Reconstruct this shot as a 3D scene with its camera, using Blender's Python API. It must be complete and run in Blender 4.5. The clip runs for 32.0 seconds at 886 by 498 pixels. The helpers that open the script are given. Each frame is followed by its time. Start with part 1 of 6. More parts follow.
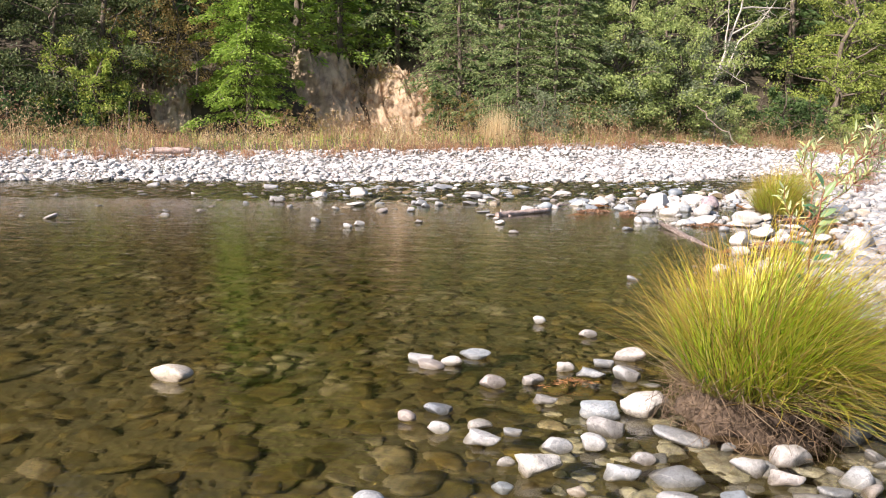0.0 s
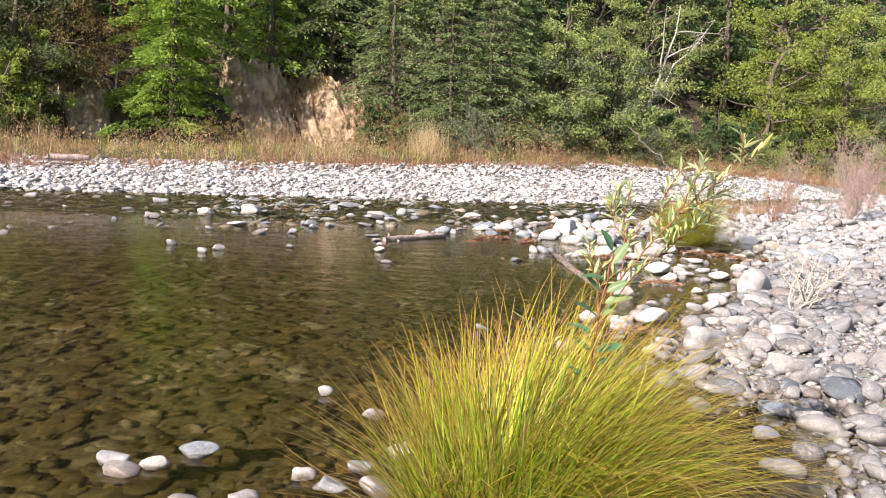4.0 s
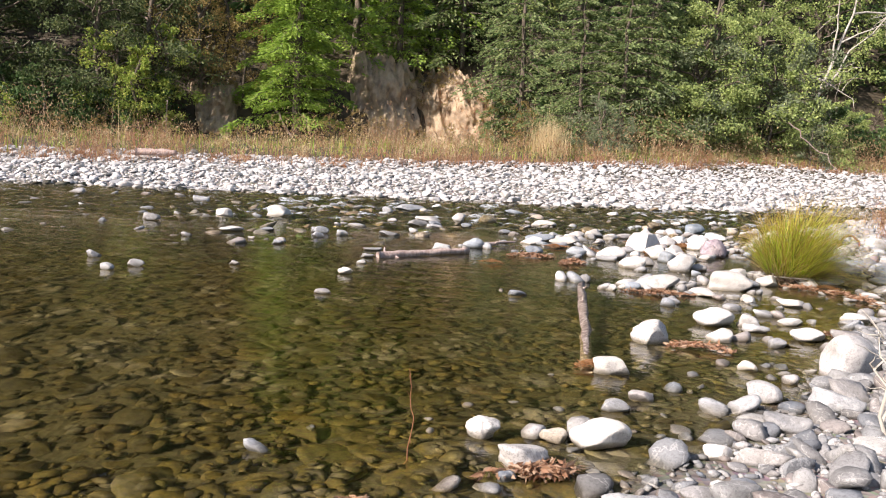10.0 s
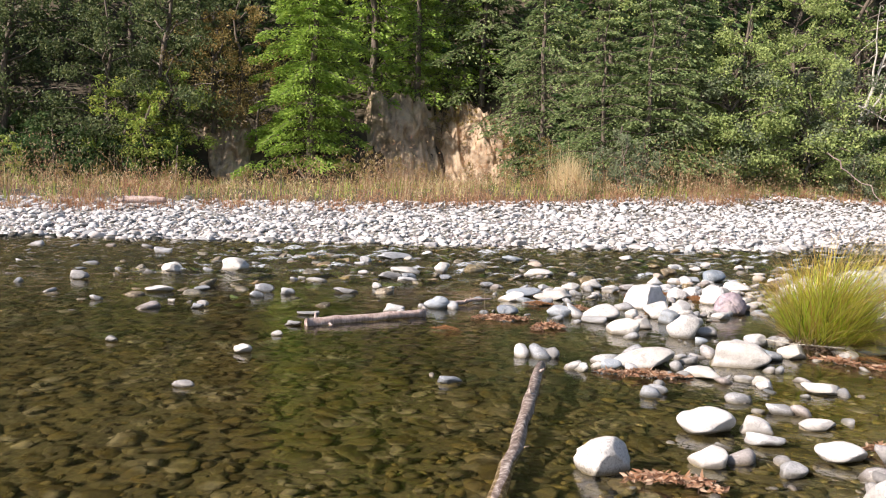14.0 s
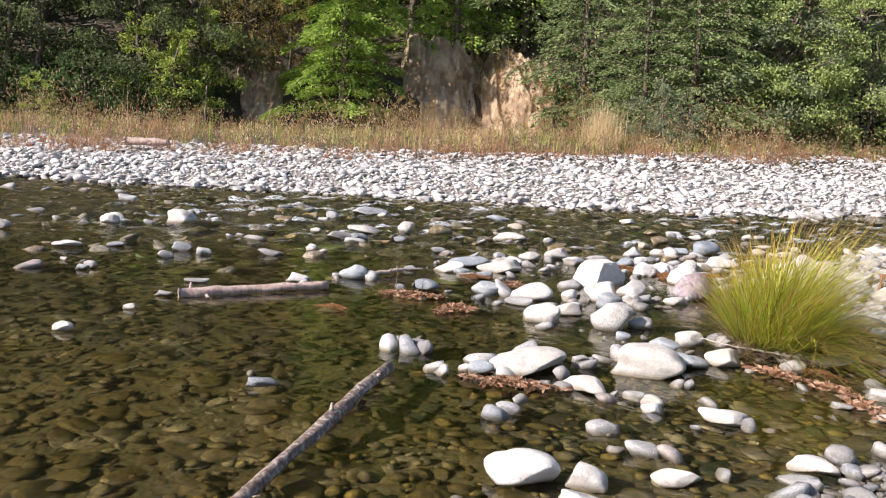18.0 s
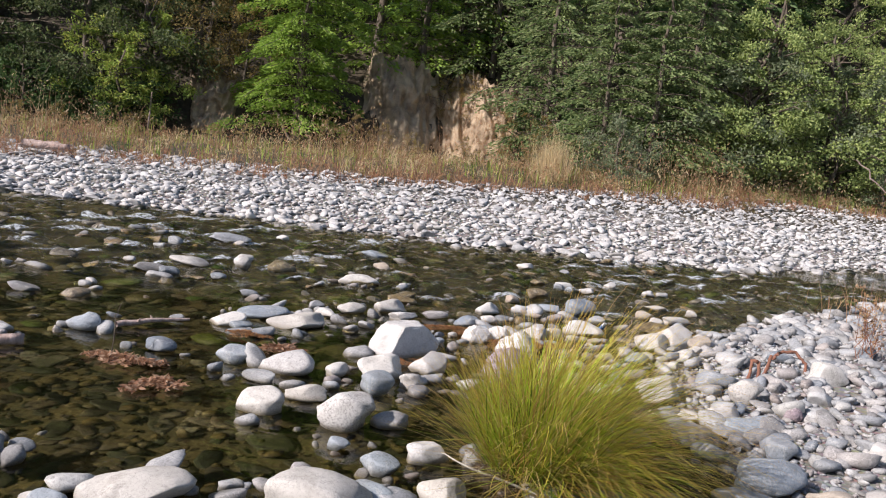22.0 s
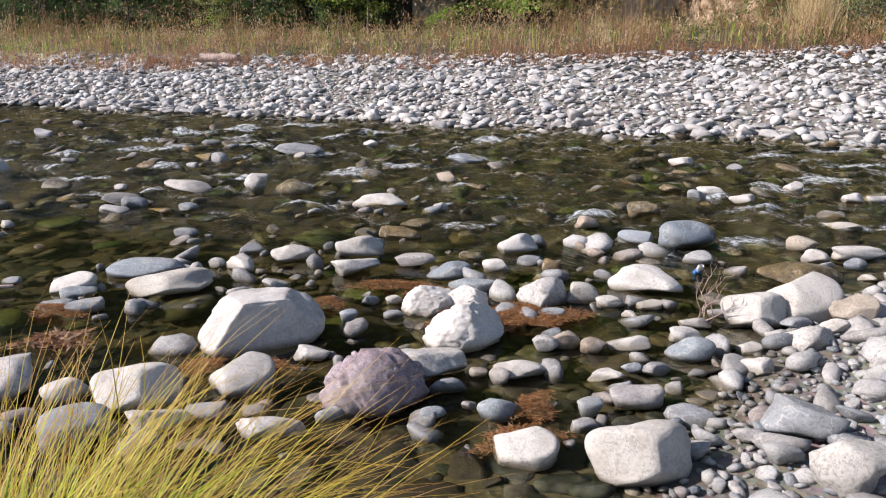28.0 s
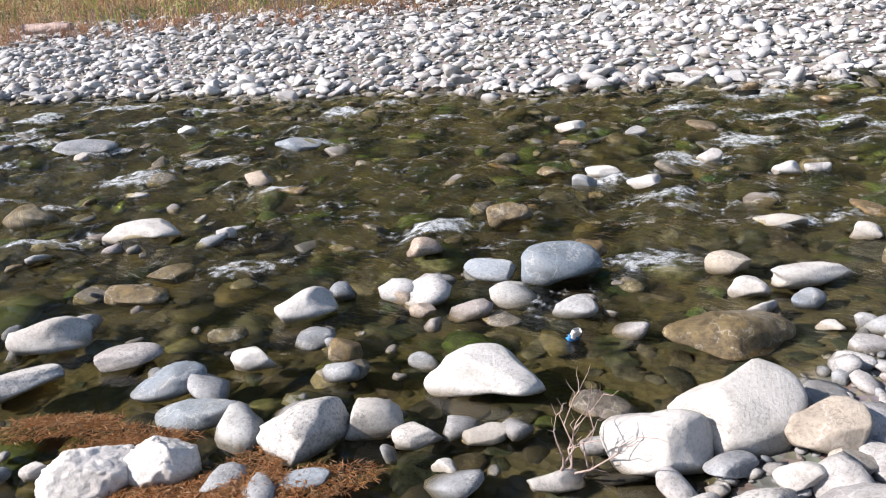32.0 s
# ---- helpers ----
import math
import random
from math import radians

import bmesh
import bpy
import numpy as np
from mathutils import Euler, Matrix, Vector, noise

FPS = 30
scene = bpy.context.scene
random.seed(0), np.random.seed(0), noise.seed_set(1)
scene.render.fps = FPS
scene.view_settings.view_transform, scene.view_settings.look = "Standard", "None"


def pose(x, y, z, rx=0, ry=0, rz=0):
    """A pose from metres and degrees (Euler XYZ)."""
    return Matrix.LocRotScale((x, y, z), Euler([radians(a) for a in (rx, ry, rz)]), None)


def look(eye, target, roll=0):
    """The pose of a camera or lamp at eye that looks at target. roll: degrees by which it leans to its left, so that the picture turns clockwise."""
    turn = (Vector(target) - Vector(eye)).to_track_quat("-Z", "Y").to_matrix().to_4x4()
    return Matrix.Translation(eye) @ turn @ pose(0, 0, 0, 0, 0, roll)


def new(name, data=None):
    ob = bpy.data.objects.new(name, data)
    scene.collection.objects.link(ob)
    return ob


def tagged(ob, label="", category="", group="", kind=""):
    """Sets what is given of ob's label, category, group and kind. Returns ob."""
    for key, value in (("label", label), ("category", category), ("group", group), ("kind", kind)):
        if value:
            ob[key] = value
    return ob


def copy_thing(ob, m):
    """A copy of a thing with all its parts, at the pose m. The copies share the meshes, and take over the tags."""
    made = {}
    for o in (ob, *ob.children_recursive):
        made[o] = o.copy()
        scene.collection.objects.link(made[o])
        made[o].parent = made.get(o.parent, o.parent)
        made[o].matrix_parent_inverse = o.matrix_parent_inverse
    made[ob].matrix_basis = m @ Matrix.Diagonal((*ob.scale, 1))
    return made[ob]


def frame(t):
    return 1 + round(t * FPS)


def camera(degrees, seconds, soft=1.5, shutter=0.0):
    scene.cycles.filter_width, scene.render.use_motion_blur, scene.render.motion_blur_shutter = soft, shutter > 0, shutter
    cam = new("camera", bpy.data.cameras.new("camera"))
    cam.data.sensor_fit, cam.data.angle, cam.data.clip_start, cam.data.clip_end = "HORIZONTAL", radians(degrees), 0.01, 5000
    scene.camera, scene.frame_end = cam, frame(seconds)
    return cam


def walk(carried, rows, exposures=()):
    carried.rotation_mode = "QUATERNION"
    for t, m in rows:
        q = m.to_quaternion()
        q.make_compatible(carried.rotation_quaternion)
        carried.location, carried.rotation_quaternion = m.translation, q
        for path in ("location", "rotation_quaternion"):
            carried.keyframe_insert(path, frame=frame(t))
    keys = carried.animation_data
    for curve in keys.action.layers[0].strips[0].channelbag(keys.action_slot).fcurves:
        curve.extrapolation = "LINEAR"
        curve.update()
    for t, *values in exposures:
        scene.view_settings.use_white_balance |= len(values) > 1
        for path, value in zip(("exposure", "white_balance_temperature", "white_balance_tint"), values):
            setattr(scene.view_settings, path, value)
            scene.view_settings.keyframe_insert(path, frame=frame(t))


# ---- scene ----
cam = camera(58.8, 32.0, soft=1.1)
PATH = [
    (0, (2.63, 0.321, 1.331), (2.259, 2.267, 1.058), 0.9),
    (0.5, (2.626, 0.316, 1.34), (2.287, 2.263, 1.034), -0.1),
    (1, (2.661, 0.284, 1.339), (2.349, 2.235, 1.028), -1.0),
    (1.5, (2.77, 0.325, 1.322), (2.529, 2.281, 0.981), -2.7),
    (2, (2.952, 0.517, 1.287), (2.723, 2.459, 0.868), -3.1),
    (2.5, (3.055, 0.77, 1.288), (2.827, 2.709, 0.858), -1.6),
    (3, (3.145, 1.111, 1.359), (2.91, 3.07, 1.032), 0.0),
    (3.5, (3.321, 1.398, 1.389), (3.091, 3.367, 1.126), 1.6),
    (4, (3.468, 1.655, 1.434), (3.228, 3.626, 1.2), 2.6),
    (4.5, (3.51, 1.923, 1.417), (3.194, 3.885, 1.191), 2.8),
    (6.5, (4.067, 2.988, 1.403), (3.593, 4.909, 1.11), 2.0),
    (7, (4.218, 3.258, 1.367), (3.677, 5.158, 1.053), 1.6),
    (7.5, (4.349, 3.52, 1.358), (3.725, 5.387, 1.006), 1.5),
    (8, (4.425, 3.905, 1.337), (3.785, 5.767, 0.987), 1.2),
    (8.5, (4.516, 4.195, 1.361), (3.877, 6.059, 1.014), 1.2),
    (9, (4.723, 4.528, 1.37), (4.056, 6.384, 1.035), 2.1),
    (9.5, (4.872, 4.744, 1.386), (4.237, 6.61, 1.044), 2.4),
    (10, (4.972, 5.057, 1.456), (4.337, 6.936, 1.2), 2.9),
    (10.5, (5.065, 5.319, 1.532), (4.456, 7.215, 1.351), 2.8),
    (11, (5.24, 5.529, 1.467), (4.632, 7.422, 1.25), 2.5),
    (11.5, (5.316, 5.728, 1.442), (4.71, 7.599, 1.082), 2.8),
    (12, (5.246, 6.023, 1.434), (4.601, 7.888, 1.108), 2.5),
    (12.5, (5.214, 6.319, 1.466), (4.552, 8.181, 1.163), 2.0),
    (13, (5.331, 6.636, 1.461), (4.637, 8.488, 1.165), 1.8),
    (13.5, (5.353, 6.912, 1.481), (4.643, 8.761, 1.201), 1.7),
    (14, (5.302, 7.228, 1.511), (4.568, 9.081, 1.351), 1.6),
    (14.5, (5.388, 7.544, 1.517), (4.651, 9.399, 1.39), 2.1),
    (16.5, (5.877, 8.383, 1.625), (5.049, 10.191, 1.409), 2.6),
    (17, (6.078, 8.558, 1.653), (5.21, 10.343, 1.411), 4.3),
    (17.5, (6.18, 8.763, 1.619), (5.305, 10.538, 1.332), 4.1),
    (18, (6.27, 8.966, 1.668), (5.408, 10.746, 1.368), 3.1),
    (18.5, (6.378, 9.196, 1.661), (5.567, 10.994, 1.33), 1.2),
    (19, (6.542, 9.458, 1.726), (5.778, 11.276, 1.393), 1.3),
    (19.5, (6.617, 9.772, 1.726), (5.977, 11.643, 1.425), 2.6),
    (20, (6.647, 10.191, 1.782), (6.018, 12.072, 1.528), 4.2),
    (20.5, (6.848, 10.46, 1.802), (6.224, 12.329, 1.459), 4.6),
    (21, (7.087, 10.675, 1.897), (6.453, 12.533, 1.518), 4.3),
    (21.5, (7.19, 10.992, 1.855), (6.537, 12.849, 1.503), 7.2),
    (22, (7.297, 11.424, 1.872), (6.454, 13.222, 1.632), 6.6),
    (22.5, (7.426, 11.93, 1.894), (6.431, 13.651, 1.666), 5.5),
    (23, (7.493, 12.362, 1.869), (6.488, 14.078, 1.649), 4.0),
    (23.5, (7.445, 12.699, 1.834), (6.444, 14.412, 1.579), 2.2),
    (24, (7.541, 12.963, 1.8), (6.575, 14.684, 1.476), 2.2),
    (24.5, (7.761, 13.295, 1.83), (6.837, 15.036, 1.496), 1.9),
    (26.5, (8.262, 14.904, 1.829), (7.015, 16.398, 1.365), 1.5),
    (27, (8.213, 15.09, 1.816), (6.857, 16.47, 1.31), 0.4),
    (27.5, (7.975, 15.352, 1.814), (6.607, 16.718, 1.3), 0.1),
    (28, (7.791, 15.635, 1.768), (6.407, 16.968, 1.212), -0.1),
    (28.5, (7.688, 16.005, 1.787), (6.27, 17.289, 1.205), 1.5),
    (29, (7.572, 16.282, 1.76), (6.095, 17.469, 1.12), 0.3),
    (29.5, (7.334, 16.527, 1.735), (5.722, 17.493, 1.052), -2.2),
    (30, (7.144, 16.751, 1.767), (5.515, 17.695, 1.092), -3.1),
    (30.5, (7.055, 16.993, 1.725), (5.619, 18.197, 1.026), -4.2),
    (31, (6.895, 17.298, 1.788), (5.696, 18.725, 1.063), -4.7),
    (31.5, (6.871, 17.589, 1.723), (5.678, 19.027, 1.01), -3.8),
    (32, (6.86, 17.919, 1.674), (5.625, 19.336, 0.992), -3.8),
]
EXPOSURES = [(0.0, 1.2, 6850, 16), (4.0, 1.06, 6850, 16), (8.0, 1.04, 6850, 16), (14.0, 1.02, 6800, 15), (18.0, 0.98, 6700, 15), (20.0, 0.58, 6600, 15), (22.0, 0.52, 6450, 15), (24.0, 0.75, 6350, 16), (27.0, 0.54, 6500, 15), (29.0, 0.63, 6500, 15), (32.0, 0.88, 6400, 13)]
walk(cam, [(t, look(eye, target, roll)) for t, eye, target, roll in PATH], EXPOSURES)

# ---------------------------------------------------------------- light
SUN_AZ, SUN_EL = (-0.60, -0.80), radians(36)
sun_way = Vector((SUN_AZ[0], SUN_AZ[1], 0)).normalized() * math.cos(SUN_EL) + Vector((0, 0, math.sin(SUN_EL)))
world = bpy.data.worlds.new("sky")
world.use_nodes = True
scene.world = world
sky = world.node_tree.nodes.new("ShaderNodeTexSky")
sky.sky_type, sky.sun_disc, sky.sun_elevation = "NISHITA", False, SUN_EL
sky.sun_rotation = math.atan2(sun_way.x, sun_way.y)
world.node_tree.links.new(sky.outputs[0], world.node_tree.nodes["Background"].inputs[0])
world.node_tree.nodes["Background"].inputs[1].default_value = 0.085
sun = new("sun", bpy.data.lights.new("sun", "SUN"))
sun.data.energy, sun.data.angle, sun.data.color = 5.0, radians(0.6), (1.0, 0.92, 0.855)
sun.matrix_world = look((0, 0, 60), Vector((0, 0, 60)) - sun_way)


# ---------------------------------------------------------------- materials
def shade(name, rough=0.8):
    m = bpy.data.materials.new(name)
    m.use_nodes = True
    nt = m.node_tree
    b = nt.nodes["Principled BSDF"]
    b.inputs["Roughness"].default_value = rough
    return m, nt, b


def nd(nt, kind, **ins):
    n = nt.nodes.new("ShaderNode" + kind)
    for k, v in ins.items():
        n.inputs[k.replace("_", " ")].default_value = v
    return n


def ramp(nt, src, stops, smooth=False):
    r = nt.nodes.new("ShaderNodeValToRGB")
    r.color_ramp.interpolation = "EASE" if smooth else "LINEAR"
    e = r.color_ramp.elements
    while len(e) < len(stops):
        e.new(0.5)
    for k, (p, c) in enumerate(stops):
        e[k].position, e[k].color = p, (*c, 1)
    nt.links.new(src, r.inputs[0])
    return r.outputs[0]


def mixc(nt, fac, a, b, mode="MIX"):
    n = nt.nodes.new("ShaderNodeMix")
    n.data_type, n.blend_type = "RGBA", mode
    for sock, v in ((n.inputs[0], fac), (n.inputs[6], a), (n.inputs[7], b)):
        if hasattr(v, "node"):
            nt.links.new(v, sock)
        else:
            sock.default_value = v if isinstance(v, float) else (*v, 1)
    return n.outputs[2]


def coords(nt):
    return nt.nodes.new("ShaderNodeNewGeometry").outputs["Position"]


def noise_of(nt, vec, scale, detail=4.0, rough=0.55):
    n = nd(nt, "TexNoise", Scale=scale, Detail=detail, Roughness=rough)
    nt.links.new(vec, n.inputs["Vector"])
    return n.outputs[0]


def bump(nt, b, height, dist, strength=0.6):
    n = nd(nt, "Bump", Strength=strength, Distance=dist)
    nt.links.new(height, n.inputs["Height"])
    nt.links.new(n.outputs[0], b.inputs["Normal"])


def rnd(nt, island):
    if island:
        return nt.nodes.new("ShaderNodeNewGeometry").outputs["Random Per Island"]
    return nt.nodes.new("ShaderNodeObjectInfo").outputs["Random"]


def stone_mat(name, tones, island=True, rough=0.75, speck=0.5, veins=0.32, dry=True):
    """Water-worn cobble: a tone for each stone, mottling, specks and pale veins."""
    m, nt, b = shade(name, rough)
    p = coords(nt)
    base = ramp(nt, rnd(nt, island), [(i / max(1, len(tones) - 1), c) for i, c in enumerate(tones)])
    big = noise_of(nt, p, 6.5, 5.0, 0.62)
    fine = noise_of(nt, p, 70.0, 5.0, 0.75)
    c = mixc(nt, 0.62, base, ramp(nt, big, [(0.34, (0.52, 0.50, 0.48)), (0.5, (0.88, 0.87, 0.86)), (0.7, (1.0, 1.0, 1.0))]), "MULTIPLY")
    c = mixc(nt, speck, c, ramp(nt, fine, [(0.36, (0.3, 0.3, 0.3)), (0.52, (1.0, 1.0, 1.0))]), "MULTIPLY")
    v = noise_of(nt, p, 5.0, 5.0, 0.6)
    c = mixc(nt, ramp(nt, v, [(0.485, (0, 0, 0)), (0.5, (veins, veins, veins)), (0.515, (0, 0, 0))]), c, (0.66, 0.65, 0.62))
    crack = noise_of(nt, p, 3.6, 6.0, 0.68)
    c = mixc(nt, ramp(nt, crack, [(0.452, (0, 0, 0)), (0.46, (veins * 1.6, veins * 1.6, veins * 1.6)), (0.468, (0, 0, 0))]), c, (0.1, 0.095, 0.09))
    stain = noise_of(nt, p, 2.2, 4.0, 0.6)
    c = mixc(nt, ramp(nt, stain, [(0.52, (0, 0, 0)), (0.66, (0.35, 0.35, 0.35))]), c, (0.27, 0.255, 0.23) if island else (0.36, 0.34, 0.31))
    if not dry:
        # patches of silt and algae
        coat = noise_of(nt, p, 19.0, 5.0, 0.7)
        c = mixc(nt, 0.8, c, ramp(nt, coat, [(0.36, (0.34, 0.34, 0.30)), (0.5, (0.95, 0.95, 0.9)), (0.64, (1.45, 1.42, 1.1))]), "MULTIPLY")
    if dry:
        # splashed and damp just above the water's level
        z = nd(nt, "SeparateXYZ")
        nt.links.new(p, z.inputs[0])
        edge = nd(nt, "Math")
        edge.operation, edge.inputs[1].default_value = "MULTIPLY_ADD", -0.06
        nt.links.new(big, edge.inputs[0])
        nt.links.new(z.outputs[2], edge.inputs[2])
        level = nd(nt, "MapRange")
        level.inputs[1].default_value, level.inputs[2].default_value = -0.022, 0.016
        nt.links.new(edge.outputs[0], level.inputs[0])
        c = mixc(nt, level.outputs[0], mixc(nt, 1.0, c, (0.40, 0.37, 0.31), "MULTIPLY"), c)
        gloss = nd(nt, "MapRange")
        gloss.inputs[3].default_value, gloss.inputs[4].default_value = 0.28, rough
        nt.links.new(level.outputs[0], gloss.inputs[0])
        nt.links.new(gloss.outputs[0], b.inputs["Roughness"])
    nt.links.new(c, b.inputs["Base Color"])
    b.inputs["Specular IOR Level"].default_value = 0.3
    h = mixc(nt, 0.35, big, fine)
    bump(nt, b, h, 0.028, 0.5 if dry else 0.9)
    return m


DRY_TONES = [(0.375, 0.383, 0.390), (0.236, 0.258, 0.286), (0.445, 0.445, 0.431), (0.160, 0.188, 0.223), (0.397, 0.404, 0.410), (0.293, 0.258, 0.244), (0.501, 0.501, 0.495), (0.258, 0.279, 0.300), (0.418, 0.410, 0.404), (0.209, 0.209, 0.209), (0.348, 0.355, 0.362)]
BED_TONES = [tuple(0.5 * v + 0.5 * m for v, m in zip(c, (0.088, 0.070, 0.017))) for c in ((0.096, 0.071, 0.015), (0.057, 0.047, 0.012), (0.129, 0.086, 0.019), (0.039, 0.035, 0.012), (0.086, 0.069, 0.017), (0.064, 0.053, 0.012), (0.144, 0.108, 0.032), (0.052, 0.055, 0.012))]
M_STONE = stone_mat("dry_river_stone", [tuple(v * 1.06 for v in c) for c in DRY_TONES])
BAR_TONES = [tuple(min(0.74, (0.45 * v + 0.55 * sum(c) / 3) * 1.55 * k) for v, k in zip(c, (1.01, 1.0, 0.99))) for c in DRY_TONES]
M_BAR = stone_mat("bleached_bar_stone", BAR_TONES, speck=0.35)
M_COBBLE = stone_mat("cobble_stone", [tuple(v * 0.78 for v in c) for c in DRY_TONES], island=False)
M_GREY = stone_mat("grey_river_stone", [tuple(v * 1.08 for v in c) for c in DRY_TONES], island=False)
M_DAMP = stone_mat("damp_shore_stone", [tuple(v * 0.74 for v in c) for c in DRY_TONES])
M_BED = stone_mat("algae_coated_stone", BED_TONES, rough=0.6, speck=0.6, veins=0.0, dry=False)
# the bed tones again, dimmed for light lost in farther and deeper water
M_OLIVE = stone_mat("dimmed_olive_algae_stone", [tuple(0.6 * v for v in c) for c in BED_TONES], rough=0.6, speck=0.6, veins=0.0, dry=False)
# algae tones, darkened further to stand for light lost with depth
M_DEEP = stone_mat("depth_darkened_algae_stone", [tuple(0.58 * v for v in c) for c in ((0.03, 0.028, 0.014), (0.056, 0.045, 0.024), (0.02, 0.03, 0.011), (0.085, 0.07, 0.045), (0.014, 0.016, 0.01), (0.03, 0.05, 0.012), (0.05, 0.048, 0.034), (0.022, 0.038, 0.009), (0.07, 0.05, 0.026), (0.02, 0.022, 0.014))], rough=0.6, speck=0.6, veins=0.0, dry=False)
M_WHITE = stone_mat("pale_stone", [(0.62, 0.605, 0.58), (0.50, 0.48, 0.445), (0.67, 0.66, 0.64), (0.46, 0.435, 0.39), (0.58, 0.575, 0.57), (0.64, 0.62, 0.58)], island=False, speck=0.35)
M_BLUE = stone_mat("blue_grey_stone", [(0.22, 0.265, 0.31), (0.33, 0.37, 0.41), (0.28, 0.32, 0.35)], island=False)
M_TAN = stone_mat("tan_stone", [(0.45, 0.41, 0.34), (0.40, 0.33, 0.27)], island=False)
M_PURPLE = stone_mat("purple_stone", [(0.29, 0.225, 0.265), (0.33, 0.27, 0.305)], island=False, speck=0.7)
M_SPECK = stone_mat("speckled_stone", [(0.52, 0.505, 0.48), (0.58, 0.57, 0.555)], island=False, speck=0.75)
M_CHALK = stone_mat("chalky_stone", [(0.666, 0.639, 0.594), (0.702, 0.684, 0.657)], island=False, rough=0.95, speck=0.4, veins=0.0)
M_MOSS = stone_mat("mossy_stone", [(0.04, 0.08, 0.008), (0.06, 0.05, 0.018), (0.022, 0.055, 0.006), (0.075, 0.062, 0.022), (0.035, 0.035, 0.015), (0.06, 0.085, 0.011), (0.03, 0.065, 0.008)], rough=0.6, speck=0.7, veins=0.0, dry=False)
M_MARGIN = stone_mat("wet_grey_gravel", [(0.20, 0.20, 0.19), (0.28, 0.285, 0.29), (0.13, 0.135, 0.14), (0.24, 0.21, 0.17), (0.33, 0.335, 0.34), (0.17, 0.165, 0.15)], rough=0.35, dry=False)
M_WETFIELD = stone_mat("wet_dark_stone", [(0.13, 0.105, 0.075), (0.2, 0.18, 0.15), (0.09, 0.08, 0.065), (0.24, 0.17, 0.10), (0.17, 0.16, 0.15)], rough=0.35, dry=False)
M_WET = stone_mat("wet_brown_stone", [(0.19, 0.14, 0.08), (0.15, 0.13, 0.08), (0.22, 0.15, 0.08)], island=False, rough=0.3, dry=False)


def ground_mat():
    m, nt, b = shade("river_ground", 0.9)
    p = coords(nt)
    z = nd(nt, "SeparateXYZ")
    nt.links.new(p, z.inputs[0])
    peb = nd(nt, "TexVoronoi", Scale=22.0)
    nt.links.new(p, peb.inputs["Vector"])
    gravel = mixc(nt, 0.7, (0.26, 0.25, 0.24), peb.outputs["Color"], "MULTIPLY")
    gravel = mixc(nt, 0.6, gravel, (0.21, 0.19, 0.165))
    silt = ramp(nt, noise_of(nt, p, 3.0), [(0.3, (0.02, 0.018, 0.005)), (0.7, (0.05, 0.041, 0.012))])
    soil = ramp(nt, noise_of(nt, p, 1.4, 6.0), [(0.3, (0.03, 0.026, 0.015)), (0.7, (0.085, 0.065, 0.04))])
    hz = nd(nt, "MapRange")
    hz.inputs[1].default_value, hz.inputs[2].default_value = -0.03, 0.05
    nt.links.new(z.outputs[2], hz.inputs[0])
    c = mixc(nt, hz.outputs[0], silt, gravel)
    hs = nd(nt, "MapRange")
    hs.inputs[1].default_value, hs.inputs[2].default_value = 0.62, 0.82
    nt.links.new(z.outputs[2], hs.inputs[0])
    c = mixc(nt, hs.outputs[0], c, soil)
    nt.links.new(c, b.inputs["Base Color"])
    bump(nt, b, peb.outputs["Distance"], 0.02)
    return m


def nt_scaled(nt, src, k):
    n = nd(nt, "Math")
    n.operation, n.inputs[1].default_value = "MULTIPLY", k
    nt.links.new(src, n.inputs[0])
    return n.outputs[0]


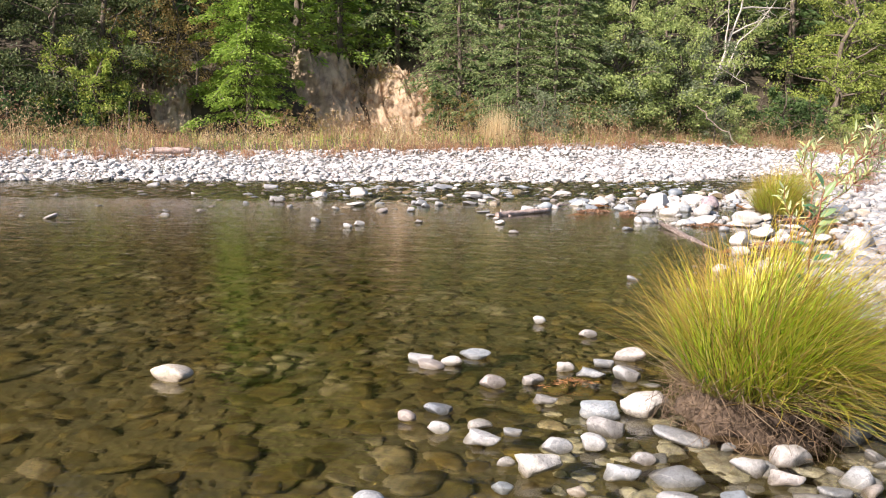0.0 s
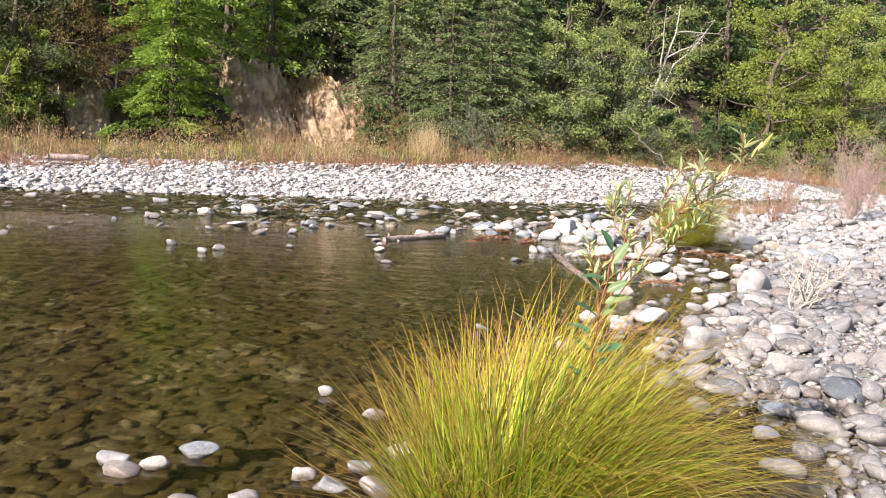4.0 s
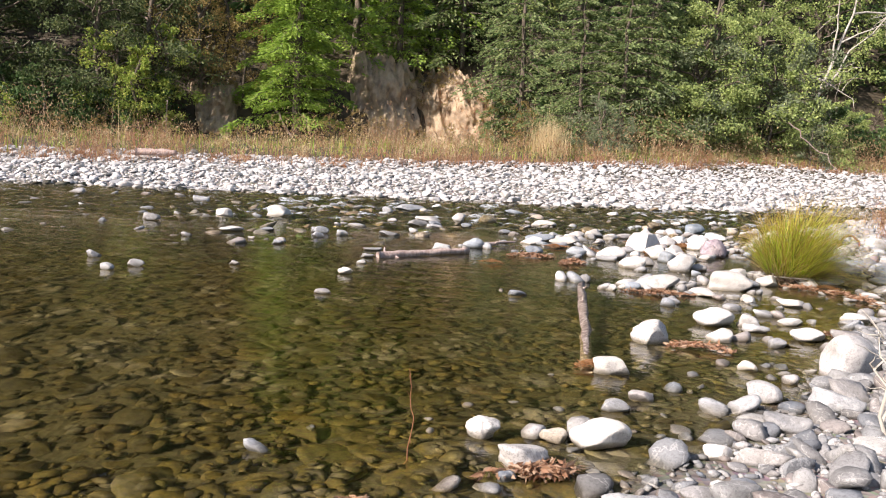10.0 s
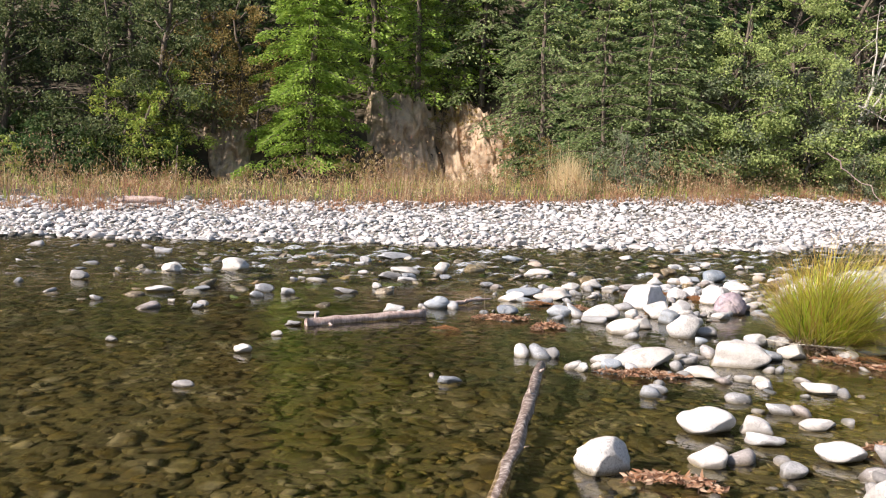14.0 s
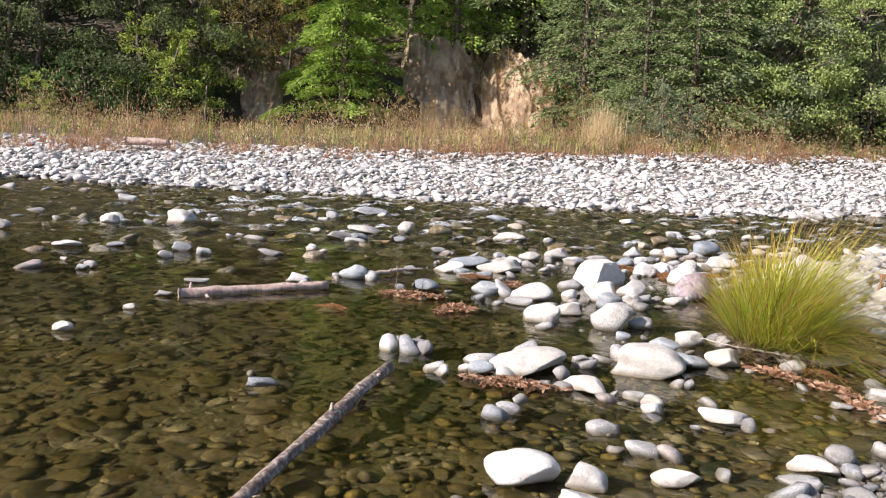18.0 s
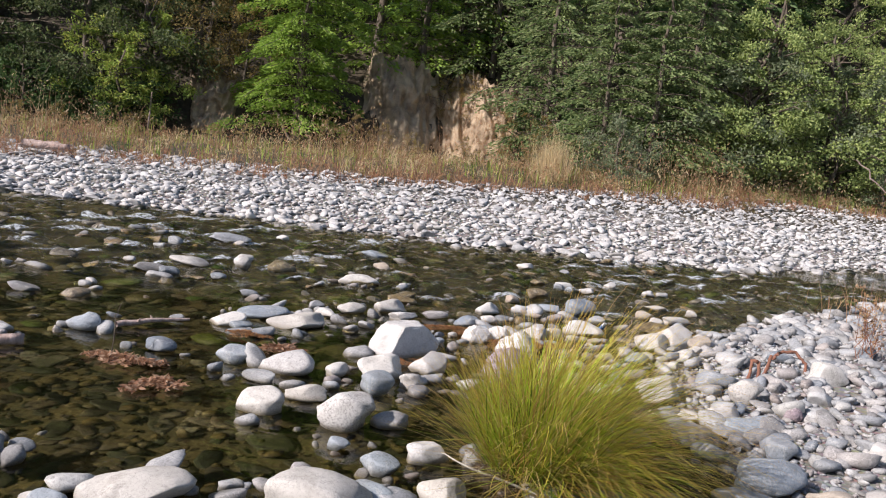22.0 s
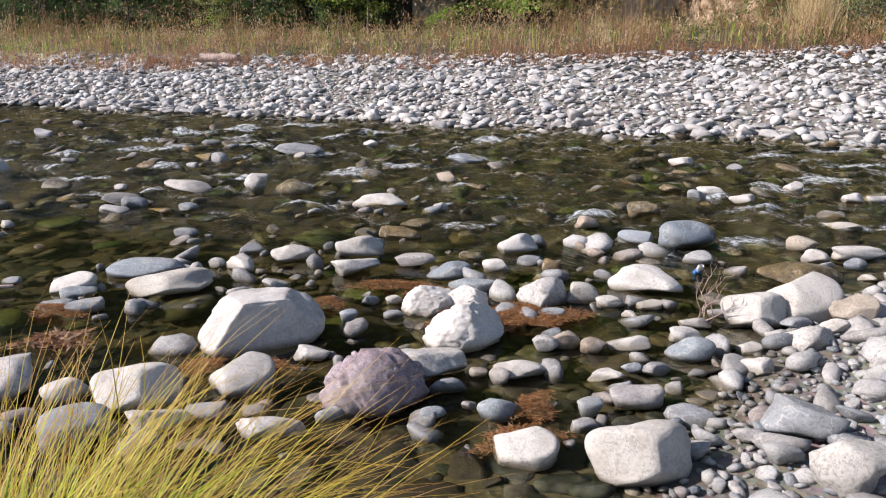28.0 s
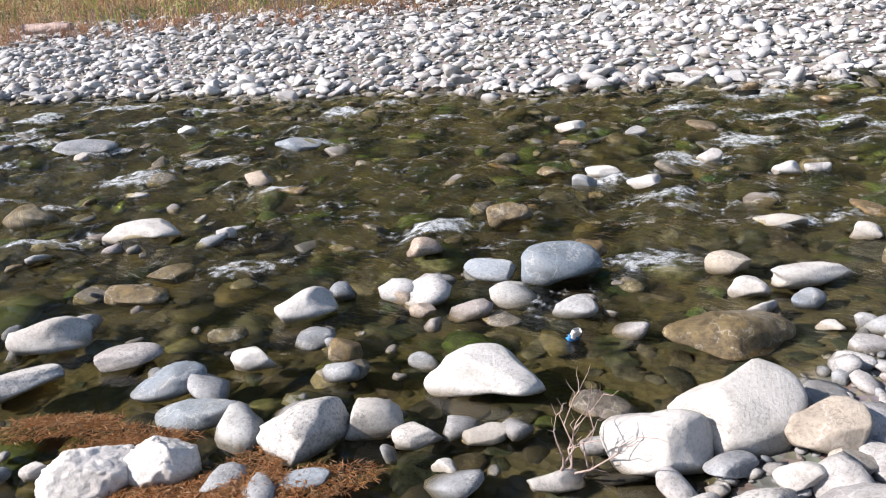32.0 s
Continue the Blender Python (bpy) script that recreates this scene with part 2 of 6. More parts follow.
def water_mat():
    """Clear shallow water: ripples, and broken white crests where it runs over the riffle, with pale flecks painted for
    glints.
    """
    m, nt, b = shade("river_water", 0.02)
    b.inputs["Transmission Weight"].default_value = 1.0
    b.inputs["IOR"].default_value = 1.33
    deep = nt.nodes.new("ShaderNodeAttribute")
    deep.attribute_name = "depth"
    nt.links.new(ramp(nt, deep.outputs["Fac"], [(0.02, (0.86, 0.84, 0.76)), (0.09, (0.66, 0.60, 0.38)), (0.2, (0.50, 0.44, 0.21))]), b.inputs["Base Color"])
    p = coords(nt)
    turn = nd(nt, "Mapping", Rotation=(0, 0, radians(-30)), Scale=(1.0, 2.4, 1.0))
    nt.links.new(p, turn.inputs["Vector"])
    a = noise_of(nt, turn.outputs[0], 1.6, 3.0)
    c = noise_of(nt, turn.outputs[0], 4.5, 4.0)
    att = nt.nodes.new("ShaderNodeAttribute")
    att.attribute_name = "riffle"
    lift = nd(nt, "Math")
    fine = noise_of(nt, turn.outputs[0], 9.0, 3.0)
    lift.operation, lift.inputs[1].default_value = "MULTIPLY_ADD", 1.4
    nt.links.new(c, lift.inputs[0])
    nt.links.new(nt_scaled(nt, fine, 1.7), lift.inputs[2])
    calm = nd(nt, "Math")
    calm.operation, calm.inputs[1].default_value = "MULTIPLY", 0.13
    nt.links.new(fine, calm.inputs[0])
    rough = nd(nt, "Math")
    rough.operation = "MULTIPLY"
    nt.links.new(lift.outputs[0], rough.inputs[0])
    nt.links.new(att.outputs["Fac"], rough.inputs[1])
    s = nd(nt, "Math")
    s.operation = "ADD"
    both = nd(nt, "Math")
    both.operation = "ADD"
    nt.links.new(nt_scaled(nt, a, 0.4), both.inputs[0])
    nt.links.new(calm.outputs[0], both.inputs[1])
    nt.links.new(both.outputs[0], s.inputs[0])
    nt.links.new(rough.outputs[0], s.inputs[1])
    bump(nt, b, s.outputs[0], 0.05, 0.4)
    crest = nd(nt, "TexNoise", Scale=13.0, Detail=8.0, Roughness=0.72)
    nt.links.new(p, crest.inputs["Vector"])
    f = nd(nt, "Math")
    f.operation = "MULTIPLY"
    foam_at = nt.nodes.new("ShaderNodeAttribute")
    foam_at.attribute_name = "foam_glints"
    f.operation, f.inputs[1].default_value = "MULTIPLY_ADD", 0.3
    nt.links.new(foam_at.outputs["Fac"], f.inputs[0])
    nt.links.new(crest.outputs[0], f.inputs[2])
    white = ramp(nt, f.outputs[0], [(0.68, (0, 0, 0)), (0.9, (0.55, 0.55, 0.55))])
    foam_glints = nd(nt, "BsdfDiffuse", Color=(0.72, 0.78, 0.82, 1))
    mix = nt.nodes.new("ShaderNodeMixShader")
    nt.links.new(white, mix.inputs[0])
    nt.links.new(b.outputs[0], mix.inputs[1])
    nt.links.new(foam_glints.outputs[0], mix.inputs[2])
    nt.links.new(mix.outputs[0], nt.nodes["Material Output"].inputs[0])
    return m


def leaf_mat(name, tones, island=True, gloss=0.5):
    """Thin leaves that let some light through."""
    m, nt, b = shade(name, gloss)
    c = ramp(nt, rnd(nt, island), [(i / max(1, len(tones) - 1), t) for i, t in enumerate(tones)])
    c = mixc(nt, 0.5, c, ramp(nt, noise_of(nt, coords(nt), 0.7, 2.0), [(0.3, (0.6, 0.6, 0.55)), (0.7, (1, 1, 1))]), "MULTIPLY")
    nt.links.new(c, b.inputs["Base Color"])
    b.inputs["Specular IOR Level"].default_value = 0.25
    tr = nt.nodes.new("ShaderNodeBsdfTranslucent")
    nt.links.new(c, tr.inputs[0])
    mix = nd(nt, "MixShader")
    mix.inputs[0].default_value = 0.4
    nt.links.new(b.outputs[0], mix.inputs[1])
    nt.links.new(tr.outputs[0], mix.inputs[2])
    nt.links.new(mix.outputs[0], nt.nodes["Material Output"].inputs[0])
    return m


def blade_mat(name, tones, tip):
    """Sedge blades: a tone for each, pale at the foot, dried at the tip."""
    m, nt, b = shade(name, 0.5)
    r = rnd(nt, True)
    c = ramp(nt, r, [(i / (len(tones) - 1), t) for i, t in enumerate(tones)])
    up = nt.nodes.new("ShaderNodeAttribute")
    up.attribute_name = "along"
    c = mixc(nt, ramp(nt, up.outputs["Fac"], [(0.58, (0, 0, 0)), (1.0, (0.9, 0.9, 0.9))]), c, tip)
    c = mixc(nt, ramp(nt, up.outputs["Fac"], [(0.0, (0.75, 0.75, 0.75)), (0.16, (0, 0, 0))]), c, (0.22, 0.16, 0.08))
    nt.links.new(c, b.inputs["Base Color"])
    b.inputs["Specular IOR Level"].default_value = 0.3
    tr = nt.nodes.new("ShaderNodeBsdfTranslucent")
    nt.links.new(c, tr.inputs[0])
    mix = nd(nt, "MixShader")
    mix.inputs[0].default_value = 0.48
    nt.links.new(b.outputs[0], mix.inputs[1])
    nt.links.new(tr.outputs[0], mix.inputs[2])
    nt.links.new(mix.outputs[0], nt.nodes["Material Output"].inputs[0])
    return m


def bark_mat(name, a, bcol, scale=14.0):
    m, nt, b = shade(name, 0.9)
    p = coords(nt)
    st = nd(nt, "Mapping", Scale=(1.0, 1.0, 0.25))
    nt.links.new(p, st.inputs["Vector"])
    h = noise_of(nt, st.outputs[0], scale, 5.0, 0.65)
    nt.links.new(ramp(nt, h, [(0.3, a), (0.7, bcol)]), b.inputs["Base Color"])
    bump(nt, b, h, 0.02)
    return m


def earth_mat(name, a, bcol, c3, scale=1.3, rough=0.95):
    m, nt, b = shade(name, rough)
    p = coords(nt)
    h = noise_of(nt, p, scale, 7.0, 0.62)
    nt.links.new(ramp(nt, h, [(0.3, a), (0.5, bcol), (0.72, c3)]), b.inputs["Base Color"])
    bump(nt, b, noise_of(nt, p, scale * 3.8, 6.0, 0.7), 0.07 / scale)
    return m


M_GROUND, M_WATER = ground_mat(), water_mat()
M_FIR = leaf_mat("bright_fir_needles", [(0.215, 0.345, 0.056), (0.315, 0.465, 0.072), (0.17, 0.285, 0.06), (0.40, 0.54, 0.10)])
M_HEMLOCK = leaf_mat("hemlock_needles", [(0.11, 0.17, 0.065), (0.19, 0.26, 0.10), (0.31, 0.37, 0.16)])
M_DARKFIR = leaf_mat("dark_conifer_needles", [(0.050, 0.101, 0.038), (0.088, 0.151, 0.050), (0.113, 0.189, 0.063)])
M_ALDER = leaf_mat("alder_leaves", [(0.21, 0.295, 0.095), (0.31, 0.40, 0.135), (0.44, 0.51, 0.18), (0.26, 0.34, 0.135)])
M_SUNLIT = leaf_mat("sunlit_maple_leaves", [(0.26, 0.34, 0.07), (0.36, 0.44, 0.10), (0.20, 0.28, 0.065), (0.46, 0.49, 0.125)])
# leaf tones darkened to hold the shade of the left bank trees
M_SHADE = leaf_mat("shade_toned_broad_leaves", [(0.07, 0.105, 0.043), (0.105, 0.145, 0.056), (0.21, 0.24, 0.10)])
M_YELLOW = leaf_mat("yellow_green_leaves", [(0.378, 0.460, 0.095), (0.270, 0.406, 0.082), (0.540, 0.540, 0.136)])
M_BROWN = leaf_mat("russet_leaves", [(0.353, 0.235, 0.083), (0.259, 0.235, 0.094), (0.446, 0.306, 0.106)])
M_SILVER = leaf_mat("silver_willow_leaves", [(0.221, 0.26, 0.156), (0.169, 0.221, 0.117), (0.26, 0.299, 0.182)])
M_DRY = leaf_mat("dry_grass", [(0.40, 0.25, 0.14), (0.48, 0.34, 0.19), (0.32, 0.17, 0.10), (0.54, 0.41, 0.24), (0.37, 0.18, 0.11), (0.46, 0.31, 0.16)])
M_PALEDRY = leaf_mat("pale_straw_grass", [(0.62, 0.5, 0.3), (0.7, 0.58, 0.36), (0.55, 0.42, 0.24)])
M_PINK = leaf_mat("faded_pinkish_leaves", [(0.46, 0.31, 0.23), (0.38, 0.25, 0.19), (0.54, 0.40, 0.30)])
M_REDWEED = leaf_mat("reddish_weeds", [(0.42, 0.2, 0.12), (0.34, 0.17, 0.1), (0.5, 0.3, 0.18), (0.38, 0.24, 0.15)])
M_SEDGE = blade_mat("sedge_blades", [(0.32, 0.53, 0.03), (0.60, 0.67, 0.09), (0.06, 0.15, 0.01), (0.78, 0.74, 0.16), (0.18, 0.42, 0.02), (0.58, 0.64, 0.07), (0.035, 0.09, 0.008), (0.50, 0.70, 0.045)], (0.62, 0.36, 0.075))
M_STRAW = blade_mat("straw_blades", [(0.56, 0.47, 0.12), (0.42, 0.25, 0.07), (0.70, 0.60, 0.26), (0.26, 0.14, 0.05), (0.50, 0.48, 0.10), (0.36, 0.2, 0.07)], (0.50, 0.30, 0.12))
M_THATCH = blade_mat("dead_blades", [(0.46, 0.37, 0.24), (0.36, 0.28, 0.17), (0.56, 0.47, 0.33), (0.26, 0.19, 0.11)], (0.50, 0.40, 0.27))
M_NEEDLE = leaf_mat("fallen_needles", [(0.42, 0.19, 0.075), (0.31, 0.14, 0.055), (0.50, 0.27, 0.12), (0.20, 0.10, 0.05), (0.46, 0.31, 0.18), (0.36, 0.15, 0.06)], gloss=0.8)
M_SCRAP = leaf_mat("sodden_leaf_scraps", [(0.44, 0.27, 0.17), (0.34, 0.18, 0.10), (0.56, 0.41, 0.30), (0.24, 0.12, 0.07), (0.50, 0.30, 0.20)], gloss=0.5)
M_WILLOW1 = leaf_mat("willow_leaf", [(0.48, 0.58, 0.25), (0.56, 0.65, 0.33), (0.40, 0.52, 0.26), (0.70, 0.68, 0.22), (0.60, 0.68, 0.44), (0.36, 0.49, 0.19), (0.52, 0.62, 0.37)], island=False, gloss=0.45)
M_BROAD1 = leaf_mat("sprig_leaf", [(0.09, 0.22, 0.11), (0.13, 0.27, 0.14), (0.10, 0.23, 0.125), (0.34, 0.42, 0.19)], island=False, gloss=0.35)
M_RUST = bark_mat("rusty_root", (0.12, 0.05, 0.03), (0.26, 0.12, 0.08), 30.0)
M_PLASTIC = earth_mat("white_film", (0.75, 0.76, 0.78), (0.8, 0.8, 0.8), (0.7, 0.72, 0.75))
M_BLUEFILM = earth_mat("blue_film", (0.02, 0.15, 0.5), (0.03, 0.2, 0.6), (0.05, 0.25, 0.6))
M_BARK = bark_mat("bark", (0.05, 0.04, 0.03), (0.16, 0.13, 0.10))
M_PALEBARK = bark_mat("pale_bark", (0.28, 0.26, 0.22), (0.52, 0.49, 0.43))
M_DRIFT = bark_mat("driftwood", (0.19, 0.13, 0.11), (0.5, 0.4, 0.36), 30.0)
M_WETLOG = earth_mat("mottled_wet_bark", (0.02, 0.015, 0.012), (0.16, 0.12, 0.10), (0.55, 0.51, 0.47), 26.0, 0.6)
M_STEM = bark_mat("red_brown_stem", (0.16, 0.06, 0.03), (0.28, 0.13, 0.07), 40.0)
M_ROOT = bark_mat("fine_roots", (0.09, 0.06, 0.04), (0.24, 0.17, 0.11), 40.0)
M_SOIL = earth_mat("root_soil", (0.02, 0.014, 0.010), (0.075, 0.052, 0.036), (0.17, 0.125, 0.09))
M_CLIFF = earth_mat("bare_cliff_soil", (0.16, 0.12, 0.084), (0.35, 0.27, 0.185), (0.51, 0.405, 0.28))


# ---------------------------------------------------------------- plan of the place
# (s, o): metres along the far shore and away from the river, from (-10, 20)
D, N = Vector((0.831, 0.556, 0)), Vector((-0.556, 0.831, 0))


def place(s, o):
    return -10 + D.x * s + N.x * o, 20 + D.y * s + N.y * o


def far_edge(s):
    """Offset of the far waterline."""
    line = np.interp(s, [-30, 0, 3, 5.5, 8, 10, 12, 14, 16, 18.4, 21, 24], [4.2, 1.75, 1.2, 1.0, 0.65, 0.15, -0.25, -0.5, -0.5, -0.1, 1.0, 2.8])
    return line + 0.2 * np.sin(s * 1.9) + 0.12 * np.sin(s * 4.3 + 1) + np.where(s > 24, 0.2 * (s - 24) + 0.004 * (s - 24) ** 2, 0)


def foot(s):
    """How far the foot of the wooded bank stands back, beyond its place at the bend."""
    return np.interp(s, [-60, 16.5, 24], [7.5, 7.5, 0.0])


def wide(s):
    """Extra width of the gravel bar towards the bend."""
    return np.interp(s, [11, 20, 30], [0.0, 2.4, 3.4])


NEAR = [(5.6, -30), (5.0, -8), (4.5, 0), (4.25, 2.6), (4.55, 4.6), (4.95, 5.5), (4.95, 6.2), (4.55, 6.9), (4.4, 7.6), (4.6, 8.3), (5.1, 9.1), (5.6, 10.5), (6.0, 11.8),
        (6.3, 12.8), (6.8, 13.8), (7.3, 14.9), (7.5, 15.9), (7.15, 16.7), (6.65, 17.4), (6.35, 18.2), (6.1, 19.6), (6.1, 20.9), (6.4, 21.8), (7.0, 24.2),
        (8.1, 26.7), (10.6, 30.2), (15.6, 37), (23, 52), (30, 90)]
NY = np.array([p[1] for p in NEAR], float)
NX = np.array([p[0] for p in NEAR], float)


def near_dist(x, y):
    """Distance inland of the near waterline; in the water it is negative."""
    best = np.full(np.shape(x), 1e9)
    for (ax, ay), (bx, by) in zip(NEAR[:-1], NEAR[1:]):
        dx, dy = bx - ax, by - ay
        k = np.clip(((x - ax) * dx + (y - ay) * dy) / (dx * dx + dy * dy), 0, 1)
        best = np.minimum(best, np.hypot(x - ax - k * dx, y - ay - k * dy))
    return np.where(x > np.interp(y, NY, NX), best, -best)


def wavy(x, y, k, seed):
    return (np.sin(x * k + seed) * np.cos(y * k * 0.83 - seed * 1.7) + 0.5 * np.sin(x * k * 2.1 - y * k * 1.3 + seed * 3.1)) / 1.5


def height(x, y):
    """Ground level over the whole place; the water stands at 0."""
    x, y = np.asarray(x, float), np.asarray(y, float)
    s = (x + 10) * D.x + (y - 20) * D.y
    o = (x + 10) * N.x + (y - 20) * N.y
    far = o - far_edge(s)
    near = near_dist(x, y)
    shore = np.minimum(-far, -near)
    pool = np.clip((6 - s) / 8, 0, 1)
    bed = -np.clip(shore * 0.10, 0, 0.2 + 0.4 * pool) - 0.02
    extra = np.where(s > 19, np.minimum(0.045 * (s - 19) ** 2, 3.0), 0)
    zf = np.interp(far * 7.5 / (7.5 + wide(s)), [0, 1.5, 7.5, 16], [0, 0.19, 0.67, 0.98]) * np.interp(s, [0, 8, 16, 24, 32], [1.05, 1.2, 1.5, 2.0, 2.3])
    # upper hill raised out of view so the water mirrors forest, not sky
    hill = np.interp(o + 0.45 - extra - foot(s), [0, 16, 19, 23, 30, 45, 65, 200], [-9, 0.9, 1.7, 5.5, 10, 26, 44, 90])
    zn = np.interp(near, [0, 1.0, 3.0, 8.0, 40, 120], [0, 0.08, 0.22, 0.5, 1.6, 3.0])
    z = np.where(far > 0, zf, np.where(near > 0, zn, bed))
    z = np.where(hill > z, hill, z)
    return z + 0.03 * wavy(x, y, 1.7, 2.0) * (shore < 3)


def mesh_of(name, verts, faces, mat, smooth=True, mats=None, fmat=None):
    """A mesh from arrays: faces all of one corner count."""
    verts, faces = np.asarray(verts, np.float32), np.asarray(faces, np.int32)
    me = bpy.data.meshes.new(name)
    n, c = faces.shape
    me.vertices.add(len(verts))
    me.vertices.foreach_set("co", verts.ravel())
    me.loops.add(n * c)
    me.loops.foreach_set("vertex_index", faces.ravel())
    me.polygons.add(n)
    me.polygons.foreach_set("loop_start", np.arange(0, n * c, c, dtype=np.int32))
    me.polygons.foreach_set("use_smooth", np.full(n, smooth))
    for k in (mats or [mat]):
        me.materials.append(k)
    if fmat is not None:
        me.polygons.foreach_set("material_index", np.asarray(fmat, np.int32))
    me.update(calc_edges=True)
    return me


def grid_mesh(name, xs, ys, zfun, mat):
    gx, gy = np.meshgrid(xs, ys)
    v = np.stack([gx, gy, zfun(gx, gy)], -1).reshape(-1, 3)
    w, h = len(xs), len(ys)
    i = (np.arange(h - 1)[:, None] * w + np.arange(w - 1)[None, :]).ravel()
    return mesh_of(name, v, np.stack([i, i + 1, i + w + 1, i + w], -1), mat)


xs = np.concatenate([np.linspace(-1500, -62, 12), np.linspace(-60, -13, 60), np.arange(-12.8, 13, 0.2), np.linspace(13.5, 60, 60), np.linspace(65, 1500, 12)])
ys = np.concatenate([np.linspace(-1500, -34, 10), np.linspace(-30, -1, 30), np.arange(-0.8, 34, 0.2), np.linspace(34.5, 90, 80), np.linspace(95, 1500, 12)])
ground = tagged(new("ground", grid_mesh("ground", xs, ys, height, M_GROUND)), "river bed, gravel shores and wooded hillside", "ground", kind="structure")
wx = np.concatenate([np.arange(-70, -12, 1.0), np.arange(-12, 9.5, 0.06), np.arange(9.5, 60, 1.0)])
wy = np.concatenate([np.arange(-30, 0, 1.0), np.arange(0, 14.4, 0.3), np.arange(14.4, 30.5, 0.06), np.arange(30.5, 95, 1.0)])


def riffle(x, y):
    s, o = (x + 10) * D.x + (y - 20) * D.y, (x + 10) * N.x + (y - 20) * N.y
    return np.clip((s + 5) / 10, 0, 1) * np.clip((o + 8.2 - 2.5 * np.clip((6 - s) / 6, 0, 1)) / 2.0, 0, 1) * np.clip((o - far_edge(s) + 9) / 1.0, 0, 1)


def waves(x, y):
    """Choppy running water: short crossing waves that die out in the pool."""
    rng = np.random.default_rng(11)
    z = np.zeros(np.shape(x))
    for _ in range(36):
        k = math.tau / (0.15 + 0.75 * rng.uniform() ** 1.6)
        th = rng.normal(radians(34), 0.95)
        z = z + np.sin(k * (x * math.cos(th) + y * math.sin(th)) + rng.uniform(0, 6.3) + 1.5 * np.sin(0.9 * x + rng.uniform(0, 6)) ) * (0.55 / k)
    return (riffle(x, y) + 0.015) * z * 0.14

water_me = grid_mesh("water", wx, wy, waves, M_WATER)
co = np.empty(len(water_me.vertices) * 3, np.float32)
water_me.vertices.foreach_get("co", co)
co = co.reshape(-1, 3)
rif = riffle(co[:, 0], co[:, 1])
att = water_me.attributes.new("riffle", "FLOAT", "POINT")
att.data.foreach_set("value", rif.astype(np.float32))
# white water stands in short streaks behind the steepest waves
steep = waves(co[:, 0], co[:, 1]) / 0.14
along, across = co[:, 0] * 0.83 + co[:, 1] * 0.56, co[:, 1] * 0.83 - co[:, 0] * 0.56
streak = np.clip(wavy(along * 1.3 + 0.6 * np.sin(across * 2.1), across * 3.4, 1.9, 4.0) * (0.7 + 0.5 * wavy(along, across, 0.6, 2.0)) - 0.16, 0, 1) * 2.4
att = water_me.attributes.new("depth", "FLOAT", "POINT")
att.data.foreach_set("value", np.clip(-height(co[:, 0], co[:, 1]), 0, 1).astype(np.float32))
att = water_me.attributes.new("foam_glints", "FLOAT", "POINT")
# besides the streaks, an even share over the riffle paints glints as pale flecks
att.data.foreach_set("value", np.clip(streak * rif * np.clip(0.6 + steep * 1.2, 0, 1) + 0.3 * rif, 0, 1).astype(np.float32))
water = tagged(new("water", water_me), "clear shallow olive-brown river water with ripples", "water", kind="structure")
water.visible_shadow = False


# ---------------------------------------------------------------- stones
def ico(sub):
    bm = bmesh.new()
    bmesh.ops.create_icosphere(bm, subdivisions=sub, radius=1)
    v = np.array([q.co[:] for q in bm.verts])
    f = np.array([[q.index for q in g.verts] for g in bm.faces])
    bm.free()
    return v, f


def rounded_cube(cuts=1):
    bm = bmesh.new()
    bmesh.ops.create_cube(bm, size=2)
    bmesh.ops.subdivide_edges(bm, edges=bm.edges[:], cuts=cuts, use_grid_fill=True)
    v = np.array([q.co.normalized()[:] for q in bm.verts])
    f = np.array([[q.index for q in g.verts] for g in bm.faces])
    bm.free()
    return v, f


def worn(v, rng, facets=7, rugged=0.0):
    """A worn river stone inside a unit box: flattened sides, soft lumps."""
    p = np.sign(v) * np.abs(v) ** rng.uniform(0.84, 1.0)
    for _ in range(facets):
        n = rng.normal(size=3)
        n /= np.linalg.norm(n)
        d = p @ n
        k = rng.uniform(0.46, 0.84)
        p = p - np.outer(np.clip(d - k, 0, None) * 0.93, n)
    ph = rng.uniform(0, 6, 6)
    lump = 1 + 0.11 * np.sin(2.3 * p[:, 0] + ph[0]) * np.cos(2.1 * p[:, 1] + ph[1]) + 0.07 * np.sin(4.1 * p[:, 2] + 3 * p[:, 0] + ph[2])
    if rugged:
        lump = lump + rugged * np.array([noise.fractal(Vector(q * 2.6 + ph[:3]), 0.8, 2.1, 4) + 0.45 * noise.fractal(Vector((q[0] * 8, q[1] * 8, q[2] * 3)), 0.9, 2.0, 3) for q in p])
    p = p * lump[:, None]
    return p / np.abs(p).max(0)


RNG = np.random.default_rng(7)
V1, F1 = ico(1)
V2, F2 = rounded_cube()
V3, F3 = ico(3)
LOW = [worn(V1, RNG, 3) for _ in range(10)]
V2B, F2B = rounded_cube(2)
MID = [worn(V2, RNG, 6) for _ in range(16)]
FINE = [worn(V2B, RNG, 5) for _ in range(24)]
HIGH = [worn(V3, RNG, 12) for _ in range(14)]


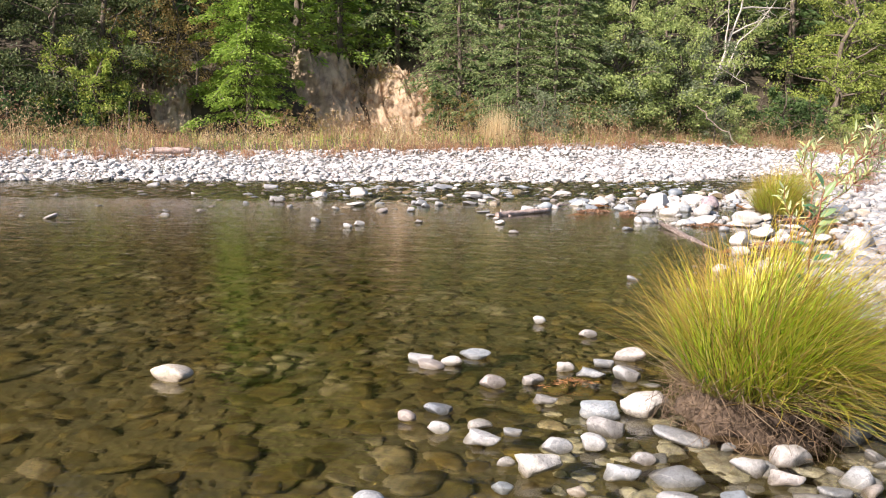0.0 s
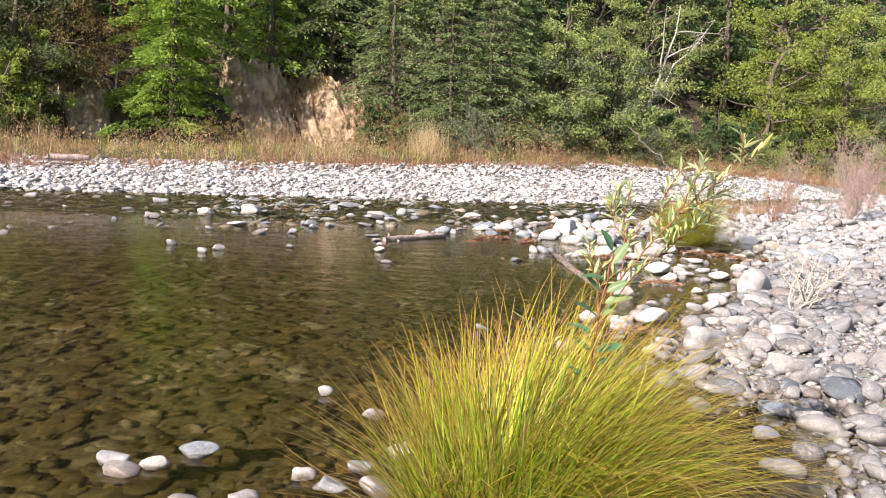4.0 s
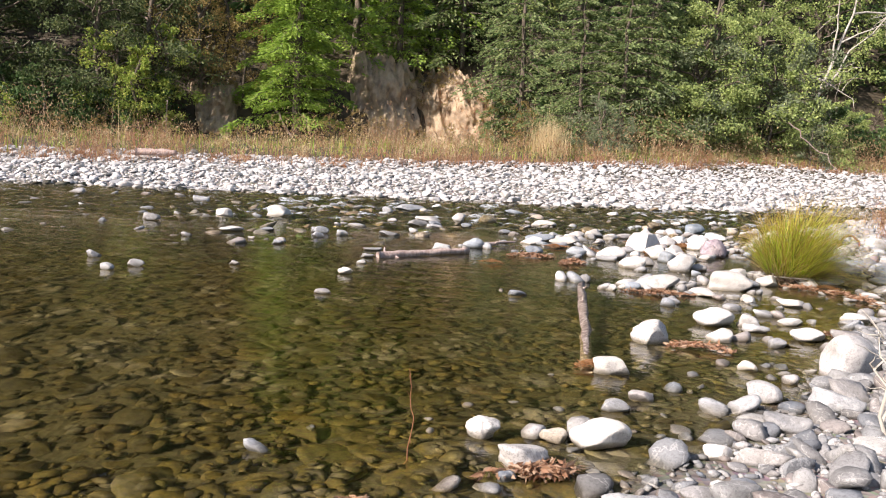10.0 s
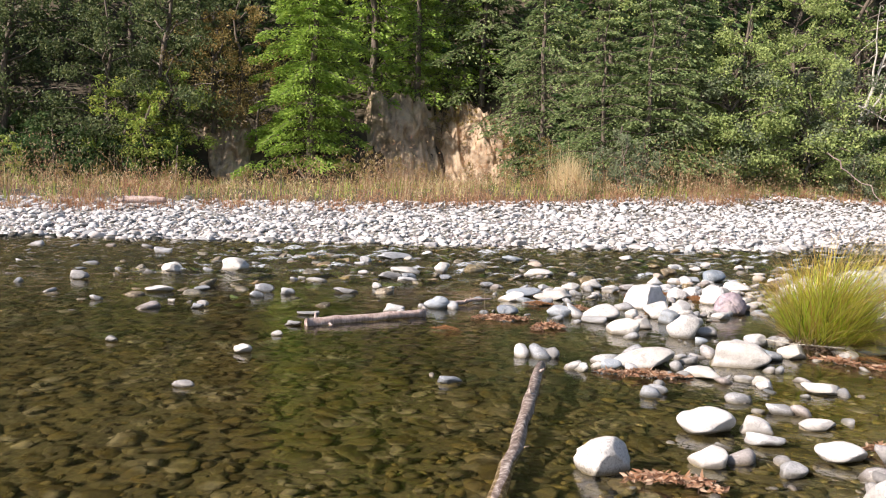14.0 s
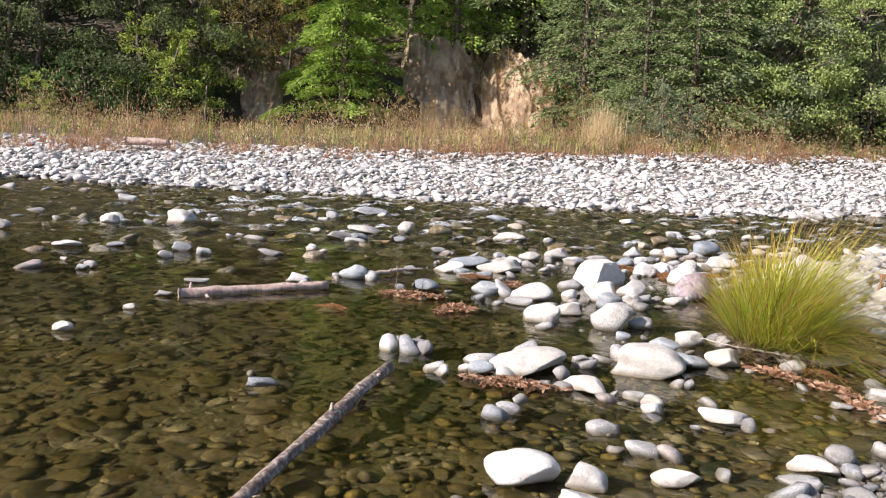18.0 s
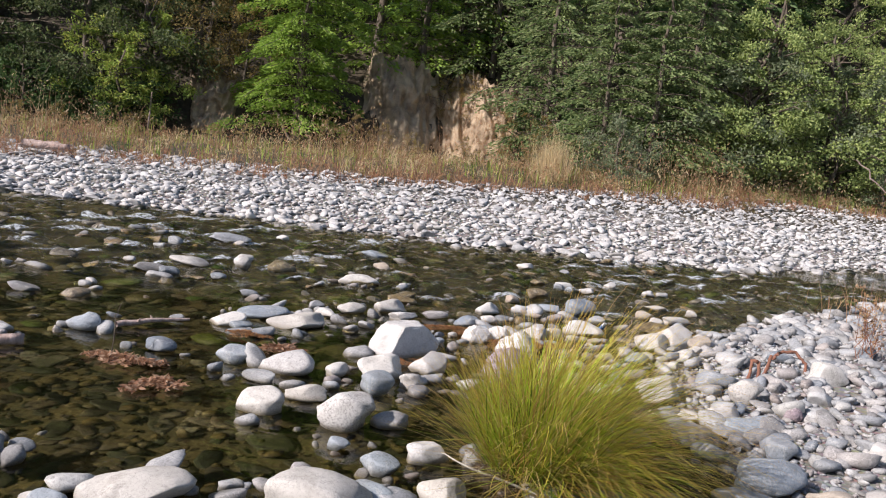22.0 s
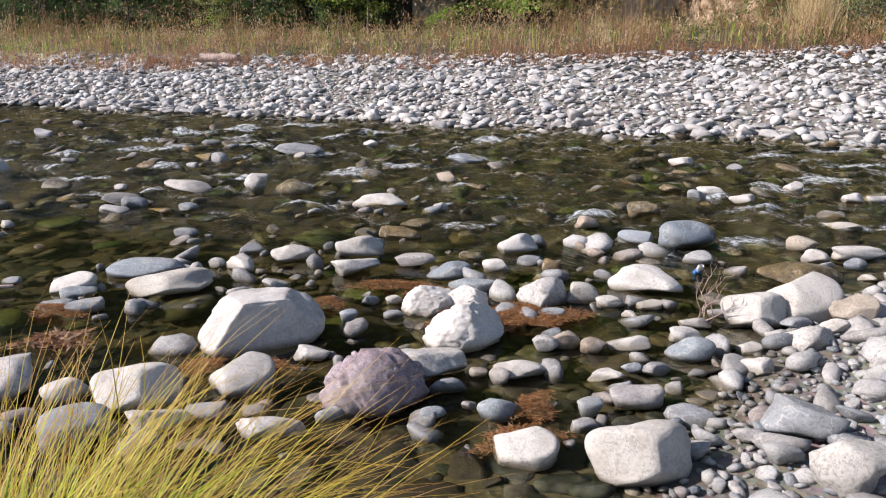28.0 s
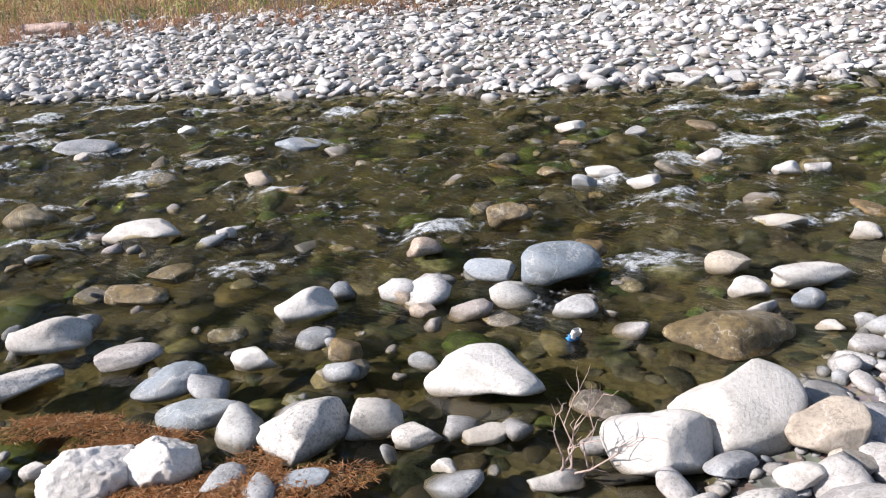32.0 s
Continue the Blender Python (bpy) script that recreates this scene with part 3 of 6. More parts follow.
def stone_field(name, x, y, size, mat, label, shapes, faces, sink=0.25, flat=0.6, level=None, under=None, tip=0.22, smooth=True):
    """Loose stones lying on the ground, all in one mesh."""
    n = len(x)
    z = height(x, y) if level is None else level
    a = size * RNG.uniform(0.8, 1.25, n) / 2
    b = a * RNG.uniform(0.6, 0.95, n)
    c = a * RNG.uniform(flat * 0.6, flat * 1.15, n)
    th = RNG.uniform(0, math.tau, n)
    tx, ty = RNG.normal(0, tip, n), RNG.normal(0, tip, n)
    mid = z + c * (1 - 2 * sink)
    if under is not None:
        mid = np.minimum(mid, under - c * 1.1)
    which = RNG.integers(0, len(shapes), n)
    k = len(shapes[0])
    out = np.empty((n, k, 3))
    for i, sh in enumerate(shapes):
        m = which == i
        p = sh[None] * np.stack([a[m], b[m], c[m]], -1)[:, None]
        X, Y, Z = p[..., 0], p[..., 1], p[..., 2]
        Z2 = Z + X * tx[m, None] + Y * ty[m, None]
        ct, st = np.cos(th[m, None]), np.sin(th[m, None])
        out[m] = np.stack([X * ct - Y * st + x[m, None], X * st + Y * ct + y[m, None], Z2 + mid[m][:, None]], -1)
    fs = (faces[None] + (np.arange(n) * k)[:, None, None]).reshape(-1, faces.shape[1])
    return tagged(new(name, mesh_of(name, out.reshape(-1, 3), fs, mat, smooth)), label, "stones", kind="stuff")


def scatter(x0, x1, y0, y1, cell, jitter=0.8):
    gx, gy = np.meshgrid(np.arange(x0, x1, cell), np.arange(y0, y1, cell))
    gx = gx + cell * 0.5 * (np.arange(gx.shape[0]) % 2)[:, None]
    gx, gy = gx.ravel(), gy.ravel()
    return gx + RNG.uniform(-jitter, jitter, gx.size) * cell / 2, gy + RNG.uniform(-jitter, jitter, gy.size) * cell / 2


def sizes(n, lo, hi, power=2.2):
    return lo + (hi - lo) * RNG.uniform(0, 1, n) ** power



def part(name, data, parent, label=""):
    ob = new(name, data)
    ob.parent = parent
    return tagged(ob, label)


# single stones that stand out, each a thing of its own
C, W, B, T, S, P, X, G, R = "grey", "pale", "blue", "tan", "speckled", "purple", "wet", "boulder", "rugged"
STONE_KINDS = {
    C: (M_GREY, "smooth grey river cobble lying among stones", 0), W: (M_WHITE, "pale sun-bleached river stone, smooth and rounded", 0),
    B: (M_BLUE, "blue-grey river stone with fine pale veins", 0), T: (M_TAN, "tan rounded river stone", 0),
    S: (M_SPECK, "speckled granite-like river stone, rough grained", 0.045), P: (M_PURPLE, "purple-brown furrowed stone at the water's edge", 0.16),
    X: (M_WET, "wet brown stone breaking the stream surface", 0), G: (M_WHITE, "large pale grey boulder with flat cut faces", 0.03),
    R: (M_CHALK, "chalky white knobbly stone beside fallen needles", 0.10)}
V4, F4 = ico(4)
V5, F5 = ico(5)
SHAPES = {}
for kind, (mat, lab, rug) in STONE_KINDS.items():
    SHAPES[kind] = [mesh_of("stone", worn(V4, RNG, 9 if kind == G else 3 if rug > 0.12 else 5, max(rug * 1.5, 0.03)), F4, mat) for _ in range(3 if rug else 7)]


def dome(cuts, taper, knobs=0.0, grooves=0.0):
    """A block that narrows upwards, with flat cut faces, knobs or furrows."""
    p = V5 * np.array([1, 1, 1.0])
    p[:, :2] *= (1 - taper * np.clip(p[:, 2], -0.4, 1))[:, None]
    for n, k in cuts:
        n = np.array(n) / np.linalg.norm(n)
        p = p - np.outer(np.clip(p @ n - k, 0, None) * 0.96, n)
    for i, q in enumerate(V5):
        rough = 0.05 * noise.fractal(Vector(q * 2.2), 0.9, 2.0, 4) + 0.012 * noise.fractal(Vector(q * 9), 0.9, 2.0, 3)
        if knobs:
            rough += knobs * abs(noise.noise(Vector(q * 4.5))) * 1.7 + 0.35 * knobs * noise.fractal(Vector(q * 9), 0.8, 2.0, 3)
        if grooves:
            f = q[0] * 2.6 + q[2] * 1.6 + 0.5 * noise.noise(Vector(q * 2.0))
            rough -= grooves * max(0.0, 1 - 6 * abs(noise.noise(Vector((f, q[1] * 0.7, q[2] * 0.4))))) + 0.4 * grooves * max(0.0, 1 - 6 * abs(noise.noise(Vector((f * 2.2 + 5, q[1] * 1.1, q[2] * 0.8)))))
        p[i] *= 1 + rough
    return p / np.abs(p).max(0)


SHAPES[G] = [mesh_of("stone", dome([((0.12, 0.1, 1.0), 0.66), ((0.05, -0.96, 0.32), 0.52), ((-0.8, -0.15, 0.6), 0.72), ((0.75, -0.2, 0.65), 0.74), ((0.5, 0.75, 0.5), 0.8)], 0.2), F5, M_WHITE)]
SHAPES[R] = [mesh_of("stone", dome([((a, b, 0.8), 0.7), ((-b, a, 0.5), 0.72), ((b, -a - 0.3, 0.4), 0.7)], 0.12, 0.05, 0.03), F5, M_CHALK) for a, b in ((0.4, -0.3), (-0.5, 0.2), (0.1, 0.6))]
SHAPES[P] = [mesh_of("stone", dome([((0.1, 0.2, 1.0), 0.85)], 0.2, 0.0, 0.12), F5, M_PURPLE)]
STONE_AT = []


def lay(kind, x, y, z, w, l, h, turn):
    """One stone: width, depth and height above its bed, in metres."""
    mat, lab, _ = STONE_KINDS[kind]
    h = min(h, (0.6 if kind in (G, P, R, S) or w > 0.5 else 0.45) * w)
    k = len(STONE_AT)
    ob = new("stone", SHAPES[kind][k % len(SHAPES[kind])])
    full = h * 1.4
    ob.matrix_world = Matrix.Translation((x, y, z + h - full / 2)) @ pose(0, 0, 0, RNG.uniform(-7, 7), RNG.uniform(-7, 7), turn) @ Matrix.Diagonal((w / 2, l / 2, full / 2, 1))
    STONE_AT.append((x, y, max(w, l)))
    return tagged(ob, lab, "stone", "loose river stones")


lay(C, 1.65, 4.83, 0.00, 0.17, 0.12, 0.09, -3)
lay(C, 1.82, 4.85, 0.00, 0.15, 0.10, 0.06, 8)
lay(B, 1.94, 5.04, 0.00, 0.21, 0.14, 0.05, 1)
lay(C, 1.70, 4.75, 0.00, 0.21, 0.15, 0.04, 10)
lay(C, 2.13, 4.47, 0.00, 0.15, 0.11, 0.08, 11)
lay(C, 2.50, 4.88, 0.00, 0.12, 0.09, 0.06, -10)
lay(C, 2.66, 4.79, 0.00, 0.18, 0.13, 0.06, -11)
lay(C, 2.73, 5.02, 0.00, 0.13, 0.09, 0.07, 18)
lay(C, 2.88, 5.23, 0.00, 0.22, 0.15, 0.09, -3)
lay(C, 2.87, 4.78, 0.00, 0.19, 0.13, 0.10, -3)
lay(C, 2.26, 6.06, 0.00, 0.12, 0.09, 0.06, 24)
lay(C, 2.63, 5.74, 0.00, 0.13, 0.09, 0.05, 5)
lay(C, 2.33, 4.59, 0.00, 0.15, 0.11, 0.05, 18)
lay(C, 2.43, 4.27, 0.00, 0.14, 0.10, 0.05, 5)
lay(B, 2.71, 4.13, 0.00, 0.21, 0.14, 0.10, 11)
lay(S, 2.92, 4.23, 0.00, 0.24, 0.17, 0.12, -7)
lay(C, 2.75, 3.89, 0.00, 0.22, 0.15, 0.11, 11)
lay(C, 2.66, 3.69, 0.00, 0.15, 0.11, 0.08, 19)
lay(C, 2.52, 3.63, 0.00, 0.14, 0.10, 0.08, 7)
lay(S, 2.45, 3.39, 0.00, 0.21, 0.14, 0.11, 15)
lay(C, 2.79, 3.41, 0.00, 0.16, 0.11, 0.08, 12)
lay(C, 3.07, 3.89, 0.00, 0.27, 0.19, 0.05, -10)
lay(C, 3.25, 3.82, 0.00, 0.08, 0.06, 0.04, 15)
lay(C, 1.93, 4.00, 0.00, 0.17, 0.12, 0.05, 9)
lay(C, 1.78, 3.85, 0.00, 0.12, 0.08, 0.05, -1)
lay(C, 1.97, 3.74, 0.00, 0.11, 0.08, 0.06, -11)
lay(C, 2.14, 3.85, 0.00, 0.14, 0.10, 0.03, 19)
lay(C, 2.19, 3.66, 0.00, 0.18, 0.13, 0.06, 5)
lay(C, 2.31, 3.78, 0.00, 0.09, 0.07, 0.05, 14)
lay(C, 2.31, 3.44, 0.00, 0.09, 0.06, 0.05, 20)
lay(B, 2.33, 3.18, 0.00, 0.09, 0.06, 0.05, 14)
lay(C, 1.86, 2.92, 0.00, 0.15, 0.10, 0.07, 21)
lay(T, 0.36, 4.20, 0.00, 0.24, 0.17, 0.08, 2)
lay(C, 3.49, 3.74, 0.00, 0.22, 0.15, 0.08, 17)
lay(C, 3.43, 3.50, 0.00, 0.15, 0.11, 0.07, 4)
lay(C, 3.59, 3.43, 0.00, 0.14, 0.10, 0.04, 22)
lay(C, 3.76, 3.57, 0.00, 0.08, 0.06, 0.04, 20)
lay(C, 3.87, 3.83, 0.00, 0.11, 0.08, 0.06, -8)
lay(C, 4.01, 3.81, 0.00, 0.22, 0.15, 0.11, -7)
lay(C, 4.26, 4.03, 0.01, 0.12, 0.08, 0.07, -4)
lay(C, 3.83, 4.07, 0.00, 0.23, 0.16, 0.12, 23)
lay(S, 3.12, 2.86, 0.00, 0.20, 0.14, 0.11, 4)
lay(B, 3.20, 3.28, 0.00, 0.11, 0.08, 0.06, 11)
lay(C, 3.40, 3.15, 0.00, 0.14, 0.10, 0.07, -1)
lay(C, 3.00, 3.21, 0.00, 0.19, 0.13, 0.06, 6)
lay(C, 3.01, 3.10, 0.00, 0.12, 0.09, 0.02, 2)
lay(C, 2.88, 3.58, 0.00, 0.11, 0.07, 0.06, 1)
lay(C, 2.94, 2.81, 0.00, 0.09, 0.06, 0.05, 9)
lay(C, 2.81, 2.82, 0.00, 0.18, 0.11, 0.04, 9)
lay(C, 3.55, 3.15, 0.00, 0.10, 0.07, 0.05, 21)
lay(C, 3.48, 3.24, 0.00, 0.08, 0.06, 0.05, 13)
lay(C, 3.81, 3.15, 0.00, 0.14, 0.10, 0.07, 22)
lay(C, 3.88, 3.26, 0.00, 0.12, 0.09, 0.07, 19)
lay(C, 3.86, 2.99, 0.00, 0.17, 0.12, 0.09, 24)
lay(C, 4.12, 4.21, 0.00, 0.17, 0.12, 0.06, 12)
lay(C, 4.04, 3.31, 0.00, 0.10, 0.07, 0.06, -6)
lay(C, 4.30, 3.81, 0.02, 0.16, 0.11, 0.06, 19)
lay(C, 3.63, 2.90, 0.00, 0.13, 0.08, 0.03, 23)
lay(B, 3.54, 2.85, 0.00, 0.07, 0.05, 0.04, 21)
lay(C, 3.92, 2.82, 0.00, 0.12, 0.08, 0.05, 9)
lay(T, 2.61, 3.22, 0.00, 0.08, 0.06, 0.03, 14)
lay(C, 5.46, 8.19, 0.08, 0.31, 0.22, 0.14, -1)
lay(C, 5.26, 7.30, 0.05, 0.35, 0.25, 0.15, 21)
lay(B, 4.94, 6.42, 0.01, 0.23, 0.16, 0.06, -6)
lay(C, 4.73, 5.96, 0.01, 0.18, 0.13, 0.06, 22)
lay(C, 5.14, 6.29, 0.02, 0.16, 0.11, 0.07, 27)
lay(S, 3.97, 8.83, 0.00, 0.20, 0.14, 0.11, 5)
lay(S, 4.24, 8.54, 0.00, 0.28, 0.19, 0.13, 31)
lay(C, 4.21, 8.34, 0.00, 0.10, 0.07, 0.05, 17)
lay(T, 4.31, 8.92, 0.00, 0.15, 0.11, 0.08, 8)
lay(W, 4.55, 8.95, 0.00, 0.32, 0.23, 0.17, 13)
lay(C, 4.53, 9.58, 0.00, 0.20, 0.14, 0.07, 30)
lay(C, 4.69, 9.85, 0.00, 0.21, 0.15, 0.07, 34)
lay(W, 4.43, 10.35, 0.00, 0.26, 0.18, 0.16, 4)
lay(S, 4.63, 11.43, 0.00, 0.35, 0.24, 0.18, 24)
lay(W, 5.12, 11.77, 0.00, 0.24, 0.16, 0.13, 28)
lay(C, 5.43, 12.32, 0.00, 0.26, 0.18, 0.08, 34)
lay(W, 5.84, 12.19, 0.00, 0.30, 0.21, 0.11, 20)
lay(C, 5.55, 11.80, 0.00, 0.19, 0.13, 0.09, 38)
lay(W, 5.32, 10.90, 0.00, 0.15, 0.10, 0.08, 13)
lay(C, 5.35, 10.17, 0.00, 0.28, 0.19, 0.14, 5)
lay(W, 5.11, 9.03, 0.01, 0.15, 0.10, 0.08, 3)
lay(C, 4.80, 8.00, 0.02, 0.40, 0.28, 0.20, 9)
lay(B, 4.51, 8.06, 0.00, 0.15, 0.10, 0.08, 17)
lay(W, 4.39, 7.72, 0.00, 0.18, 0.12, 0.08, 24)
lay(W, 3.69, 7.69, 0.00, 0.13, 0.09, 0.07, 8)
lay(C, 3.56, 7.08, 0.00, 0.17, 0.11, 0.03, 4)
lay(C, 5.15, 7.79, 0.06, 0.29, 0.20, 0.11, 33)
lay(C, 5.21, 8.54, 0.04, 0.19, 0.13, 0.07, 37)
lay(C, 5.98, 11.11, 0.01, 0.54, 0.38, 0.31, 32)
lay(C, 5.78, 10.12, 0.02, 0.34, 0.24, 0.20, 14)
lay(C, 5.47, 9.60, 0.02, 0.27, 0.19, 0.12, 17)
lay(C, 5.82, 9.35, 0.06, 0.26, 0.18, 0.07, 19)
lay(C, -1.73, 12.30, 0.00, 0.19, 0.13, 0.10, 23)
lay(C, -1.04, 11.70, 0.00, 0.19, 0.14, 0.07, 22)
lay(C, -0.94, 12.05, 0.00, 0.18, 0.12, 0.08, 20)
lay(C, -4.06, 16.07, 0.00, 0.26, 0.18, 0.13, 22)
lay(W, -3.65, 17.65, 0.00, 0.31, 0.22, 0.13, 16)
lay(C, -5.71, 19.80, 0.00, 0.39, 0.27, 0.17, 26)
lay(W, -2.87, 18.26, 0.00, 0.47, 0.33, 0.23, 9)
lay(C, -2.96, 17.71, 0.00, 0.20, 0.14, 0.11, 11)
lay(C, -0.76, 14.78, 0.00, 0.18, 0.12, 0.10, 35)
lay(C, -0.89, 16.27, 0.00, 0.26, 0.18, 0.14, 19)
lay(C, -0.52, 16.25, 0.00, 0.22, 0.15, 0.09, 20)
lay(C, -0.15, 12.77, 0.00, 0.14, 0.10, 0.08, 0)
lay(W, 1.16, 12.95, 0.00, 0.17, 0.12, 0.09, 15)
lay(C, 1.48, 11.79, 0.00, 0.18, 0.12, 0.06, 21)
lay(C, 0.09, 16.80, 0.00, 0.40, 0.28, 0.08, 2)
lay(C, -1.62, 20.60, 0.00, 0.30, 0.21, 0.14, 23)
lay(C, -1.52, 21.77, 0.00, 0.70, 0.49, 0.14, 17)
lay(C, 0.15, 18.72, 0.00, 0.29, 0.20, 0.11, 25)
lay(C, -1.20, 17.71, 0.00, 0.15, 0.10, 0.08, 27)
lay(C, -1.30, 14.91, 0.00, 0.12, 0.08, 0.06, 1)
lay(C, -0.79, 18.98, 0.00, 0.21, 0.15, 0.08, 2)
lay(W, 5.42, 13.91, 0.00, 0.16, 0.11, 0.09, 33)
lay(C, 4.67, 13.25, 0.00, 0.20, 0.14, 0.06, 43)
lay(W, 5.86, 13.89, 0.00, 0.33, 0.23, 0.07, 17)
lay(C, 3.16, 12.82, 0.00, 0.23, 0.16, 0.05, 30)
lay(C, 1.37, 15.64, 0.00, 0.28, 0.19, 0.13, 20)
lay(W, 5.09, 12.42, 0.00, 0.38, 0.27, 0.16, 22)
lay(W, 5.37, 12.55, 0.00, 0.23, 0.16, 0.10, 20)
lay(W, 6.37, 13.37, 0.00, 0.28, 0.19, 0.08, 22)
lay(W, 5.76, 12.83, 0.00, 0.28, 0.17, 0.06, 30)
lay(W, 6.16, 15.58, 0.00, 0.30, 0.21, 0.09, 22)
lay(C, 4.73, 14.59, 0.00, 0.16, 0.11, 0.05, 36)
lay(C, 0.82, 14.31, 0.00, 0.19, 0.13, 0.06, 29)
lay(C, 0.60, 14.97, 0.00, 0.27, 0.19, 0.05, 35)
lay(C, 0.98, 13.75, 0.00, 0.13, 0.09, 0.06, 20)
lay(C, -1.22, 17.55, 0.00, 0.15, 0.10, 0.08, 37)
lay(C, 0.16, 17.55, 0.00, 0.17, 0.12, 0.07, 15)
lay(C, -0.69, 15.80, 0.00, 0.19, 0.14, 0.08, 24)
lay(C, -1.06, 16.41, 0.00, 0.22, 0.16, 0.08, 34)
lay(C, -0.74, 14.69, 0.00, 0.17, 0.12, 0.08, 20)
lay(W, -2.07, 15.55, 0.00, 0.39, 0.28, 0.08, 20)
lay(C, -1.72, 15.97, 0.00, 0.26, 0.18, 0.07, 38)
lay(C, -2.16, 14.57, 0.00, 0.18, 0.12, 0.07, 24)
lay(C, -3.91, 15.93, 0.00, 0.32, 0.22, 0.11, 39)
lay(W, -3.50, 17.43, 0.00, 0.31, 0.22, 0.13, 15)
lay(W, 4.10, 13.87, 0.00, 0.11, 0.08, 0.06, 14)
lay(B, 4.23, 13.90, 0.00, 0.19, 0.14, 0.11, 25)
lay(W, 4.48, 14.19, 0.00, 0.59, 0.41, 0.14, 34)
lay(W, 5.20, 14.66, 0.00, 0.60, 0.42, 0.21, 18)
lay(W, 4.97, 13.96, 0.00, 0.36, 0.25, 0.08, 10)
lay(C, 3.53, 14.25, 0.00, 0.21, 0.14, 0.04, 6)
lay(W, 5.44, 13.78, 0.00, 0.14, 0.09, 0.07, 21)
lay(W, 4.02, 15.67, 0.00, 0.41, 0.29, 0.17, 9)
lay(W, 4.15, 16.07, 0.00, 0.32, 0.22, 0.10, 31)
lay(S, 4.68, 15.82, 0.00, 0.43, 0.30, 0.26, 32)
lay(B, 4.85, 15.44, 0.00, 0.16, 0.11, 0.09, 8)
lay(B, 5.22, 15.31, 0.00, 0.26, 0.18, 0.21, 12)
lay(W, 5.38, 15.64, 0.00, 0.28, 0.19, 0.22, 31)
lay(W, 5.69, 15.20, 0.00, 0.28, 0.20, 0.18, 25)
lay(C, 5.64, 15.78, 0.00, 0.23, 0.16, 0.13, 31)
lay(B, 5.40, 14.95, 0.00, 0.27, 0.19, 0.10, 14)
lay(C, 3.65, 16.19, 0.00, 0.31, 0.22, 0.08, 6)
lay(C, 3.62, 16.54, 0.00, 0.51, 0.36, 0.19, 12)
lay(B, 3.18, 16.42, 0.00, 0.32, 0.23, 0.21, 30)
lay(C, 2.56, 16.20, 0.00, 0.34, 0.24, 0.11, 11)
lay(B, 1.67, 16.24, 0.00, 0.32, 0.23, 0.14, 14)
lay(W, 6.17, 15.36, 0.00, 0.21, 0.14, 0.11, 36)
lay(B, 6.43, 15.74, 0.00, 0.42, 0.29, 0.08, 33)
lay(T, 6.80, 16.00, 0.00, 0.32, 0.23, 0.07, 37)
lay(W, 6.75, 15.01, 0.00, 0.25, 0.18, 0.06, 17)
lay(C, 7.05, 15.38, 0.00, 0.22, 0.16, 0.07, 36)
lay(W, 7.36, 16.08, 0.00, 0.32, 0.23, 0.16, 35)
lay(T, 7.64, 16.51, 0.03, 0.34, 0.24, 0.15, 10)
lay(B, 7.16, 16.35, 0.00, 0.38, 0.27, 0.10, 28)
lay(B, 7.28, 16.64, 0.03, 0.47, 0.33, 0.20, 32)
lay(C, 7.87, 16.14, 0.03, 0.39, 0.27, 0.16, 26)
lay(C, 7.82, 15.57, 0.04, 0.32, 0.22, 0.08, 20)
lay(B, 7.89, 15.11, 0.06, 0.40, 0.28, 0.15, 12)
lay(T, 7.67, 14.97, 0.04, 0.21, 0.15, 0.11, 14)
lay(C, 8.05, 15.74, 0.05, 0.32, 0.22, 0.13, 10)
lay(W, 6.75, 14.52, 0.00, 0.17, 0.12, 0.04, 4)
lay(C, 6.51, 14.62, 0.00, 0.15, 0.11, 0.04, 23)
lay(W, 7.05, 23.71, 0.01, 0.29, 0.20, 0.21, 31)
lay(W, 7.95, 17.62, 0.10, 0.28, 0.20, 0.12, 3)
lay(S, 0.21, 20.10, 0.00, 0.31, 0.22, 0.22, 35)
lay(C, 0.66, 19.02, 0.00, 0.26, 0.18, 0.08, 34)
lay(C, -0.16, 18.71, 0.00, 0.40, 0.28, 0.10, 22)
lay(C, 0.23, 18.49, 0.00, 0.35, 0.25, 0.07, 2)
lay(W, -0.26, 19.51, 0.00, 0.55, 0.38, 0.11, 28)
lay(C, -1.48, 20.19, 0.00, 0.21, 0.15, 0.12, 12)
lay(C, 1.89, 17.10, 0.00, 0.17, 0.12, 0.06, 26)
lay(C, 1.51, 16.70, 0.00, 0.17, 0.12, 0.05, 21)
lay(C, 0.24, 17.40, 0.00, 0.19, 0.13, 0.07, 17)
lay(W, 6.31, 18.17, 0.02, 0.45, 0.32, 0.29, 44)
lay(W, 5.88, 17.92, 0.00, 0.34, 0.24, 0.13, 32)
lay(C, 6.68, 18.88, 0.07, 0.37, 0.26, 0.26, 23)
lay(S, 6.97, 18.60, 0.07, 0.32, 0.23, 0.21, 19)
lay(W, 7.58, 19.66, 0.15, 0.40, 0.28, 0.22, 41)
lay(W, 6.63, 17.77, 0.01, 0.22, 0.15, 0.09, 27)
lay(C, 6.70, 17.21, 0.00, 0.48, 0.34, 0.15, 38)
lay(C, 6.96, 17.62, 0.01, 0.29, 0.20, 0.07, 23)
lay(B, 6.87, 17.05, 0.00, 0.27, 0.19, 0.11, 17)
lay(B, 7.04, 17.78, 0.02, 0.36, 0.25, 0.11, 30)
lay(P, 7.36, 18.32, 0.07, 0.17, 0.12, 0.10, 40)
lay(B, 7.29, 17.32, 0.04, 0.29, 0.20, 0.16, 16)
lay(C, 7.57, 18.90, 0.11, 0.30, 0.21, 0.12, 39)
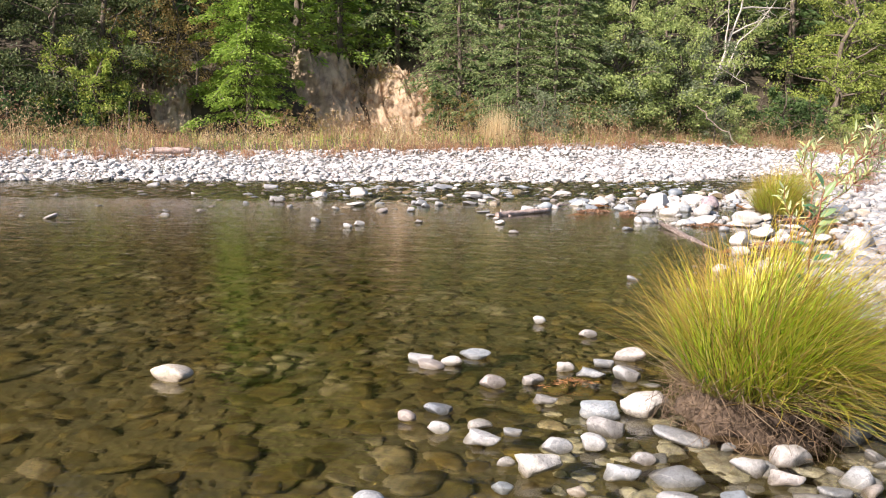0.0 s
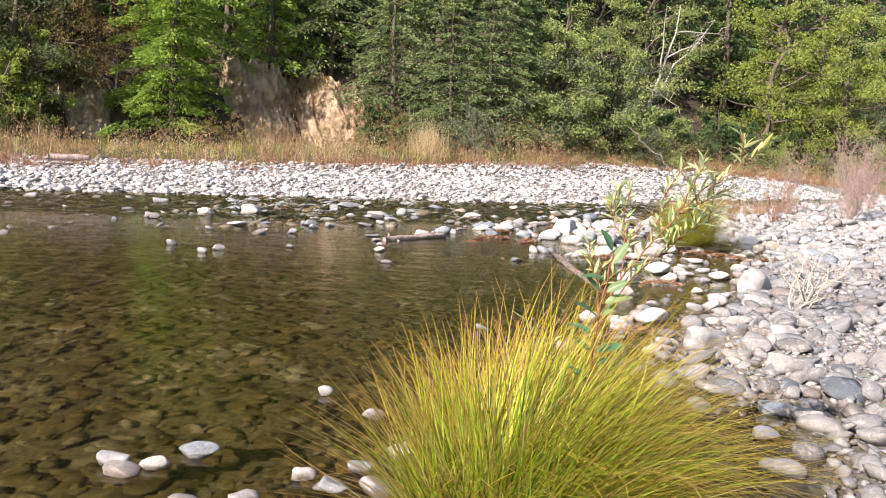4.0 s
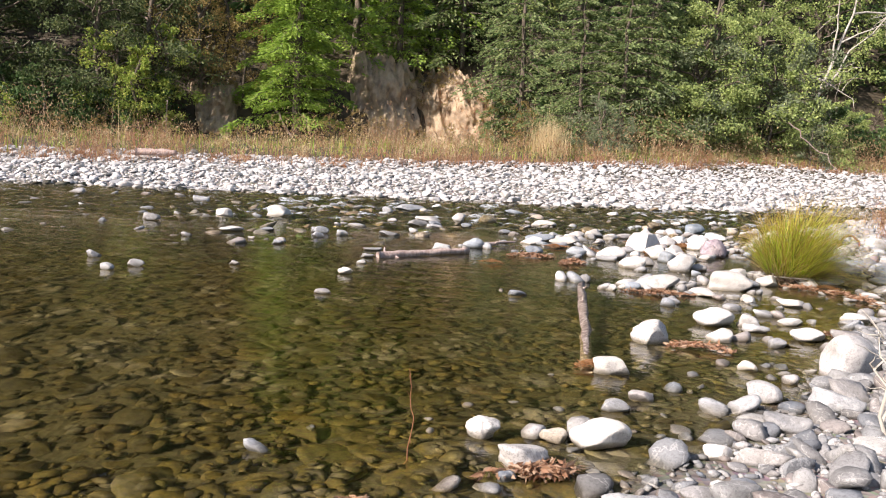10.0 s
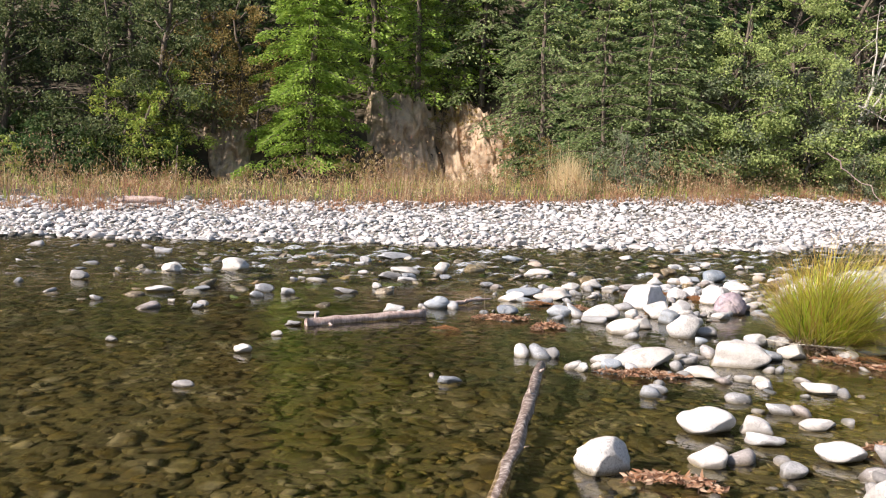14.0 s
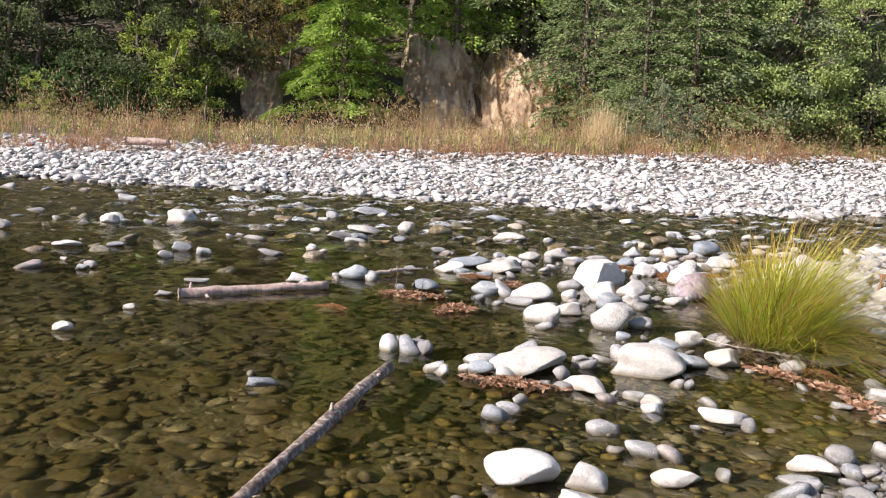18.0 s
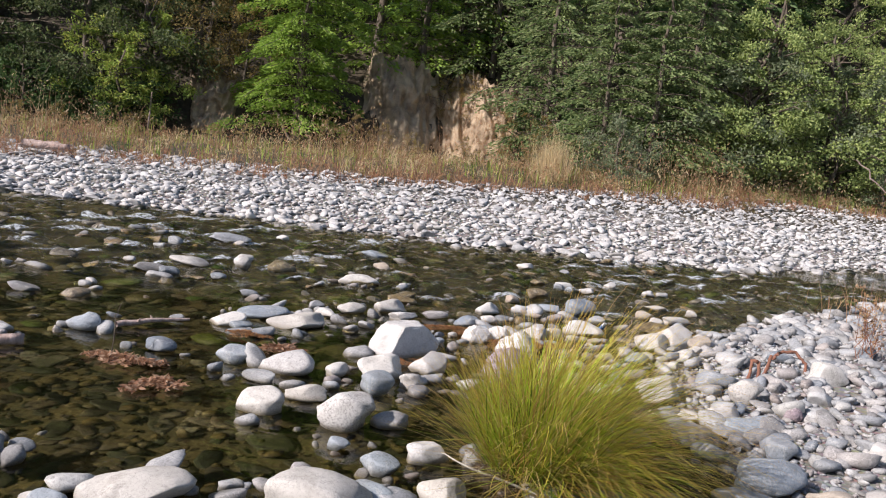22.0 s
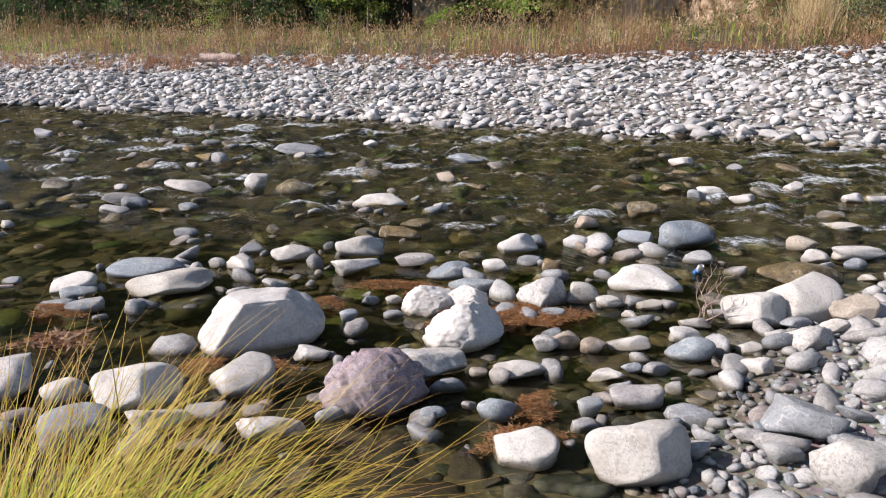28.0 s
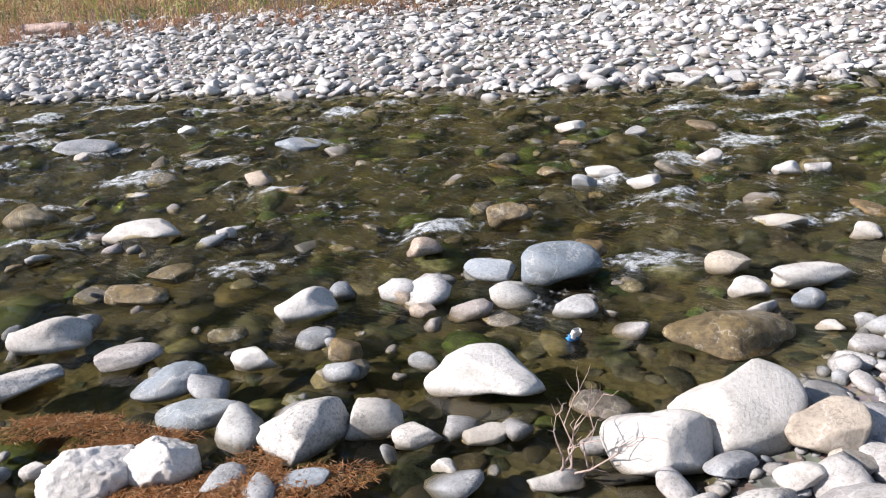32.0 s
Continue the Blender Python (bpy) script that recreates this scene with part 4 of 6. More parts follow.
lay(C, 6.35, 16.84, 0.00, 0.32, 0.22, 0.16, 43)
lay(G, 4.02, 17.82, 0.00, 0.73, 0.54, 0.35, 69)
lay(P, 5.06, 17.81, 0.00, 0.55, 0.38, 0.28, 70)
lay(S, 5.04, 18.19, 0.00, 0.38, 0.27, 0.20, 41)
lay(R, 4.84, 18.64, 0.00, 0.48, 0.36, 0.25, 63)
lay(R, 4.32, 18.85, 0.00, 0.36, 0.27, 0.17, 71)
lay(R, 4.46, 19.04, 0.00, 0.30, 0.22, 0.17, 42)
lay(W, 4.08, 18.77, 0.00, 0.12, 0.09, 0.07, 50)
lay(C, 3.98, 18.65, 0.00, 0.12, 0.08, 0.07, 50)
lay(S, 3.36, 19.00, 0.00, 0.39, 0.27, 0.13, 59)
lay(W, 3.01, 19.31, 0.00, 0.41, 0.29, 0.14, 56)
lay(W, 2.80, 18.84, 0.00, 0.35, 0.24, 0.12, 57)
lay(C, 2.38, 18.70, 0.00, 0.22, 0.16, 0.11, 68)
lay(W, 2.73, 18.43, 0.00, 0.27, 0.19, 0.09, 40)
lay(C, 2.55, 18.31, 0.00, 0.16, 0.11, 0.09, 42)
lay(W, 2.77, 17.84, 0.00, 0.60, 0.42, 0.12, 45)
lay(W, 2.29, 17.34, 0.00, 0.40, 0.28, 0.11, 45)
lay(B, 2.32, 17.88, 0.00, 0.55, 0.39, 0.11, 43)
lay(C, 2.80, 17.27, 0.00, 0.25, 0.17, 0.09, 75)
lay(B, 2.47, 17.32, 0.00, 0.30, 0.21, 0.06, 71)
lay(C, 3.28, 18.39, 0.00, 0.22, 0.16, 0.07, 43)
lay(C, 3.52, 19.40, 0.00, 0.40, 0.23, 0.08, 58)
lay(B, 3.93, 19.42, 0.00, 0.34, 0.24, 0.10, 52)
lay(B, 4.23, 19.35, 0.00, 0.34, 0.24, 0.07, 52)
lay(W, 3.83, 20.27, 0.00, 0.34, 0.24, 0.13, 64)
lay(S, 4.78, 19.49, 0.00, 0.40, 0.28, 0.16, 61)
lay(W, 4.88, 19.70, 0.00, 0.26, 0.18, 0.15, 53)
lay(W, 5.08, 20.20, 0.00, 0.54, 0.38, 0.15, 52)
lay(C, 5.24, 18.86, 0.00, 0.18, 0.13, 0.10, 60)
lay(T, 5.28, 19.00, 0.00, 0.19, 0.13, 0.09, 66)
lay(T, 5.45, 19.07, 0.00, 0.18, 0.13, 0.08, 54)
lay(W, 5.54, 19.25, 0.00, 0.26, 0.17, 0.05, 43)
lay(W, 5.37, 18.52, 0.00, 0.28, 0.20, 0.08, 47)
lay(T, 5.22, 18.36, 0.00, 0.11, 0.08, 0.06, 54)
lay(W, 5.71, 18.81, 0.00, 0.21, 0.14, 0.05, 62)
lay(B, 5.75, 18.97, 0.00, 0.13, 0.09, 0.06, 68)
lay(C, 5.85, 19.05, 0.00, 0.16, 0.11, 0.06, 54)
lay(B, 5.58, 18.12, 0.00, 0.20, 0.14, 0.11, 69)
lay(B, 5.39, 17.88, 0.00, 0.13, 0.09, 0.07, 63)
lay(C, 5.97, 18.68, 0.01, 0.27, 0.19, 0.11, 56)
lay(B, 5.85, 18.45, 0.00, 0.16, 0.11, 0.07, 54)
lay(C, 5.44, 18.08, 0.00, 0.09, 0.07, 0.05, 58)
lay(W, 4.00, 16.74, 0.00, 0.24, 0.17, 0.13, 66)
lay(W, 4.27, 16.97, 0.00, 0.43, 0.30, 0.27, 55)
lay(W, 4.47, 17.40, 0.00, 0.38, 0.26, 0.17, 65)
lay(C, 4.43, 17.88, 0.00, 0.21, 0.15, 0.08, 57)
lay(C, 4.65, 17.14, 0.00, 0.21, 0.15, 0.12, 49)
lay(B, 4.42, 16.60, 0.00, 0.35, 0.25, 0.16, 60)
lay(S, 4.61, 16.91, 0.00, 0.30, 0.21, 0.14, 65)
lay(S, 5.01, 17.26, 0.00, 0.35, 0.14, 0.08, 43)
lay(T, 4.75, 17.37, 0.00, 0.09, 0.07, 0.05, 56)
lay(C, 4.10, 16.48, 0.00, 0.17, 0.12, 0.09, 56)
lay(T, 4.86, 16.96, 0.00, 0.15, 0.07, 0.03, 74)
lay(C, 4.90, 17.62, 0.00, 0.17, 0.12, 0.05, 54)
lay(B, 4.11, 18.36, 0.00, 0.15, 0.10, 0.07, 73)
lay(T, 3.77, 21.28, 0.00, 0.25, 0.17, 0.10, 69)
lay(C, 1.54, 18.55, 0.00, 0.27, 0.19, 0.07, 57)
lay(W, 5.87, 20.11, 0.02, 0.39, 0.27, 0.31, 26)
lay(W, 6.02, 20.39, 0.03, 0.51, 0.36, 0.27, 51)
lay(T, 6.32, 20.47, 0.06, 0.31, 0.22, 0.25, 46)
lay(C, 5.67, 20.06, 0.00, 0.14, 0.10, 0.08, 54)
lay(X, 5.75, 21.13, 0.00, 0.63, 0.34, 0.13, 50)
lay(W, 5.63, 21.67, 0.00, 0.22, 0.16, 0.12, 46)
lay(W, 5.84, 22.02, 0.00, 0.50, 0.20, 0.10, 48)
lay(B, 5.90, 21.70, 0.00, 0.19, 0.14, 0.08, 42)
lay(T, 5.43, 21.93, 0.00, 0.27, 0.19, 0.21, 25)
lay(B, 4.70, 21.38, 0.00, 0.46, 0.32, 0.23, 43)
lay(B, 4.34, 21.20, 0.00, 0.32, 0.22, 0.09, 22)
lay(C, 4.99, 21.02, 0.00, 0.25, 0.18, 0.12, 27)
lay(X, 3.86, 22.06, 0.00, 0.33, 0.23, 0.19, 50)
lay(W, 4.08, 19.76, 0.00, 0.21, 0.15, 0.11, 23)
lay(T, 4.15, 20.66, 0.00, 0.14, 0.10, 0.08, 25)
lay(T, 4.38, 20.59, 0.00, 0.15, 0.11, 0.08, 25)
lay(X, 4.64, 21.78, 0.00, 0.25, 0.18, 0.11, 53)
lay(W, 5.41, 22.82, 0.00, 0.33, 0.23, 0.07, 28)
lay(W, 5.88, 22.85, 0.00, 0.20, 0.14, 0.09, 23)
lay(C, 3.92, 23.02, 0.00, 0.26, 0.18, 0.15, 52)
lay(W, 3.88, 23.36, 0.00, 0.32, 0.22, 0.09, 26)
lay(W, 4.27, 23.28, 0.00, 0.30, 0.21, 0.07, 52)
lay(W, 4.39, 24.17, 0.00, 0.23, 0.16, 0.11, 46)
lay(W, 5.05, 24.07, 0.00, 0.25, 0.18, 0.09, 52)
lay(C, 5.24, 24.19, 0.00, 0.22, 0.15, 0.11, 56)
lay(C, 3.39, 24.79, 0.00, 0.25, 0.17, 0.13, 43)
lay(W, 1.86, 20.52, 0.00, 0.62, 0.30, 0.12, 51)
lay(T, 1.44, 21.84, 0.00, 0.31, 0.22, 0.12, 23)
lay(X, 0.74, 20.24, 0.00, 0.41, 0.29, 0.15, 49)
lay(W, -1.13, 21.53, 0.00, 0.20, 0.14, 0.11, 40)
lay(W, 2.36, 20.83, 0.00, 0.15, 0.10, 0.08, 48)
lay(W, -1.25, 22.87, 0.00, 0.23, 0.16, 0.12, 26)
lay(C, -2.13, 22.41, 0.00, 0.13, 0.09, 0.07, 49)
lay(B, 0.64, 22.93, 0.00, 0.49, 0.34, 0.11, 55)
lay(X, 3.51, 23.19, 0.00, 0.28, 0.19, 0.08, 24)
lay(W, 2.70, 24.79, 0.00, 0.32, 0.22, 0.09, 33)
lay(W, 5.27, 19.88, 0.00, 0.22, 0.13, 0.05, 42)
lay(W, 5.65, 19.80, 0.00, 0.21, 0.12, 0.05, 52)
lay(W, 6.32, 20.19, 0.05, 0.17, 0.12, 0.08, 30)
lay(T, 6.43, 20.35, 0.06, 0.15, 0.10, 0.08, 28)
lay(W, 6.07, 21.48, 0.00, 0.14, 0.10, 0.04, 31)
lay(C, 6.18, 21.57, 0.00, 0.15, 0.10, 0.08, 44)
lay(C, 6.11, 20.17, 0.03, 0.20, 0.12, 0.05, 49)
lay(X, 4.34, 20.05, 0.00, 0.20, 0.14, 0.09, 36)
lay(X, 3.72, 19.87, 0.00, 0.22, 0.16, 0.06, 35)
lay(X, 2.75, 20.16, 0.00, 0.30, 0.21, 0.09, 36)
lay(B, 4.93, 19.29, 0.00, 0.23, 0.12, 0.05, 34)
lay(X, 2.85, 19.88, 0.00, 0.38, 0.27, 0.10, 37)

lay(W, 5.73, 19.57, 0.00, 0.21, 0.15, 0.08, 38)
lay(B, 5.86, 19.38, 0.00, 0.29, 0.21, 0.10, 38)
lay(W, 6.05, 19.66, 0.00, 0.16, 0.12, 0.06, 38)
lay(W, 6.09, 19.95, 0.00, 0.16, 0.12, 0.06, 38)
lay(S, 6.29, 19.96, 0.00, 0.34, 0.24, 0.12, 38)
lay(W, 6.49, 19.72, 0.00, 0.12, 0.09, 0.04, 38)
lay(W, 5.30, 19.65, 0.00, 0.11, 0.08, 0.04, 38)
lay(W, 5.10, 19.73, 0.00, 0.20, 0.14, 0.07, 38)
lay(W, 6.20, 19.45, 0.00, 0.20, 0.15, 0.07, 38)
lay(C, 5.93, 18.30, 0.00, 0.15, 0.11, 0.05, 44)
lay(W, 6.85, 18.06, 0.00, 0.36, 0.26, 0.13, 44)
lay(B, 7.20, 18.14, 0.00, 0.30, 0.21, 0.11, 44)
lay(B, 6.95, 19.23, 0.00, 0.29, 0.21, 0.11, 44)
ST = np.array(STONE_AT)


def clear(x, y, gap=0.0, limit=0.14):
    """Keeps the small loose stones out of the large ones."""
    ok = np.ones(len(x), bool)
    for sx, sy, sw in ST[ST[:, 2] > limit]:
        ok &= np.hypot(x - sx, y - sy) > sw * 0.42 + gap
    return ok


# the larger cobbles along the path, each a piece of the ground
COBBLES = [mesh_of("cobble", q, F3, M_COBBLE) for q in HIGH]
cx, cy = scatter(4.0, 9.0, 3.0, 22.5, 0.28, 1.0)
cd = near_dist(cx, cy)
ok = (cd > -0.06) & (cd < 1.9) & clear(cx, cy, 0.07, 0.1)
PIECES = []
for x, y in list(zip(cx[ok], cy[ok]))[:330]:
    w = 0.075 + 0.12 * RNG.uniform() ** 2.4
    l, h = w * RNG.uniform(0.6, 0.9), w * RNG.uniform(0.3, 0.5)
    ob = part("cobble", COBBLES[RNG.integers(0, len(COBBLES))], ground)
    ob.matrix_basis = Matrix.Translation((x, y, float(height(x, y)) + h * 0.22)) @ pose(0, 0, 0, RNG.normal(0, 8), RNG.normal(0, 8), RNG.uniform(0, 360)) @ Matrix.Diagonal((w / 2, l / 2, h / 2, 1))
    PIECES.append((x, y, w))
ST = np.concatenate([ST, np.array(PIECES)])
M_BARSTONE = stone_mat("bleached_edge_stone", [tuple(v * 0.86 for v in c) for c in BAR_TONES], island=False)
EDGE = [mesh_of("cobble", q, F3, M_BARSTONE) for q in HIGH]
for k in range(300):
    q = RNG.uniform(1.0, 22.0)
    x, y = place(q, float(far_edge(np.array(q))) + RNG.normal(0.05, 0.3))
    w = 0.16 + 0.3 * RNG.uniform() ** 2.2
    l, h = w * RNG.uniform(0.55, 0.9), w * RNG.uniform(0.35, 0.6)
    ob = part("cobble", EDGE[k % len(EDGE)], ground)
    ob.matrix_basis = Matrix.Translation((x, y, max(float(height(x, y)), -0.03) + h * 0.25)) @ pose(0, 0, 0, RNG.normal(0, 10), RNG.normal(0, 10), RNG.uniform(0, 360)) @ Matrix.Diagonal((w / 2, l / 2, h / 2, 1))
# far gravel bar
for nm, o0, o1, cell, shp, fc in (("gravel_bar_stones", -0.45, 3.4, 0.148, MID, F2), ("upper_bar_stones", 3.4, 8.0, 0.165, LOW, F1)):
    gs, go = scatter(-18, 44, o0, o1, cell)
    go = go * (1 + np.clip(go, 0, 8) / 8 * wide(gs) / 7.5) + far_edge(gs)
    fx, fy = place(gs, go)
    keep = near_dist(fx, fy) < -0.5
    stone_field(nm, fx[keep], fy[keep], sizes(keep.sum(), 0.08, 0.31, 3.2), M_BAR, "pale grey sunlit cobbles piled on the far gravel bar", shp, fc, 0.16, 0.44, tip=0.24, smooth=shp is MID)
# near gravel shore
gx, gy = scatter(2.2, 11, -1.0, 25, 0.112)
nd_ = near_dist(gx, gy)
keep = (nd_ > -0.08) & (nd_ < 3.4)
gx, gy = gx[keep], gy[keep]
keep = clear(gx, gy)
gx, gy = gx[keep], gy[keep]
for nm, keep, mat, lab in (("damp_cobbles", gy < 13.5, M_DAMP, "damp grey and bluish cobbles of the near gravel shore"), ("shore_cobbles", gy >= 13.5, M_STONE, "pale grey and bluish cobbles of the near gravel shore")):
    stone_field(nm, gx[keep], gy[keep], sizes(keep.sum(), 0.055, 0.27, 3.6), mat, lab, FINE, F2B, 0.2, 0.55)
gx, gy = scatter(3.5, 22, -6, 27, 0.3)
nd_ = near_dist(gx, gy)
keep = ((nd_ >= 3.3) | ((nd_ > -0.1) & (gy < -0.9))) & (RNG.uniform(0, 1, len(gx)) < np.clip(1.15 - nd_ / 14, 0, 1))
stone_field("upper_shore_cobbles", gx[keep], gy[keep], sizes(keep.sum(), 0.12, 0.42), M_STONE, "grey cobbles scattered up the near shore", LOW, F1, 0.25, 0.55)
gx, gy = scatter(7, 32, 16, 56, 0.4)
nd_ = near_dist(gx, gy)
keep = (nd_ > -0.1) & (nd_ < 9) & ((nd_ > 4) | (gy > 25))
stone_field("far_shore_cobbles", gx[keep], gy[keep], sizes(keep.sum(), 0.15, 0.5), M_STONE, "pale cobbles along the receding shore", LOW, F1, 0.2, 0.6)
# river bed
gx, gy = scatter(-5, 9, 1.2, 24, 0.14)
lev = height(gx, gy)
ok = (near_dist(gx, gy) < 0.05) & (lev < 0.03)
margin = (gx > 2.45) & (gx + 0.5 * gy > 4.1) & (gy < 4.6)
# farther and deeper bed takes the dimmed tones in place of lost light
for nm, keep, mat, lab in (("margin_bed_cobbles", ok & margin, M_MARGIN, "grey-brown stones under a film of clear water"), ("river_bed_cobbles", ok & ~margin & (gy < 9) & (lev > -0.24), M_BED, "brown algae-coated cobbles under clear water"), ("shallow_bed_cobbles", ok & (gy < 13) & ((gy >= 9) | (lev <= -0.24)), M_OLIVE, "olive-brown cobbles under clear shallow water"), ("pool_bed_cobbles", ok & (gy >= 13), M_DEEP, "olive algae-covered cobbles, colour darkened for light lost in water")):
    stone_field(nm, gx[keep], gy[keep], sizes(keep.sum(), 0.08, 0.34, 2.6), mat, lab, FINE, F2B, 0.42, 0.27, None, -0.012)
gx, gy = scatter(-24, 16, -8, 40, 0.25)
keep = (near_dist(gx, gy) < 0) & (height(gx, gy) < 0.0) & ((gx < -5) | (gy > 24) | (gy < 1.2) | (gx > 9))
stone_field("deep_bed_cobbles", gx[keep], gy[keep], sizes(keep.sum(), 0.12, 0.42), M_DEEP, "cobbles on the deeper river bed, colour darkened for lost light", LOW, F1, 0.4, 0.4)
gx, gy = scatter(2.2, 8, 1.0, 16, 0.15)
nd_ = near_dist(gx, gy)
keep = (nd_ < 0) & (nd_ > -1.6) & (RNG.uniform(0, 1, len(gx)) < 0.4 * np.exp(nd_ * 1.5)) & clear(gx, gy) & (np.hypot(gx - 3.42, gy - 4.15) > 0.5)
gx, gy = gx[keep], gy[keep]
stone_field("awash_stones", gx, gy, sizes(len(gx), 0.06, 0.24), M_STONE, "grey stones standing out of the shallow edge water", FINE, F2B, 0.3, 0.55, np.full(len(gx), -0.015))
gx, gy = scatter(2.75, 4.9, 2.1, 4.75, 0.105)
keep = (RNG.uniform(0, 1, len(gx)) < np.clip((gx - 2.5) / 1.6, 0.15, 0.75)) & clear(gx, gy, 0.02, 0.06) & (np.hypot(gx - 3.42, gy - 4.15) > 0.48) & (gx + 0.55 * gy > 4.75)
gx, gy = gx[keep], gy[keep]
stone_field("wet_margin_stones", gx, gy, sizes(len(gx), 0.05, 0.17), M_STONE, "small grey stones lying in a film of water", FINE, F2B, 0.3, 0.5, RNG.uniform(-0.03, 0.0, len(gx)))
gx, gy = scatter(4.0, 10, 2, 24, 0.072)
nd_ = near_dist(gx, gy)
keep = (nd_ > -0.1) & (nd_ < 1.5)
gx, gy = gx[keep], gy[keep]
stone_field("fine_gravel", gx, gy, sizes(len(gx), 0.03, 0.085), M_STONE, "fine grey gravel between the cobbles", LOW, F1, 0.3, 0.6)
gx, gy = scatter(1.5, 7.5, 1.0, 16, 0.075)
nd_ = near_dist(gx, gy)
keep = (nd_ < 0.02) & (nd_ > -2.2) & (RNG.uniform(0, 1, len(gx)) < 0.3) & (gy > 4.6)
gx, gy = gx[keep], gy[keep]
stone_field("bed_gravel", gx, gy, sizes(len(gx), 0.045, 0.13), M_BED, "small brown stones scattered over the shallow bed", LOW, F1, 0.2, 0.55, height(gx, gy) + 0.035, -0.006)
gx, gy = scatter(-5, 7, 4.6, 17, 0.125)
keep = (near_dist(gx, gy) < -0.6) & (RNG.uniform(0, 1, len(gx)) < 0.55)
gx, gy = gx[keep], gy[keep]
stone_field("bed_pebbles", gx, gy, sizes(len(gx), 0.05, 0.15), M_OLIVE, "small olive stones lying over the cobbles of the pool bed", LOW, F1, 0.2, 0.5, height(gx, gy) + 0.03, -0.006)
# mossy stones just under the running water, and low wet ones that break it
ss, oo = scatter(3, 24, -9.5, -0.3, 0.3)
gx, gy = place(ss, oo)
keep = (RNG.uniform(0, 1, len(gx)) < 0.42) & (near_dist(gx, gy) < -0.25) & clear(gx, gy, 0.0, 0.2)
gx, gy = gx[keep], gy[keep]
stone_field("mossy_stones", gx, gy, sizes(len(gx), 0.14, 0.46, 2.0), M_MOSS, "green and brown mossy stones just under the running water", MID, F2, 0.4, 0.4, np.full(len(gx), -0.1), -0.015)
ss, oo = scatter(3, 24, -9.3, -0.5, 0.42)
gx, gy = place(ss, oo)
keep = (RNG.uniform(0, 1, len(gx)) < 0.33) & (near_dist(gx, gy) < -0.2) & clear(gx, gy, 0.05)
gx, gy = gx[keep], gy[keep]
stone_field("wet_stones", gx, gy, sizes(len(gx), 0.1, 0.34, 2.0), M_WETFIELD, "low wet brown stones breaking the running water", FINE, F2B, 0.4, 0.34, RNG.uniform(-0.035, -0.01, len(gx)))
# small stones awash among the large ones of the spit and the riffle
gx, gy = scatter(1.5, 7.6, 13.0, 21.5, 0.16)
near_big = np.zeros(len(gx), bool)
for sx, sy, sw in ST:
    near_big |= np.hypot(gx - sx, gy - sy) < sw * 0.5 + 0.16
keep = near_big & clear(gx, gy, 0.0, 0.1) & (near_dist(gx, gy) < 0) & (RNG.uniform(0, 1, len(gx)) < 0.34)
gx, gy = gx[keep], gy[keep]
stone_field("spit_pebbles", gx, gy, sizes(len(gx), 0.07, 0.26), M_STONE, "small pale pebbles awash between larger stones", FINE, F2B, 0.3, 0.6, np.full(len(gx), -0.012))
ss, oo = scatter(-2, 24, -9.5, -0.6, 0.5)
gx, gy = place(ss, oo)
keep = (RNG.uniform(0, 1, len(gx)) < 0.25 + 0.5 * np.exp((oo + 0.6) / 1.2)) & (near_dist(gx, gy) < -0.8) & clear(gx, gy, 0.1)
gx, gy = gx[keep], gy[keep]
stone_field("riffle_stones", gx, gy, sizes(len(gx), 0.1, 0.32), M_STONE, "stones breaking the surface of the riffle", FINE, F2B, 0.3, 0.36, RNG.uniform(-0.06, -0.01, len(gx)))


# ---------------------------------------------------------------- plants
def tube(points, radii, sides=6):
    """Vertices and quads of a tapering round stem."""
    pts = [Vector(p) for p in points]
    vs, fs = [], []
    for i, p in enumerate(pts):
        d = (pts[min(i + 1, len(pts) - 1)] - pts[max(i - 1, 0)]).normalized()
        a = d.cross(Vector((0.3, 0.9, 0.2))).normalized()
        b = d.cross(a)
        for k in range(sides):
            t = math.tau * k / sides
            vs.append(p + (a * math.cos(t) + b * math.sin(t)) * radii[i])
        if i:
            q = (i - 1) * sides
            fs += [(q + k, q + (k + 1) % sides, q + sides + (k + 1) % sides, q + sides + k) for k in range(sides)]
    return [v[:] for v in vs], fs


def join(pieces):
    vs, fs, n = [], [], 0
    for v, f in pieces:
        vs.append(np.asarray(v, float))
        fs.append(np.asarray(f, int) + n)
        n += len(v)
    return np.concatenate(vs), np.concatenate(fs)


def bent(a, b, n=7, sag=0.0, wob=0.05):
    a, b = Vector(a), Vector(b)
    ln = (b - a).length
    return [a.lerp(b, i / (n - 1)) + Vector((RNG.normal(0, wob), RNG.normal(0, wob), RNG.normal(0, wob) * 0.6)) * ln * (0 < i < n - 1)
            + Vector((0, 0, -sag * ln * math.sin(math.pi * i / (n - 1)))) for i in range(n)]


def leaves(pos, along, size, ratio=0.5, fold=0.15):
    """Pointed leaves, each a folded four-cornered blade, as arrays."""
    pos, along = np.asarray(pos, float), np.asarray(along, float)
    n = len(pos)
    along = along / (np.linalg.norm(along, axis=1, keepdims=True) + 1e-9)
    side = np.cross(along, RNG.normal(size=(n, 3)))
    side /= np.linalg.norm(side, axis=1, keepdims=True) + 1e-9
    up = np.cross(side, along)
    s = np.broadcast_to(np.asarray(size, float), (n,))[:, None]
    mid = pos + along * s * 0.45 + up * s * fold
    v = np.stack([pos, mid + side * s * ratio / 2, pos + along * s, mid - side * s * ratio / 2], 1).reshape(-1, 3)
    return v, np.arange(n * 4).reshape(n, 4)


